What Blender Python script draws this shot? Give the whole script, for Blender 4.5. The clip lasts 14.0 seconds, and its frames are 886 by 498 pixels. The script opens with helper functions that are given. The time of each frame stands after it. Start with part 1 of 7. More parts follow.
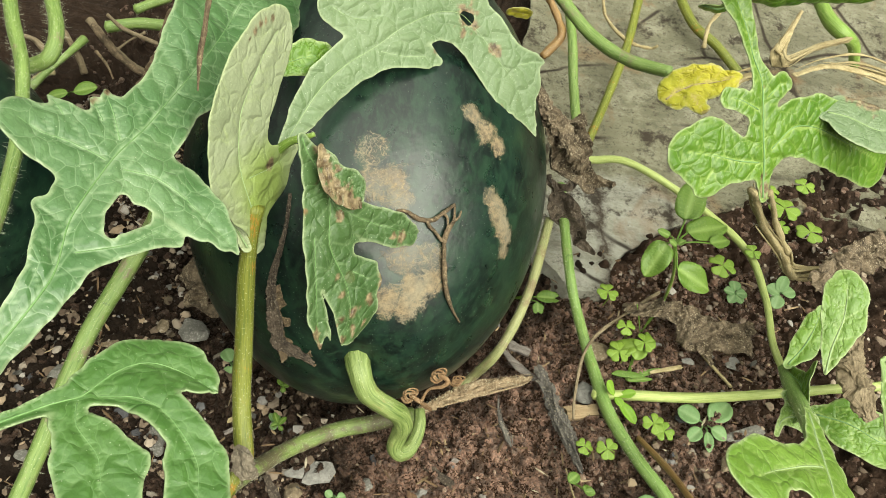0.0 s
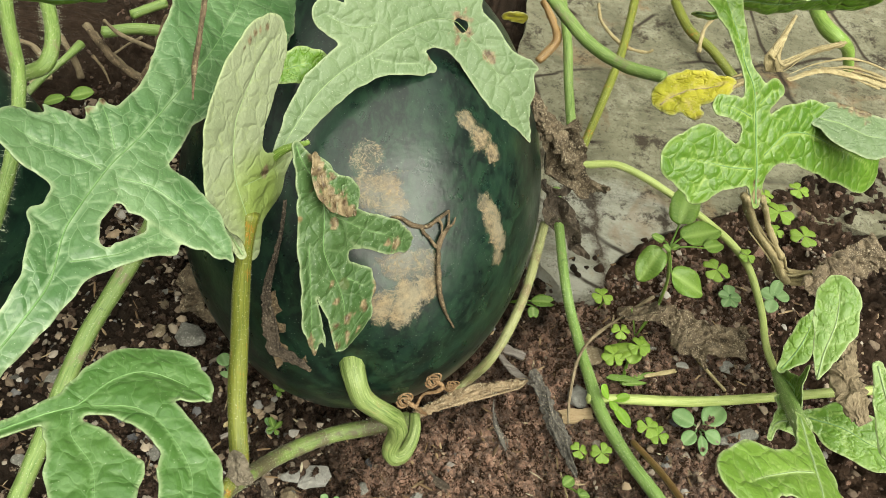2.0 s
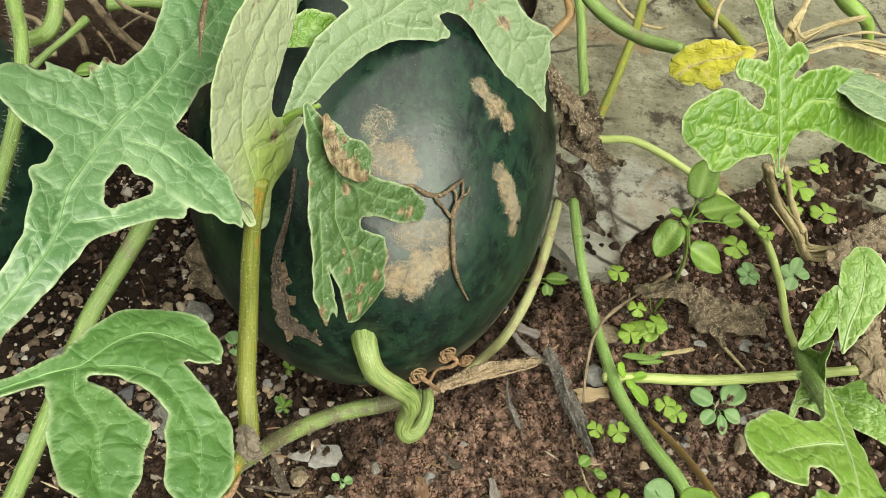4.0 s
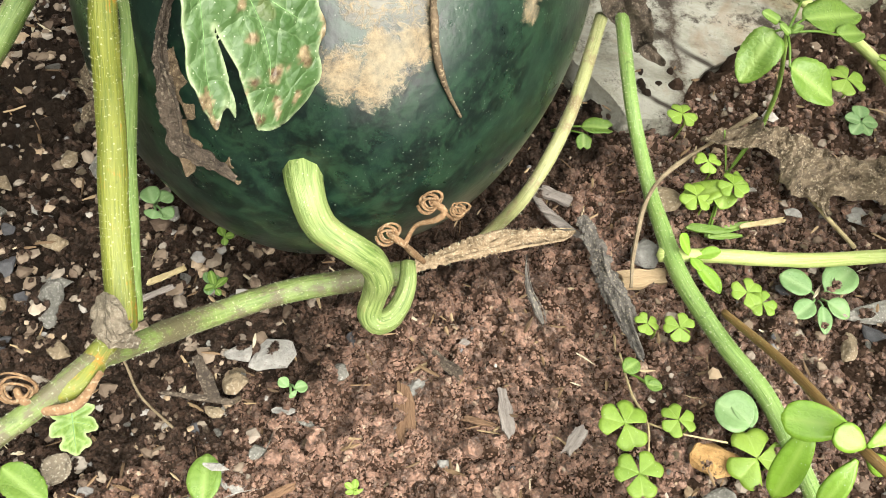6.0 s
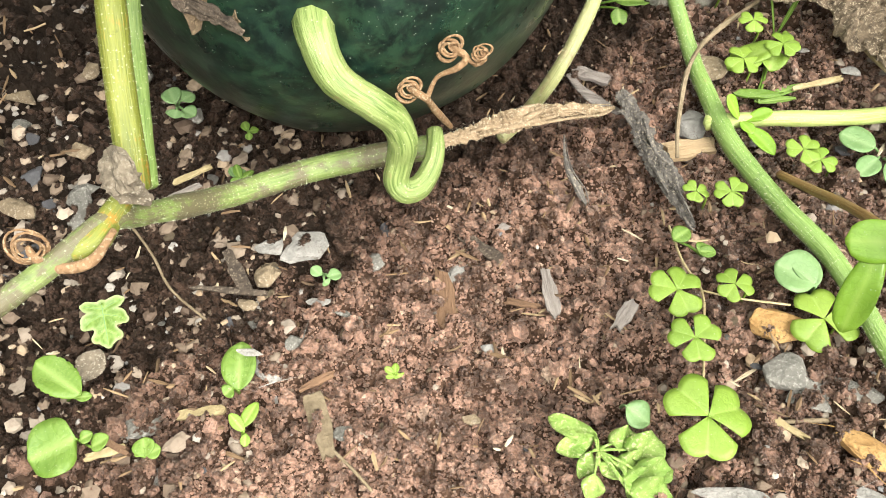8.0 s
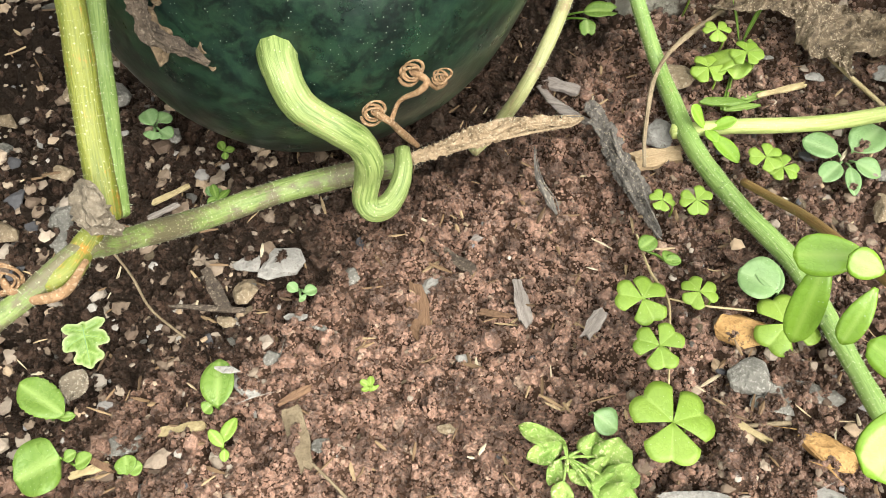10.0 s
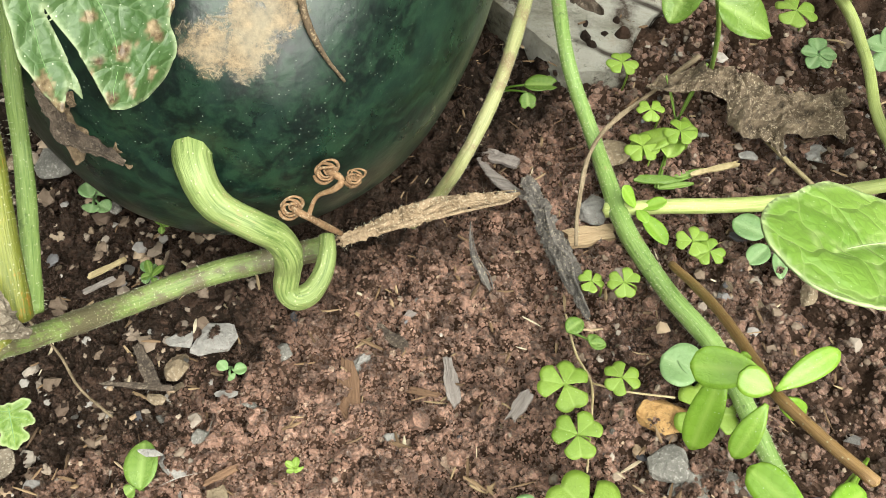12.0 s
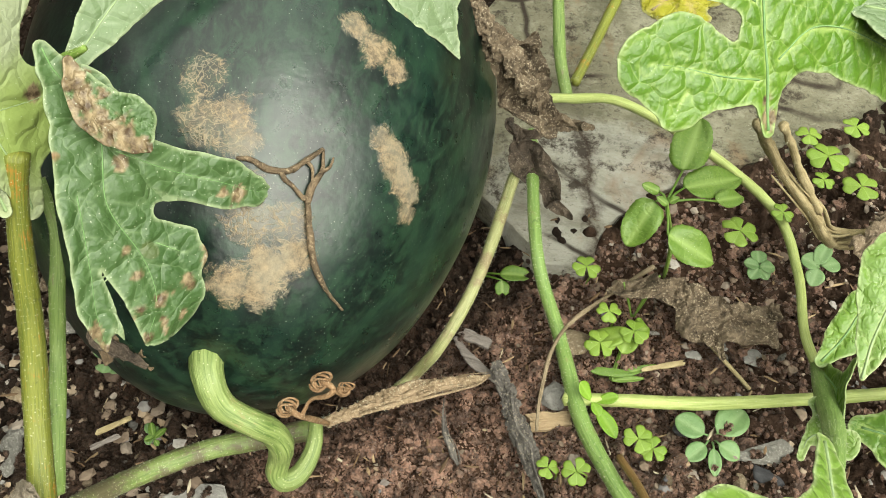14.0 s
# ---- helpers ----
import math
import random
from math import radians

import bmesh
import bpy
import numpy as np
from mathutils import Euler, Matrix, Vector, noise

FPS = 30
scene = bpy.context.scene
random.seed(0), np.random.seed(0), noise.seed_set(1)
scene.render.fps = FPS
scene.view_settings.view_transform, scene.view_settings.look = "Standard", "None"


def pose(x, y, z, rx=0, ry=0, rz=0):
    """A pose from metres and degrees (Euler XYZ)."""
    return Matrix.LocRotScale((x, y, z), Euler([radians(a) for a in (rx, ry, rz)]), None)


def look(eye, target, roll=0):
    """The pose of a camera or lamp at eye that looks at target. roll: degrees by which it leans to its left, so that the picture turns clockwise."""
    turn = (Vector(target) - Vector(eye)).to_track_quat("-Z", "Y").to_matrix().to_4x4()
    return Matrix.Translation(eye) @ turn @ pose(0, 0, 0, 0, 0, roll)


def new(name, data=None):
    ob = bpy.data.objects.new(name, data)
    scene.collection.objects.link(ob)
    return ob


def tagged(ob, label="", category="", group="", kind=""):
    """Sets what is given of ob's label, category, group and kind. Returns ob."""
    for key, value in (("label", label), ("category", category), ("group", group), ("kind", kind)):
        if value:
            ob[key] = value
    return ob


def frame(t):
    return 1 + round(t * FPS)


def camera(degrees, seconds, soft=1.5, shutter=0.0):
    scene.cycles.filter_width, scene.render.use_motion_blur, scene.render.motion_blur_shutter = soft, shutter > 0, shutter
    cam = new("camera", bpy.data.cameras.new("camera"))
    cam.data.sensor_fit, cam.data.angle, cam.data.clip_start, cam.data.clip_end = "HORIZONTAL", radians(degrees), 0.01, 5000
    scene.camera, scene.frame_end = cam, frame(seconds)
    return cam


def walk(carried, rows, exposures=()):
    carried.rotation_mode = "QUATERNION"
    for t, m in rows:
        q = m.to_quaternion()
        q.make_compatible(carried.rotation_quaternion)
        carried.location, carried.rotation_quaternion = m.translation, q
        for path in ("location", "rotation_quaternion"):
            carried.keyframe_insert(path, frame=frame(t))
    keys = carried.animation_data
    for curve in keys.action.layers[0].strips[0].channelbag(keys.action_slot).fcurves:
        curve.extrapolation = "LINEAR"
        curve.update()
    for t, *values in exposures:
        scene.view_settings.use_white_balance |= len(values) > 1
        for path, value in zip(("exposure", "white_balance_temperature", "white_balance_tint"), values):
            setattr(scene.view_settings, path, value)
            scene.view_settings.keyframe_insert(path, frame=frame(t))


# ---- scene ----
cam = camera(55.32, 14.0, soft=0.45)
PATH = [
    (0, (0.0394, 0.0213, 0.4640), (-0.0540, 1.2020, -1.1476), 10.28),
    (0.5, (0.0403, 0.0259, 0.4658), (-0.0498, 1.2040, -1.1480), 10.42),
    (1, (0.0419, 0.0227, 0.4632), (-0.0424, 1.1997, -1.1517), 10.68),
    (1.5, (0.0414, 0.0235, 0.4659), (-0.0440, 1.2022, -1.1476), 10.61),
    (2, (0.0407, 0.0227, 0.4678), (-0.0493, 1.2036, -1.1439), 10.39),
    (4.3, (0.0396, 0.0193, 0.4440), (-0.0647, 1.1820, -1.1800), 9.59),
    (4.5, (0.0436, 0.0224, 0.4136), (-0.0612, 1.1690, -1.2218), 9.46),
    (5, (0.0485, 0.0381, 0.3741), (-0.0658, 1.1123, -1.3091), 8.87),
    (5.5, (0.0656, 0.0683, 0.3540), (-0.0521, 1.1320, -1.3356), 8.91),
    (6, (0.0607, 0.0682, 0.3217), (-0.0886, 1.0780, -1.3982), 7.15),
    (6.5, (0.0642, 0.0674, 0.3158), (-0.1179, 1.0579, -1.4121), 5.29),
    (7, (0.0636, 0.0621, 0.3059), (-0.1411, 1.0317, -1.4313), 3.60),
    (7.5, (0.0691, 0.0416, 0.2863), (-0.1748, 1.0008, -1.4517), -0.62),
    (8, (0.0763, 0.0445, 0.2886), (-0.1928, 0.9877, -1.4544), -2.95),
    (8.5, (0.0820, 0.0479, 0.2900), (-0.2102, 0.9773, -1.4567), -4.92),
    (8.7, (0.0835, 0.0502, 0.2934), (-0.2116, 0.9751, -1.4552), -5.30),
    (10.8, (0.0911, 0.0504, 0.3044), (-0.1647, 0.9754, -1.4503), -3.93),
    (11, (0.0934, 0.0550, 0.3108), (-0.1604, 0.9691, -1.4499), -4.00),
    (11.5, (0.1015, 0.0672, 0.3149), (-0.1650, 0.9966, -1.4359), -4.38),
    (12, (0.1087, 0.0782, 0.3143), (-0.1634, 1.0223, -1.4277), -3.80),
    (12.5, (0.1179, 0.0899, 0.3415), (-0.1649, 1.0962, -1.3636), -2.66),
    (13, (0.1032, 0.1026, 0.3575), (-0.1871, 1.1556, -1.3178), -0.81),
    (13.5, (0.1074, 0.0985, 0.3735), (-0.1765, 1.1707, -1.2908), 0.31),
    (14, (0.1046, 0.0982, 0.3784), (-0.1561, 1.1900, -1.2770), 2.16),
]
EXPOSURES = [(0.0, 0.48, 6800, 1), (0.6, 0.41, 6800, 1), (2.2, 0.42, 6800, 1), (4.5, 0.55, 6750, 3), (5.5, 1.04, 6550, 8), (8.0, 1.27, 6500, 10), (11.0, 1.01, 6450, 9), (12.0, 0.9, 6420, 7), (12.5, 0.75, 6400, 6), (14.0, 0.62, 6650, 4)]
walk(cam, [(t, look(eye, target, roll)) for t, eye, target, roll in PATH], EXPOSURES)

# ---- daylight: bright overcast sky with a broad, weak sun ----
world = bpy.data.worlds.new("sky")
scene.world = world
world.use_nodes = True
wn = world.node_tree.nodes
sky = wn.new("ShaderNodeTexSky")
sky.sky_type = "NISHITA"
sky.sun_disc = False
sky.sun_elevation, sky.sun_rotation = radians(46), radians(126)
sky.air_density, sky.dust_density, sky.ozone_density = 1.0, 3.0, 1.0
soft = wn.new("ShaderNodeMix")
soft.data_type = "RGBA"
soft.inputs[0].default_value = 0.75
soft.inputs[7].default_value = (10.1, 10.0, 8.9, 1)
world.node_tree.links.new(sky.outputs[0], soft.inputs[6])
# an overcast sky is brightest overhead; its low part is darkened for unseen surroundings
ray = wn.new("ShaderNodeTexCoord")
sep = wn.new("ShaderNodeSeparateXYZ")
rise = wn.new("ShaderNodeMapRange")
rise.inputs["From Min"].default_value, rise.inputs["From Max"].default_value = 0.42, 1.0
rise.inputs["To Min"].default_value, rise.inputs["To Max"].default_value = 0.04, 2.25
dome = wn.new("ShaderNodeMix")
dome.data_type, dome.blend_type = "RGBA", "MULTIPLY"
dome.inputs[0].default_value = 1.0
world.node_tree.links.new(ray.outputs["Generated"], sep.inputs[0])
world.node_tree.links.new(sep.outputs["Z"], rise.inputs["Value"])
world.node_tree.links.new(soft.outputs[2], dome.inputs[6])
world.node_tree.links.new(rise.outputs[0], dome.inputs[7])
world.node_tree.links.new(dome.outputs[2], wn["Background"].inputs[0])
wn["Background"].inputs[1].default_value = 0.112
sun = new("sun", bpy.data.lights.new("sun", "SUN"))
sun.data.energy, sun.data.angle, sun.data.color = 4.7, radians(66), (1, 0.96, 0.89)
sun.matrix_world = look((2.2, -1.3, 2.9), (0, 0.3, 0))

# ---- materials ----
class Nodes:
    """Short hand for building one node material."""

    def __init__(self, name):
        self.mat = bpy.data.materials.new(name)
        self.mat.use_nodes = True
        self.tree = self.mat.node_tree
        self.bsdf = self.tree.nodes["Principled BSDF"]
        self.out = self.tree.nodes["Material Output"]

    def add(self, kind):
        return self.tree.nodes.new("ShaderNode" + kind)

    def link(self, a, b):
        self.tree.links.new(a, b)

    def coords(self, which="Object"):
        return self.add("TexCoord").outputs[which]

    def noise(self, vec, scale, detail=4, rough=0.6, distort=0.0):
        n = self.add("TexNoise")
        self.link(vec, n.inputs["Vector"])
        n.inputs["Scale"].default_value, n.inputs["Detail"].default_value = scale, detail
        n.inputs["Roughness"].default_value, n.inputs["Distortion"].default_value = rough, distort
        return n.outputs["Fac"]

    def voronoi(self, vec, scale, feature="F1", rand=1.0):
        n = self.add("TexVoronoi")
        n.feature = feature
        self.link(vec, n.inputs["Vector"])
        n.inputs["Scale"].default_value, n.inputs["Randomness"].default_value = scale, rand
        return n.outputs["Distance"]

    def ramp(self, fac, *stops):
        n = self.add("ValToRGB")
        self.link(fac, n.inputs[0])
        while len(n.color_ramp.elements) < len(stops):
            n.color_ramp.elements.new(0.5)
        for el, (at, col) in zip(n.color_ramp.elements, stops):
            el.position = at
            el.color = (*col, 1) if isinstance(col, tuple) else (col, col, col, 1)
        return n.outputs[0]

    def mix(self, fac, a, b, blend="MIX"):
        n = self.add("Mix")
        n.data_type, n.blend_type = "RGBA", blend
        for k, value in ((0, fac), (6, a), (7, b)):
            socket = n.inputs[k]
            if isinstance(value, (int, float)):
                socket.default_value = value if k == 0 else (value, value, value, 1)
            elif isinstance(value, tuple):
                socket.default_value = (*value, 1)
            else:
                self.link(value, socket)
        return n.outputs[2]

    def math(self, op, a, b=0.0, c=0.0):
        n = self.add("Math")
        n.operation = op
        for socket, value in zip(n.inputs, (a, b, c)):
            if isinstance(value, (int, float)):
                socket.default_value = value
            else:
                self.link(value, socket)
        return n.outputs[0]

    def attr(self, name):
        n = self.add("Attribute")
        n.attribute_name = name
        return n.outputs["Fac"]

    def random(self):
        return self.add("ObjectInfo").outputs["Random"]

    def island(self):
        return self.add("NewGeometry").outputs["Random Per Island"]

    def bump(self, height, strength, distance):
        n = self.add("Bump")
        self.link(height, n.inputs["Height"])
        n.inputs["Strength"].default_value, n.inputs["Distance"].default_value = strength, distance
        self.link(n.outputs[0], self.bsdf.inputs["Normal"])

    def done(self, colour, rough=0.6, spec=0.5, translucent=0.0, tint=None):
        b = self.bsdf
        if isinstance(colour, tuple):
            b.inputs["Base Color"].default_value = (*colour, 1)
        else:
            self.link(colour, b.inputs["Base Color"])
        if isinstance(rough, (int, float)):
            b.inputs["Roughness"].default_value = rough
        else:
            self.link(rough, b.inputs["Roughness"])
        b.inputs["Specular IOR Level"].default_value = spec
        if translucent:
            t = self.add("BsdfTranslucent")
            if tint:
                self.link(self.mix(1.0, colour, tint, "MULTIPLY"), t.inputs[0])
            else:
                self.link(colour, t.inputs[0])
            m = self.add("MixShader")
            m.inputs[0].default_value = translucent
            self.link(b.outputs[0], m.inputs[1])
            self.link(t.outputs[0], m.inputs[2])
            self.link(m.outputs[0], self.out.inputs[0])
        return self.mat


def humus_shade(n, v):
    """How far the reddish earth turns to dark soil, with shade painted in: much beside the dug strip, little in it."""
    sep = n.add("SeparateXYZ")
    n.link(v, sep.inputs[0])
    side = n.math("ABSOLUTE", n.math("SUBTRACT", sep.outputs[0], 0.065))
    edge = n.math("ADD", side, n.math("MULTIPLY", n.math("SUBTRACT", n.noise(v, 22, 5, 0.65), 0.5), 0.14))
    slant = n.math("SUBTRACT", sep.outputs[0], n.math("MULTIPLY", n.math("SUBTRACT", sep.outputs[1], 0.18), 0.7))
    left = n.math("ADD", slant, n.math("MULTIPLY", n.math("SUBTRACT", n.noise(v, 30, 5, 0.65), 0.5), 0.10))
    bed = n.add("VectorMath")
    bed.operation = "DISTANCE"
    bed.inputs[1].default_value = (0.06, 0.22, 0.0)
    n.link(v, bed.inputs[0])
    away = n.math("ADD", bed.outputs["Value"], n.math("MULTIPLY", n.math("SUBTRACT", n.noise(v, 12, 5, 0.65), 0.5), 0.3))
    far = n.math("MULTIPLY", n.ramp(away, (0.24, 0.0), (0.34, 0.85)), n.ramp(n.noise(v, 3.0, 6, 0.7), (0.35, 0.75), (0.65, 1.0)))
    # the left ramp also paints the shade of fruit and leaves into the soil
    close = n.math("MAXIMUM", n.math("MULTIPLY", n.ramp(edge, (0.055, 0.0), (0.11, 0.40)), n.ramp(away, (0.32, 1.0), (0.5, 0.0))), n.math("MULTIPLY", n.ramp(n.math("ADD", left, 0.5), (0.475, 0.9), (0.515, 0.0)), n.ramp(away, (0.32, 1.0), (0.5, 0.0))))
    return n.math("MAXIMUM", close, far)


def soil_material(name, dark, mid, light):
    n = Nodes(name)
    v = n.coords()
    big = n.noise(v, 9, 5)
    fine = n.noise(v, 160, 6, 0.7)
    col = n.mix(n.ramp(big, (0.35, 0.0), (0.65, 1.0)), dark, mid)
    col = n.mix(n.ramp(fine, (0.45, 0.0), (0.75, 1.0)), col, light)
    speck = n.voronoi(v, 260)
    col = n.mix(n.ramp(speck, (0.06, 1.0), (0.12, 0.0)), col, (0.30, 0.26, 0.22))
    col = n.mix(humus_shade(n, v), col, (0.0125, 0.0090, 0.0062))
    n.bump(n.math("ADD", n.math("MULTIPLY", fine, 2.0), n.noise(v, 500, 3)), 1.0, 0.003)
    return n.done(col, n.ramp(big, (0.3, 0.55), (0.7, 0.85)), 0.12)


# damp ground under the crumbs; its dark tone also paints the gaps' shade
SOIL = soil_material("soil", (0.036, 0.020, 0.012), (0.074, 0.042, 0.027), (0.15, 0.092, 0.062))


def clod_material():
    n = Nodes("soil_crumb")
    v = n.coords()
    fine = n.noise(v, 300, 5, 0.7)
    col = n.ramp(n.island(), (0.0, (0.052, 0.029, 0.018)), (0.24, (0.152, 0.083, 0.057)), (0.6, (0.305, 0.175, 0.122)), (0.93, (0.380, 0.232, 0.167)), (1.0, (0.47, 0.36, 0.265)))
    col = n.mix(n.ramp(fine, (0.42, 0.0), (0.62, 0.5)), col, (0.370, 0.222, 0.158))
    col = n.mix(n.ramp(n.noise(v, 820, 3, 0.7), (0.36, 0.5), (0.50, 0.0)), col, (0.06, 0.035, 0.022))
    patch = n.noise(v, 16, 4)
    col = n.mix(n.ramp(n.noise(v, 75, 4, 0.7), (0.41, 0.75), (0.51, 0.0)), col, (0.055, 0.031, 0.020))
    col = n.mix(n.ramp(patch, (0.32, 0.4), (0.46, 0.0)), col, (0.055, 0.032, 0.022))
    col = n.mix(n.math("MULTIPLY", humus_shade(n, v), 0.95), col, (0.0135, 0.0098, 0.0068))
    n.bump(n.math("ADD", fine, n.noise(v, 900, 3)), 1.0, 0.002)
    n.link(n.math("MULTIPLY", n.math("SUBTRACT", 1.15, humus_shade(n, v)), 0.68), n.bsdf.inputs["Specular IOR Level"])
    return n.done(col, n.ramp(patch, (0.3, 0.22), (0.65, 0.42)), 0.75)


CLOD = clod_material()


def leaf_material(name, deep, pale, vein, trans=0.22, spot=0.0, rough=0.40, relief=0.62):
    n = Nodes(name)
    v = n.coords()
    blotch = n.noise(v, 25, 4)
    col = n.mix(n.ramp(blotch, (0.3, 0.0), (0.7, 1.0)), deep, pale)
    bent = n.mix(0.012, v, n.add("TexNoise").outputs["Color"])
    cells = n.voronoi(bent, 105, "DISTANCE_TO_EDGE")
    net = n.voronoi(v, 420, "DISTANCE_TO_EDGE")
    col = n.mix(n.math("MULTIPLY", n.ramp(net, (0.0, 1.0), (0.10, 0.0)), 0.16), col, tuple(0.55 * c for c in deep))
    col = n.mix(n.math("MULTIPLY", n.ramp(cells, (0.0, 1.0), (0.034, 0.0)), 0.30), col, vein)
    col = n.mix(n.math("MULTIPLY", n.attr("vein2"), 0.46), col, vein)
    col = n.mix(n.math("MULTIPLY", n.attr("vein"), 0.8), col, vein)
    col = n.mix(n.math("MULTIPLY", n.attr("rim"), 0.85), col, tuple(0.5 * c + k for c, k in zip(vein, (0.22, 0.25, 0.15))))
    col = n.mix(n.attr("base"), col, (0.20, 0.27, 0.065))
    scorch = n.mix(n.ramp(n.noise(v, 300, 4), (0.35, 0.0), (0.65, 1.0)), (0.060, 0.036, 0.016), (0.30, 0.235, 0.135))
    col = n.mix(n.attr("burn"), col, scorch)
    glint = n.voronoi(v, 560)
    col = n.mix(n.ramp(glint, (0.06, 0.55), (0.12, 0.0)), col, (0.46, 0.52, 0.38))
    if spot:
        s = n.math("ADD", n.voronoi(v, 55), n.math("MULTIPLY", n.noise(v, 220, 3), 0.12))
        rare = n.ramp(n.noise(v, 14, 2), (0.5, 0.0), (0.6, 1.0))
        col = n.mix(n.math("MULTIPLY", n.ramp(s, (0.15 + 0.05 * spot, 1.0), (0.19 + 0.05 * spot, 0.0)), rare), col, (0.20, 0.13, 0.06))
        pin = n.voronoi(v, 480)
        col = n.mix(n.ramp(pin, (0.06, 0.7), (0.11, 0.0)), col, (0.50, 0.54, 0.40))
    n.bump(n.math("ADD", n.math("MULTIPLY", n.ramp(cells, (0.0, 0.0), (0.16, 1.0)), 0.5), n.math("ADD", n.math("MULTIPLY", n.noise(v, 90, 3), 0.7), n.math("MULTIPLY", net, 0.35))), relief, 0.0013)
    return n.done(col, rough, 0.5, trans, (0.9, 1.0, 0.35))


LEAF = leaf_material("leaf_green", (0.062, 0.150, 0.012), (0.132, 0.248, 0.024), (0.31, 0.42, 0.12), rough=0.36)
# the whitish sky sheen on this leaf is mixed into its bluish pale tone
LEAF_BLUE_SHEEN = leaf_material("leaf_bluish_sheen", (0.058, 0.138, 0.044), (0.145, 0.242, 0.108), (0.31, 0.42, 0.25), 0.2, rough=0.28, relief=0.42)
# mid green of an older leaf, darkened further for the weaker light on it
LEAF_MID_SHADED = leaf_material("leaf_mid_green_shaded", (0.046, 0.122, 0.025), (0.086, 0.176, 0.043), (0.17, 0.28, 0.11), 0.18, rough=0.32, relief=0.45)
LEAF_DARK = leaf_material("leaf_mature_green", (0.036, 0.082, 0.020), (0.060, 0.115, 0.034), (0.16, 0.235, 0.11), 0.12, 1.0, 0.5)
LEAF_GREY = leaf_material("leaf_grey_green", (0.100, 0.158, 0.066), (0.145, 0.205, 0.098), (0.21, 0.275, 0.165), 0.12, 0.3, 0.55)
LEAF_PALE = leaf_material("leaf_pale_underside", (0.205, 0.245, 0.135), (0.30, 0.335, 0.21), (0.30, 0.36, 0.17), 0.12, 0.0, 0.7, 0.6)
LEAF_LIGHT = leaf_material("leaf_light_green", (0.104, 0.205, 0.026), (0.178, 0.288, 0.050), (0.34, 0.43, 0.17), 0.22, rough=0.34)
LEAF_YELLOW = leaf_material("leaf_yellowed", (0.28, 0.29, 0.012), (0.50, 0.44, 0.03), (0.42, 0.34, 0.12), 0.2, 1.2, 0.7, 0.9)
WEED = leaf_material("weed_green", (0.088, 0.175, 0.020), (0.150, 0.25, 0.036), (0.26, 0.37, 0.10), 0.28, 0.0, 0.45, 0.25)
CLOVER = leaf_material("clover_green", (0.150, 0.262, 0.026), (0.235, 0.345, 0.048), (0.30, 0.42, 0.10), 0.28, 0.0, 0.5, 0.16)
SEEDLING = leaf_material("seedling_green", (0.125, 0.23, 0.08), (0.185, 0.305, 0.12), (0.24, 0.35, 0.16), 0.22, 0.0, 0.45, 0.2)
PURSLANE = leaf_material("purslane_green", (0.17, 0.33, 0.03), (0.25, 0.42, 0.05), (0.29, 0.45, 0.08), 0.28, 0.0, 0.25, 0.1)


def streaks(n, wide, long):
    """Noise drawn out along a stalk."""
    c = n.add("CombineXYZ")
    n.link(n.math("MULTIPLY", n.attr("around"), wide), c.inputs[0])
    n.link(n.math("MULTIPLY", n.attr("along"), long), c.inputs[1])
    n.link(n.math("MULTIPLY", n.random(), 50.0), c.inputs[2])
    return n.noise(c.outputs[0], 1.0, 5, 0.65)


def stem_material(name, deep, pale, rust=(0.30, 0.18, 0.05), amount=0.3):
    n = Nodes(name)
    v = n.coords()
    fibre, broad = streaks(n, 22.0, 90.0), streaks(n, 6.0, 25.0)
    col = n.mix(n.ramp(fibre, (0.36, 0.0), (0.62, 1.0)), deep, pale)
    col = n.mix(n.ramp(broad, (0.35, 0.0), (0.7, 0.55)), col, tuple(min(1, 1.25 * c) for c in pale))
    stain = n.math("ADD", n.math("MULTIPLY", n.noise(v, 45, 6, 0.72), 0.75), n.math("MULTIPLY", fibre, 0.25))
    col = n.mix(n.ramp(stain, (0.66 - 0.25 * amount, 0.0), (0.71 - 0.22 * amount, 0.9)), col, rust)
    dark = n.noise(v, 170, 5, 0.7)
    col = n.mix(n.ramp(dark, (0.62, 0.0), (0.70, 0.5)), col, tuple(0.35 * c for c in deep))
    dots = n.voronoi(v, 620)
    col = n.mix(n.ramp(dots, (0.12, 0.55), (0.19, 0.0)), col, (0.50, 0.50, 0.32))
    n.bump(n.math("ADD", fibre, n.math("MULTIPLY", n.noise(v, 420, 4), 0.5)), 0.6, 0.0008)
    return n.done(col, 0.44, 0.5, 0.06)


STEM = stem_material("stem_green", (0.07, 0.14, 0.02), (0.19, 0.27, 0.075), (0.19, 0.155, 0.095), 0.42)
STEM_SCAB = stem_material("stem_scabbed", (0.075, 0.125, 0.022), (0.20, 0.265, 0.082), (0.105, 0.085, 0.052), 0.74)
STEM_PALE = stem_material("stem_pale_green", (0.095, 0.185, 0.02), (0.21, 0.31, 0.065), (0.30, 0.24, 0.09), 0.12)
STEM_SHOOT = stem_material("stem_young_shoot", (0.22, 0.29, 0.065), (0.39, 0.45, 0.155), (0.28, 0.22, 0.09), 0.15)
STEM_FUZZ = stem_material("stem_fuzzy", (0.15, 0.17, 0.058), (0.32, 0.33, 0.15), (0.21, 0.16, 0.085), 0.55)
STEM_OLD = stem_material("stem_rusty", (0.078, 0.105, 0.010), (0.175, 0.19, 0.028), (0.36, 0.15, 0.02), 0.36)
STEM_YOUNG = stem_material("stem_leafy", (0.085, 0.165, 0.028), (0.185, 0.285, 0.075), (0.22, 0.19, 0.085), 0.28)
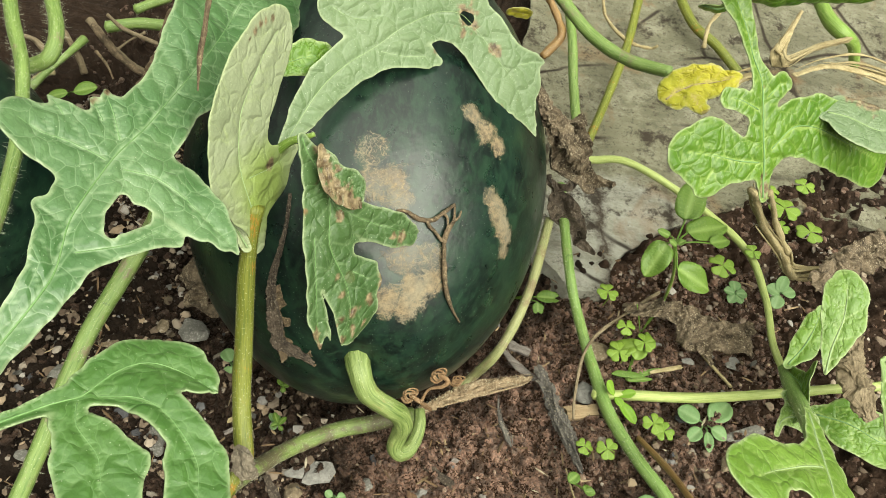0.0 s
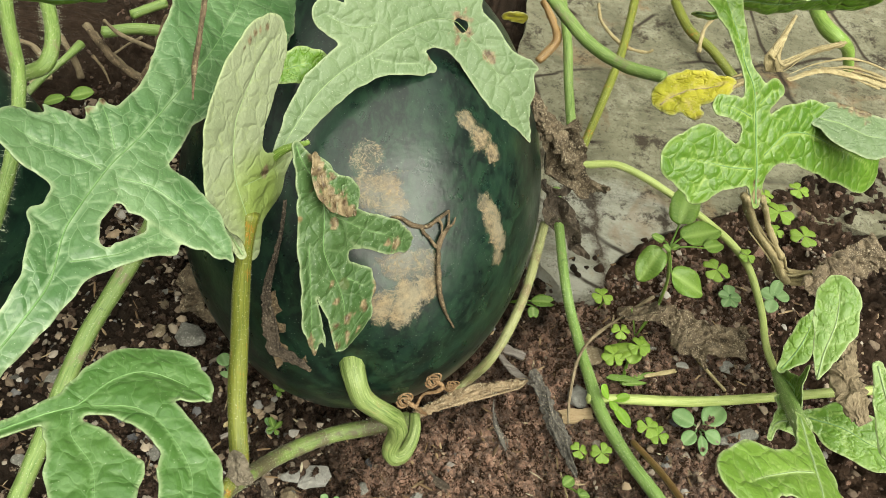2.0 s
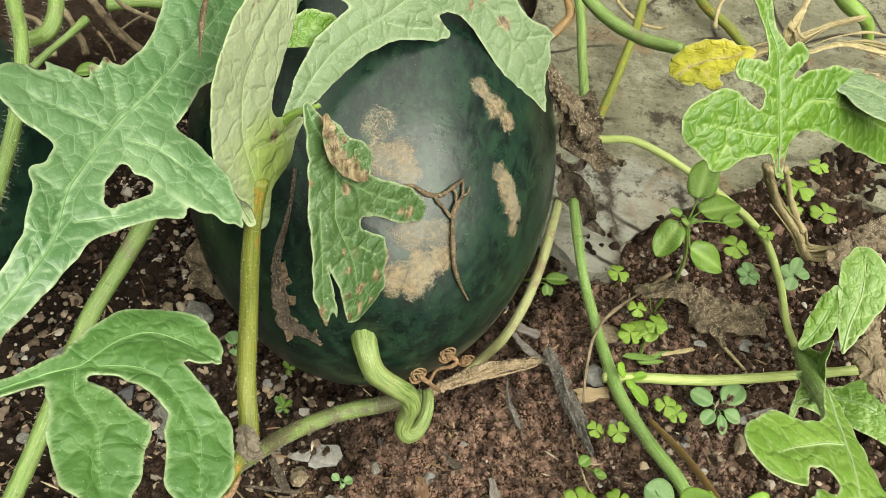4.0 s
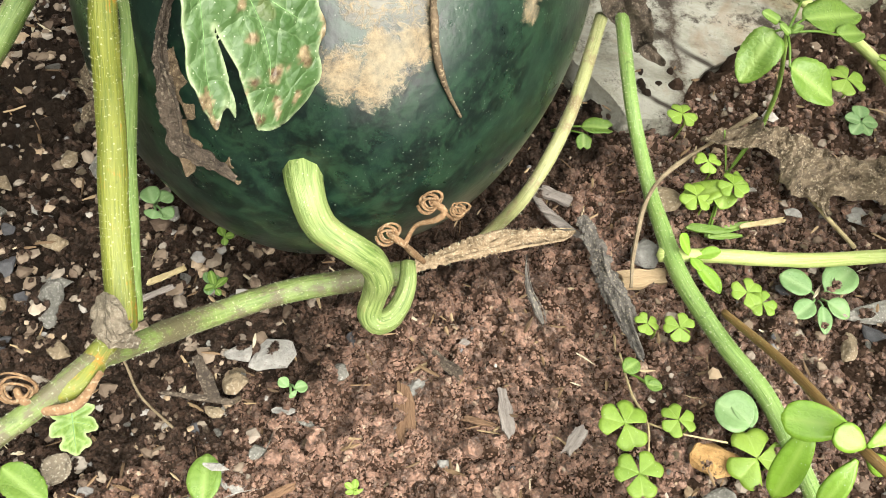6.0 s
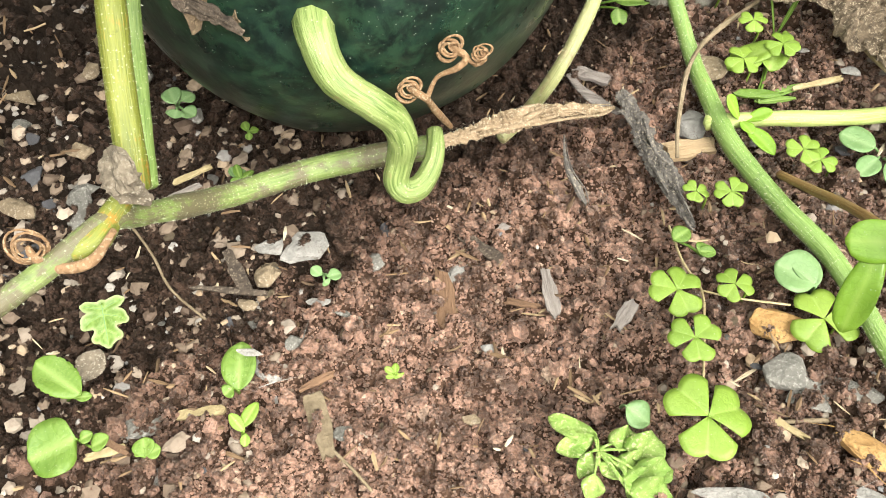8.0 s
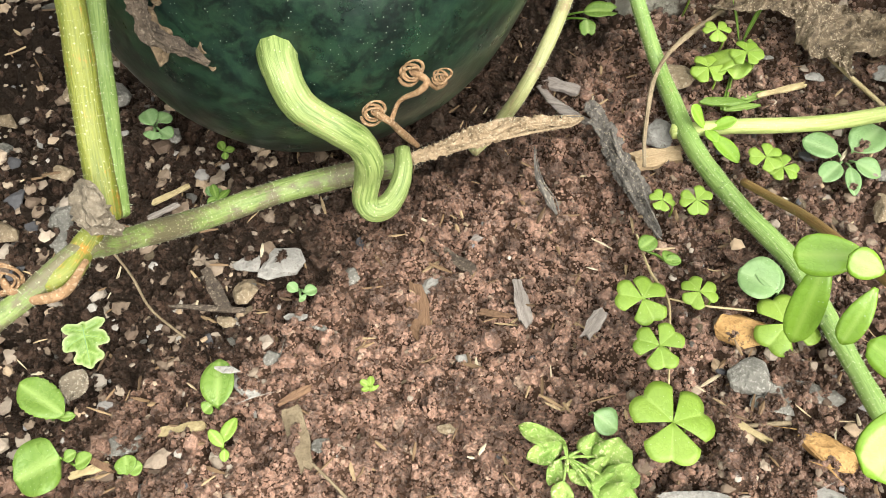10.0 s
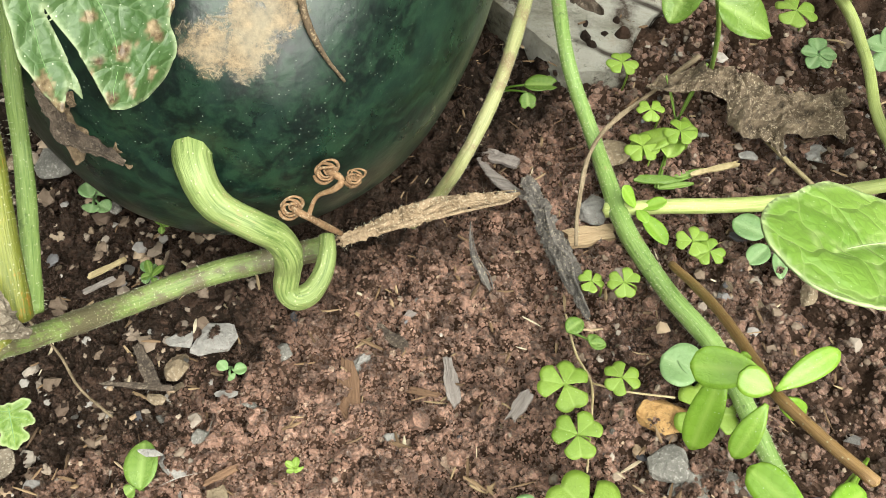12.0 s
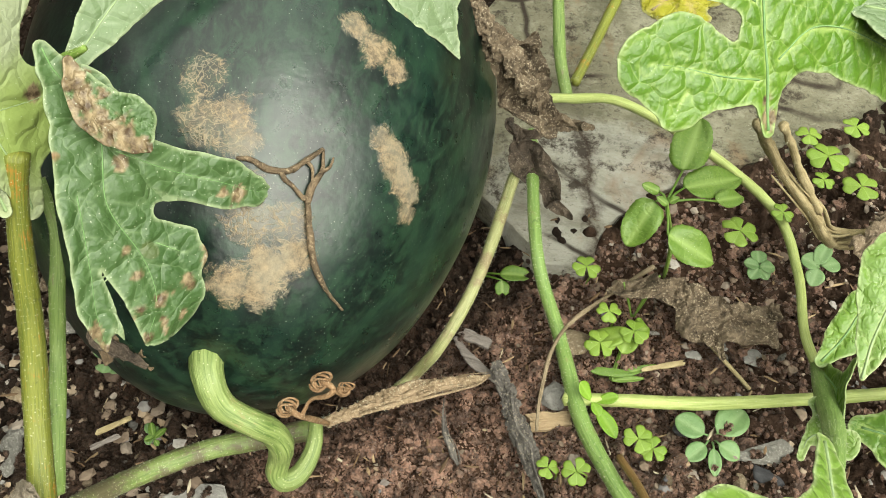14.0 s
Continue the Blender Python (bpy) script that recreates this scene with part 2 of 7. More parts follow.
PEDUNCLE = stem_material("fruit_stalk_green", (0.048, 0.098, 0.012), (0.225, 0.285, 0.095), (0.24, 0.19, 0.08), 0.26)
STEM_RED = stem_material("stem_brown_red", (0.16, 0.085, 0.03), (0.26, 0.16, 0.06), (0.10, 0.05, 0.02), 0.2)


def plain_material(name, a, b, scale, rough=0.8, bump=0.5, fine=4.0, spec=0.3, stripes=False, grain=False, speck=None):
    n = Nodes(name)
    v = n.coords()
    if grain:
        stretch = n.add("Mapping")
        stretch.inputs["Scale"].default_value = (0.35, 5.0, 2.0)
        n.link(v, stretch.inputs["Vector"])
        v = stretch.outputs[0]
    big, small = n.noise(v, scale, 5, 0.65, 0.4), n.noise(v, scale * fine, 5, 0.7)
    col = n.mix(n.ramp(big, (0.3, 0.0), (0.7, 1.0)), a, b)
    col = n.mix(n.ramp(small, (0.45, 0.0), (0.85, 0.6)), col, tuple(min(1, 1.5 * c) for c in b))
    col = n.mix(n.math("MULTIPLY", n.random(), 0.35), col, tuple(0.6 * c for c in a))
    if stripes:
        s = streaks(n, 40.0, 60.0)
        col = n.mix(n.ramp(s, (0.40, 0.5), (0.56, 0.0)), col, tuple(0.35 * c for c in a))
    if speck:
        dots = n.noise(v, 900, 3, 0.6)
        where = n.ramp(n.noise(v, 60, 4), (0.4, 0.25), (0.65, 1.0))
        col = n.mix(n.math("MULTIPLY", n.ramp(dots, (0.55, 0.0), (0.63, 0.9)), where), col, speck)
    n.bump(n.math("ADD", small, big), bump, 0.0015)
    return n.done(col, rough, spec)


DRY = plain_material("dry_leaf_brown", (0.030, 0.020, 0.011), (0.20, 0.145, 0.088), 130, bump=1.0, speck=(0.30, 0.23, 0.14))
DRY_DARK = plain_material("dry_leaf_dark", (0.022, 0.017, 0.013), (0.115, 0.088, 0.064), 140, bump=1.0, speck=(0.24, 0.20, 0.15))
DRY_GREY = plain_material("dry_leaf_grey", (0.030, 0.021, 0.013), (0.235, 0.180, 0.118), 150, bump=1.0, speck=(0.46, 0.39, 0.28))
STRAW = plain_material("straw", (0.27, 0.21, 0.10), (0.46, 0.39, 0.225), 70, stripes=True, bump=0.9)
STRAW_DARK = plain_material("weathered_straw", (0.14, 0.105, 0.062), (0.30, 0.24, 0.155), 90, stripes=True, bump=0.9)
TENDRIL = plain_material("dry_tendril", (0.135, 0.075, 0.034), (0.30, 0.185, 0.098), 160, 0.6, bump=0.9, speck=(0.42, 0.33, 0.22))
BRISTLE = plain_material("bristle", (0.45, 0.48, 0.33), (0.6, 0.62, 0.48), 50, 0.5, 0.0)
STALK_TAN = plain_material("frayed_tan_stalk", (0.13, 0.09, 0.05), (0.36, 0.27, 0.17), 150, bump=1.0, speck=(0.52, 0.43, 0.30))
HUSK = plain_material("grey_husk", (0.10, 0.082, 0.058), (0.25, 0.21, 0.155), 160, bump=1.0, speck=(0.42, 0.38, 0.30))
RAG = plain_material("grey_rag", (0.040, 0.036, 0.033), (0.165, 0.150, 0.132), 130, bump=1.0, speck=(0.30, 0.26, 0.20))
WILTED = plain_material("wilted_leaf", (0.115, 0.225, 0.03), (0.25, 0.34, 0.09), 130, 0.45, bump=0.8, speck=(0.50, 0.48, 0.28))
WOOD = plain_material("wood_chip", (0.33, 0.225, 0.125), (0.50, 0.39, 0.24), 80, bump=0.9, grain=True)
WOOD_GREY = plain_material("weathered_wood", (0.14, 0.12, 0.105), (0.28, 0.25, 0.225), 80, bump=0.9, grain=True)
BARK = plain_material("bark_chip", (0.11, 0.065, 0.038), (0.22, 0.13, 0.075), 80, bump=0.9, grain=True)
STONE = plain_material("grey_stone", (0.10, 0.098, 0.085), (0.215, 0.205, 0.18), 110, 0.7, bump=1.0, speck=(0.34, 0.33, 0.30))
STONE_PALE = plain_material("pale_stone", (0.17, 0.165, 0.15), (0.33, 0.32, 0.295), 120, 0.7, bump=1.0, speck=(0.15, 0.13, 0.11))
STONE_TAN = plain_material("tan_stone", (0.115, 0.088, 0.055), (0.25, 0.195, 0.125), 110, 0.7, bump=1.0, speck=(0.34, 0.29, 0.22))
STONE_DARK = plain_material("dark_stone", (0.035, 0.035, 0.038), (0.08, 0.08, 0.085), 80, 0.6)
STONE_OCHRE = plain_material("ochre_stone", (0.26, 0.14, 0.045), (0.42, 0.27, 0.11), 90, 0.75, bump=1.0, speck=(0.10, 0.06, 0.03))


def slab_material():
    n = Nodes("weathered_stone_slab")
    v = n.coords()
    lay = n.add("Mapping")
    lay.inputs["Rotation"].default_value = (0, 0, radians(-58))
    lay.inputs["Scale"].default_value = (1.0, 2.6, 1.0)
    n.link(v, lay.inputs["Vector"])
    big, mid, small = n.noise(v, 14, 6, 0.65), n.noise(v, 38, 8, 0.75), n.noise(v, 260, 6, 0.75)
    grain = n.noise(lay.outputs[0], 34, 8, 0.72)
    col = n.mix(n.ramp(big, (0.3, 0.0), (0.7, 1.0)), (0.135, 0.128, 0.082), (0.235, 0.225, 0.152))
    col = n.mix(n.ramp(grain, (0.44, 0.0), (0.66, 0.6)), col, (0.290, 0.281, 0.200))
    col = n.mix(n.ramp(mid, (0.50, 0.0), (0.64, 0.75)), col, (0.355, 0.345, 0.255))
    col = n.mix(n.ramp(small, (0.36, 0.75), (0.46, 0.0)), col, (0.085, 0.072, 0.05))
    col = n.mix(n.ramp(grain, (0.30, 0.55), (0.38, 0.0)), col, (0.085, 0.072, 0.050))
    blots = n.noise(v, 85, 7, 0.8)
    col = n.mix(n.ramp(blots, (0.58, 0.0), (0.64, 0.8)), col, (0.070, 0.055, 0.036))
    # paler patch round one point of the slab, with a ragged edge
    flake = n.add("VectorMath")
    flake.operation = "DISTANCE"
    flake.inputs[1].default_value = (0.118, 0.385, 0.02)
    n.link(v, flake.inputs[0])
    flake = n.math("ADD", flake.outputs["Value"], n.math("MULTIPLY", n.math("SUBTRACT", n.noise(v, 30, 6, 0.7), 0.5), 0.05))
    col = n.mix(n.math("MULTIPLY", n.ramp(flake, (0.052, 1.0), (0.064, 0.0)), n.ramp(grain, (0.34, 0.35), (0.55, 1.0))), col, (0.43, 0.42, 0.36))
    rust = n.noise(v, 18, 5, 0.6, 0.6)
    col = n.mix(n.ramp(rust, (0.57, 0.0), (0.70, 0.65)), col, (0.27, 0.15, 0.07))
    at = n.add("SeparateXYZ")
    n.link(v, at.inputs[0])
    joint = n.math("ABSOLUTE", n.math("ADD", n.math("SUBTRACT", n.math("ADD", at.outputs[0], n.math("MULTIPLY", n.math("SUBTRACT", at.outputs[1], 0.39), 0.25)), 0.1145), n.math("MULTIPLY", n.math("SUBTRACT", n.noise(v, 45, 5, 0.7), 0.5), 0.035)))
    span = n.math("MULTIPLY", n.ramp(at.outputs[1], (0.33, 1.0), (0.43, 1.0), (0.45, 0.0)), 0.95)
    col = n.mix(n.math("MULTIPLY", n.ramp(joint, (0.0022, 1.0), (0.0048, 0.0)), span), col, (0.045, 0.027, 0.016))
    cracks = n.voronoi(n.mix(0.03, v, n.add("TexNoise").outputs["Color"]), 13, "DISTANCE_TO_EDGE")
    col = n.mix(n.math("MULTIPLY", n.ramp(cracks, (0.008, 0.95), (0.03, 0.0)), n.ramp(n.noise(v, 11, 3), (0.46, 0.0), (0.54, 1.0))), col, (0.035, 0.024, 0.016))
    stain = n.noise(v, 32, 9, 0.8)
    col = n.mix(n.ramp(stain, (0.53, 0.0), (0.61, 0.92)), col, (0.038, 0.026, 0.017))
    n.bump(n.math("ADD", n.math("MULTIPLY", mid, 2.0), n.math("ADD", small, n.math("MULTIPLY", grain, 1.5))), 1.0, 0.003)
    return n.done(col, 0.8, 0.3)


SLAB = slab_material()

VEIN = plain_material("leaf_vein", (0.10, 0.205, 0.062), (0.165, 0.28, 0.11), 60, 0.5, 0.1)
VEIN_PALE = plain_material("leaf_vein_pale", (0.20, 0.29, 0.12), (0.28, 0.36, 0.19), 60, 0.5, 0.1)

# ---- mesh helpers ----
def thing(name, label, category, group="", kind="", at=(0, 0, 0)):
    """An empty that carries the parts of one thing."""
    ob = new(name)
    ob.location = at
    ob.empty_display_size = 0.01
    return tagged(ob, label, category, group, kind)


def part(name, mesh, material, parent=None, label=""):
    """One mesh object, under a thing or a part when there is one. Its points are in world metres."""
    if isinstance(mesh, bmesh.types.BMesh):
        data = bpy.data.meshes.new(name)
        mesh.to_mesh(data)
        mesh.free()
        mesh = data
    if material:
        mesh.materials.clear()
        mesh.materials.append(material)
    ob = new(name, mesh)
    if parent:
        ob.parent = parent
        here = parent.matrix_basis.copy()
        up = parent.parent
        while up:
            here = up.matrix_basis @ here
            up = up.parent
        ob.matrix_parent_inverse = here.inverted()
    return tagged(ob, label)


def mesh_from(name, verts, faces, smooth=True, **attrs):
    data = bpy.data.meshes.new(name)
    data.from_pydata([tuple(map(float, v)) for v in verts], [], [tuple(map(int, f)) for f in faces])
    if smooth:
        data.polygons.foreach_set("use_smooth", np.ones(len(data.polygons), bool))
    for key, values in attrs.items():
        layer = data.attributes.new(key, "FLOAT", "POINT")
        layer.data.foreach_set("value", [float(v) for v in values])
    data.update()
    return data


def hash_noise(p, seed=0):
    """Smooth value noise in numpy: p is (n, 3); returns about -1..1."""
    p = np.asarray(p, float)
    i = np.floor(p).astype(np.int64)
    f = p - i
    f = f * f * (3 - 2 * f)
    out = np.zeros(len(p))
    for dx in (0, 1):
        for dy in (0, 1):
            for dz in (0, 1):
                h = (i[:, 0] + dx) * 73856093 ^ (i[:, 1] + dy) * 19349663 ^ (i[:, 2] + dz) * 83492791 ^ (seed * 2654435 + 17)
                h = (h ^ (h >> 13)) * 1274126177 & 0x7FFFFFFF
                h = (h ^ (h >> 16)) & 0xFFFF
                w = (f[:, 0] if dx else 1 - f[:, 0]) * (f[:, 1] if dy else 1 - f[:, 1]) * (f[:, 2] if dz else 1 - f[:, 2])
                out += w * (h / 32767.5 - 1)
    return out


def fbm(p, octaves=4, seed=0, gain=0.5):
    p = np.asarray(p, float)
    total, amp = np.zeros(len(p)), 1.0
    for k in range(octaves):
        total += amp * hash_noise(p * 2.03 ** k + 11.7 * k, seed + k)
        amp *= gain
    return total


def smooth_path(points, step=0.003):
    """Catmull-Rom through rows of numbers, sampled about every step metres of the first three."""
    pts = np.array(points, float)
    if len(pts) < 2:
        return pts
    ext = np.vstack([2 * pts[0] - pts[1], pts, 2 * pts[-1] - pts[-2]])
    out = []
    for k in range(1, len(ext) - 2):
        a, b, c, d = ext[k - 1:k + 3]
        n = max(2, int(np.linalg.norm(c[:3] - b[:3]) / step))
        for s in np.arange(n) / n:
            out.append(0.5 * (2 * b + (c - a) * s + (2 * a - 5 * b + 4 * c - d) * s * s + (3 * b - a - 3 * c + d) * s ** 3))
    out.append(pts[-1])
    return np.array(out)


def frames_along(path):
    """Tangent and two side vectors along a path, with no twist."""
    tan = np.gradient(path, axis=0)
    tan /= np.linalg.norm(tan, axis=1)[:, None] + 1e-12
    side = np.cross(tan[0], (0.13, 0.21, 0.97))
    side /= np.linalg.norm(side)
    sides = []
    for t in tan:
        side = side - t * side.dot(t)
        side /= np.linalg.norm(side)
        sides.append(side)
    sides = np.array(sides)
    return tan, sides, np.cross(tan, sides)


def tube_mesh(name, points, sides=12, ribs=0, rib_depth=0.0, lump=0.06, flat=1.0, step=0.003, seed=0, rough=0.03):
    """A tube through rows of x, y, z, radius, with ribs, lumps and closed, rounded ends."""
    pts = smooth_path(points, step)
    path, rad = pts[:, :3], pts[:, 3]
    tan, a, b = frames_along(path)
    ang = np.arange(sides) / sides * 2 * math.pi
    verts, around, along = [], [], []
    n = len(path)
    run = np.concatenate([[0], np.cumsum(np.linalg.norm(np.diff(path, axis=0), axis=1))])
    for k in range(n):
        wob = 1 + lump * hash_noise(np.array([[k * step / 0.012, seed * 3.1, 0.0]]), seed)[0]
        ring = rad[k] * wob * (1 + rib_depth * np.cos(ribs * ang) if ribs else np.ones(sides))
        verts.append(path[k] + np.outer(ring * np.cos(ang), a[k]) + np.outer(ring * np.sin(ang) * flat, b[k]))
        around.append(ang / (2 * math.pi))
        along += [run[k]] * sides
    verts = np.vstack(verts)
    spine = np.repeat(path, sides, axis=0)
    swell = 1 + (rough * (0.55 - 1.9 * np.abs(fbm(verts / 0.011 + seed, 4, seed + 5, 0.6))) if rough > 0.5 else rough * fbm(verts / 0.006 + seed, 3, seed + 5, 0.6)) + rough * 0.4 * hash_noise(verts / 0.0016, seed + 8)
    verts = spine + (verts - spine) * swell[:, None]
    verts = np.vstack([verts, path[0] - tan[0] * rad[0] * 0.4, path[-1] + tan[-1] * rad[-1] * 0.4])
    around = list(np.abs(np.concatenate(around) * 2 - 1)) + [0.5, 0.5]
    faces = []
    for k in range(n - 1):
        for s in range(sides):
            t = (s + 1) % sides
            faces.append((k * sides + s, k * sides + t, (k + 1) * sides + t, (k + 1) * sides + s))
    for s in range(sides):
        t = (s + 1) % sides
        faces.append((n * sides, t, s))
        faces.append((n * sides + 1, (n - 1) * sides + s, (n - 1) * sides + t))
    return mesh_from(name, verts, faces, around=around, along=along + [0.0, run[-1]])


def crumpled_mesh(name, points, seed=0, roll=2.3, flat=1.0, across=27, step=0.0011):
    """A dead leaf rolled along rows of x, y, z, radius: an open, creased and ragged sheet."""
    pts = smooth_path(points, step)
    path, rad = pts[:, :3], pts[:, 3]
    tan, _, _ = frames_along(path)
    n = len(path)
    s = np.arange(n) * step
    up = np.array((0.0, -0.45, 0.9)) - tan * (tan @ np.array((0.0, -0.45, 0.9)))[:, None]
    up /= np.linalg.norm(up, axis=1)[:, None] + 1e-9
    side = np.cross(tan, up)
    c = np.linspace(-1, 1, across)
    S, C = np.meshgrid(s, c, indexing="ij")
    fold = min(0.012, max(0.0035, 1.6 * float(np.median(rad))))
    q = np.stack([S.ravel() / fold, C.ravel() * 1.5, np.full(S.size, seed * 3.7)], 1)
    ridge = (0.5 - np.abs(fbm(q, 4, seed, 0.6))).reshape(S.shape)
    ragged = 1 + 0.35 * hash_noise(np.stack([s / 0.006, s * 0 + seed, s * 0], 1), seed + 4) + 0.2 * hash_noise(np.stack([s / 0.0022, s * 0 + seed, s * 0], 1), seed + 6)
    twist = 0.9 * hash_noise(np.stack([s / 0.03, s * 0 + seed, s * 0], 1), seed + 9)
    ang = C * roll * ragged[:, None] + twist[:, None]
    r = rad[:, None] * (0.75 + 0.95 * ridge + 0.10 * np.cos(5 * C + 9 * twist[:, None]))
    r = r + 0.0005 * hash_noise(q * np.array((7.0, 6.0, 1.0)), seed + 2).reshape(S.shape)
    v = path[:, None, :] + (r * np.cos(ang))[..., None] * up[:, None, :] * flat + (r * np.sin(ang))[..., None] * side[:, None, :]
    i, j = np.meshgrid(np.arange(n - 1), np.arange(across - 1), indexing="ij")
    a = (i * across + j).ravel()
    faces = np.stack([a, a + 1, a + across + 1, a + across], 1)
    return mesh_from(name, v.reshape(-1, 3), faces, smooth=False, around=np.abs(C).ravel(), along=S.ravel())


def bristle_mesh(points, count, length, seed=1, thick=0.00004):
    """Fine hairs that stand on a tube."""
    rng = np.random.default_rng(seed)
    pts = smooth_path(points, 0.002)
    path, rad = pts[:, :3], pts[:, 3]
    tan, a, b = frames_along(path)
    verts, faces = [], []
    for _ in range(count):
        k = rng.integers(0, len(path))
        ang = rng.uniform(0, 2 * math.pi)
        out = math.cos(ang) * a[k] + math.sin(ang) * b[k]
        root = path[k] + out * rad[k] * 0.95
        way = out + rng.normal(0, 0.35, 3)
        tip = root + way / np.linalg.norm(way) * length * rng.uniform(0.5, 1.2)
        s = np.cross(way, tan[k])
        s = s / (np.linalg.norm(s) + 1e-9) * thick
        q = np.cross(way, s)
        q = q / (np.linalg.norm(q) + 1e-9) * thick
        base = len(verts)
        verts += [root + s, root - 0.5 * s + q, root - 0.5 * s - q, tip]
        faces += [(base, base + 1, base + 3), (base + 1, base + 2, base + 3), (base + 2, base, base + 3)]
    return mesh_from("bristles", verts, faces, smooth=False)


def capsule_field(x, y, rows):
    """Distance to a bent, tapered capsule (negative inside), the way along it and the side offset. Rows: x, y, radius."""
    best = np.full(x.shape, 1e9)
    along, off = np.zeros(x.shape), np.full(x.shape, 1e9)
    start = 0.0
    for (x0, y0, r0), (x1, y1, r1) in zip(rows, rows[1:]):
        dx, dy = x1 - x0, y1 - y0
        l2 = dx * dx + dy * dy + 1e-12
        s = np.clip(((x - x0) * dx + (y - y0) * dy) / l2, 0, 1)
        d = np.hypot(x - x0 - s * dx, y - y0 - s * dy)
        f = d - (r0 + (r1 - r0) * s)
        side = ((x - x0) * dy - (y - y0) * dx) / math.sqrt(l2)
        take = f < best
        best = np.where(take, f, best)
        along = np.where(take, start + s * math.sqrt(l2), along)
        off = np.where(take, np.where(np.abs(side) < d, np.sign(side + 1e-9) * d, side), off)
        start += math.sqrt(l2)
    return best, along, off


def blade_mesh(name, o, u, v, lobes, holes=(), bend=(0, 0, 0), cell=1.4, pucker=0.55, ruffle=1.8, blend=5.0, teeth=0.6, crumple=0.0, seed=0, spacing=11.0, vein_width=0.8, burn=(), base=None):
    """A lobed leaf blade. Lobes and holes are bent capsules in the blade's own plane (rows of x, y, radius in mm), which starts at o with the
    axes u and v. bend: how it curves out of that plane (1/m). The veins run along the lobes' middle lines."""
    o, u, v = Vector(o), Vector(u), Vector(v)
    n = u.cross(v)
    allx = [p[0] + s * p[2] for row in lobes for p in row for s in (-1, 1)]
    ally = [p[1] + s * p[2] for row in lobes for p in row for s in (-1, 1)]
    gx = np.arange(min(allx) - 3, max(allx) + 3 + cell, cell)
    gy = np.arange(min(ally) - 3, max(ally) + 3 + cell, cell)
    X, Y = np.meshgrid(gx, gy)
    flat = np.stack([X.ravel(), Y.ravel(), np.full(X.size, seed * 7.3)], 1)
    field = None
    for row in lobes:
        f, _, _ = capsule_field(X, Y, row)
        if field is None:
            field = f
        else:
            h = np.clip(0.5 + 0.5 * (field - f) / blend, 0, 1)
            field = field * (1 - h) + f * h - blend * h * (1 - h)
    field = field + teeth * hash_noise(flat / 4.5, seed).reshape(X.shape) + 1.2 * teeth * hash_noise(flat / 13, seed + 3).reshape(X.shape)
    for row in holes:
        f, _, _ = capsule_field(X, Y, row)
        field = np.maximum(field, -(f + 0.8 * teeth * hash_noise(flat / 5, seed + 9).reshape(X.shape)))
    verts, faces, index, cut = [], [], {}, {}

    def corner(i, j):
        if (i, j) not in index:
            index[i, j] = len(verts)
            verts.append((X[i, j], Y[i, j]))
        return index[i, j]

    def crossing(p, q):
        key = (p, q) if p < q else (q, p)
        if key not in cut:
            a, b = field[key[0]], field[key[1]]
            s = min(0.98, max(0.02, a / (a - b)))
            cut[key] = len(verts)
            verts.append((X[key[0]] + s * (X[key[1]] - X[key[0]]), Y[key[0]] + s * (Y[key[1]] - Y[key[0]])))
        return cut[key]

    inside = field < 0
    rows_, cols_ = np.nonzero(inside[:-1, :-1] | inside[1:, :-1] | inside[:-1, 1:] | inside[1:, 1:])
    for i, j in zip(rows_.tolist(), cols_.tolist()):
        ring = ((i, j), (i, j + 1), (i + 1, j + 1), (i + 1, j))
        face = []
        for a, b in zip(ring, ring[1:] + ring[:1]):
            if inside[a]:
                face.append(corner(*a))
            if inside[a] != inside[b]:
                face.append(crossing(a, b))
        if len(face) > 2:
            faces.append(face)
    # one connected blade: drop loose flakes
    root = list(range(len(verts)))

    def find(a):
        while root[a] != a:
            root[a] = root[root[a]]
            a = root[a]
        return a

    for face in faces:
        for b in face[1:]:
            root[find(b)] = find(face[0])
    heads = [find(face[0]) for face in faces]
    main = max(set(heads), key=heads.count)
    faces = [face for face, head in zip(faces, heads) if head == main]
    used = sorted({i for face in faces for i in face})
    order = {i: k for k, i in enumerate(used)}
    faces = [[order[i] for i in face] for face in faces]
    P = np.array(verts)[used]
    x, y = P[:, 0], P[:, 1]
    vein, vein2, height, rim = np.zeros(len(P)), np.zeros(len(P)), np.zeros(len(P)), np.full(len(P), 1e9)
    nearest = np.full(len(P), 1e9)
    for row in lobes:
        f, along, off = capsule_field(x, y, row)
        total = sum(math.dist(a[:2], b[:2]) for a, b in zip(row, row[1:]))
        width = vein_width * (1.25 - 0.9 * along / (total + 1e-9))
        vein = np.maximum(vein, np.clip(1.5 - np.abs(off) / width, 0, 1))
        take = np.abs(off) < nearest
        nearest = np.where(take, np.abs(off), nearest)
        warp = 1.5 * hash_noise(np.stack([x / 9, y / 9, x * 0 + seed], 1), seed + 2)
        phase = (along + 4 * (off > 0) - 0.75 * np.abs(off) + warp) / spacing
        d2 = np.abs(phase - np.round(phase)) * spacing
        vein2 = np.where(take, np.clip(1.3 - d2 / 0.55, 0, 1) * np.clip(1.2 - np.abs(off) / 24, 0, 1), vein2)
        height = np.where(take, pucker * (np.cos(2 * math.pi * phase) * -0.55) * np.clip(np.abs(off) / 5, 0, 1), height)
    edge = np.array([0.0] * len(P))
    gi = np.clip(((y - gy[0]) / cell).round().astype(int), 0, len(gy) - 1)
    gj = np.clip(((x - gx[0]) / cell).round().astype(int), 0, len(gx) - 1)
    depth = -field[gi, gj]
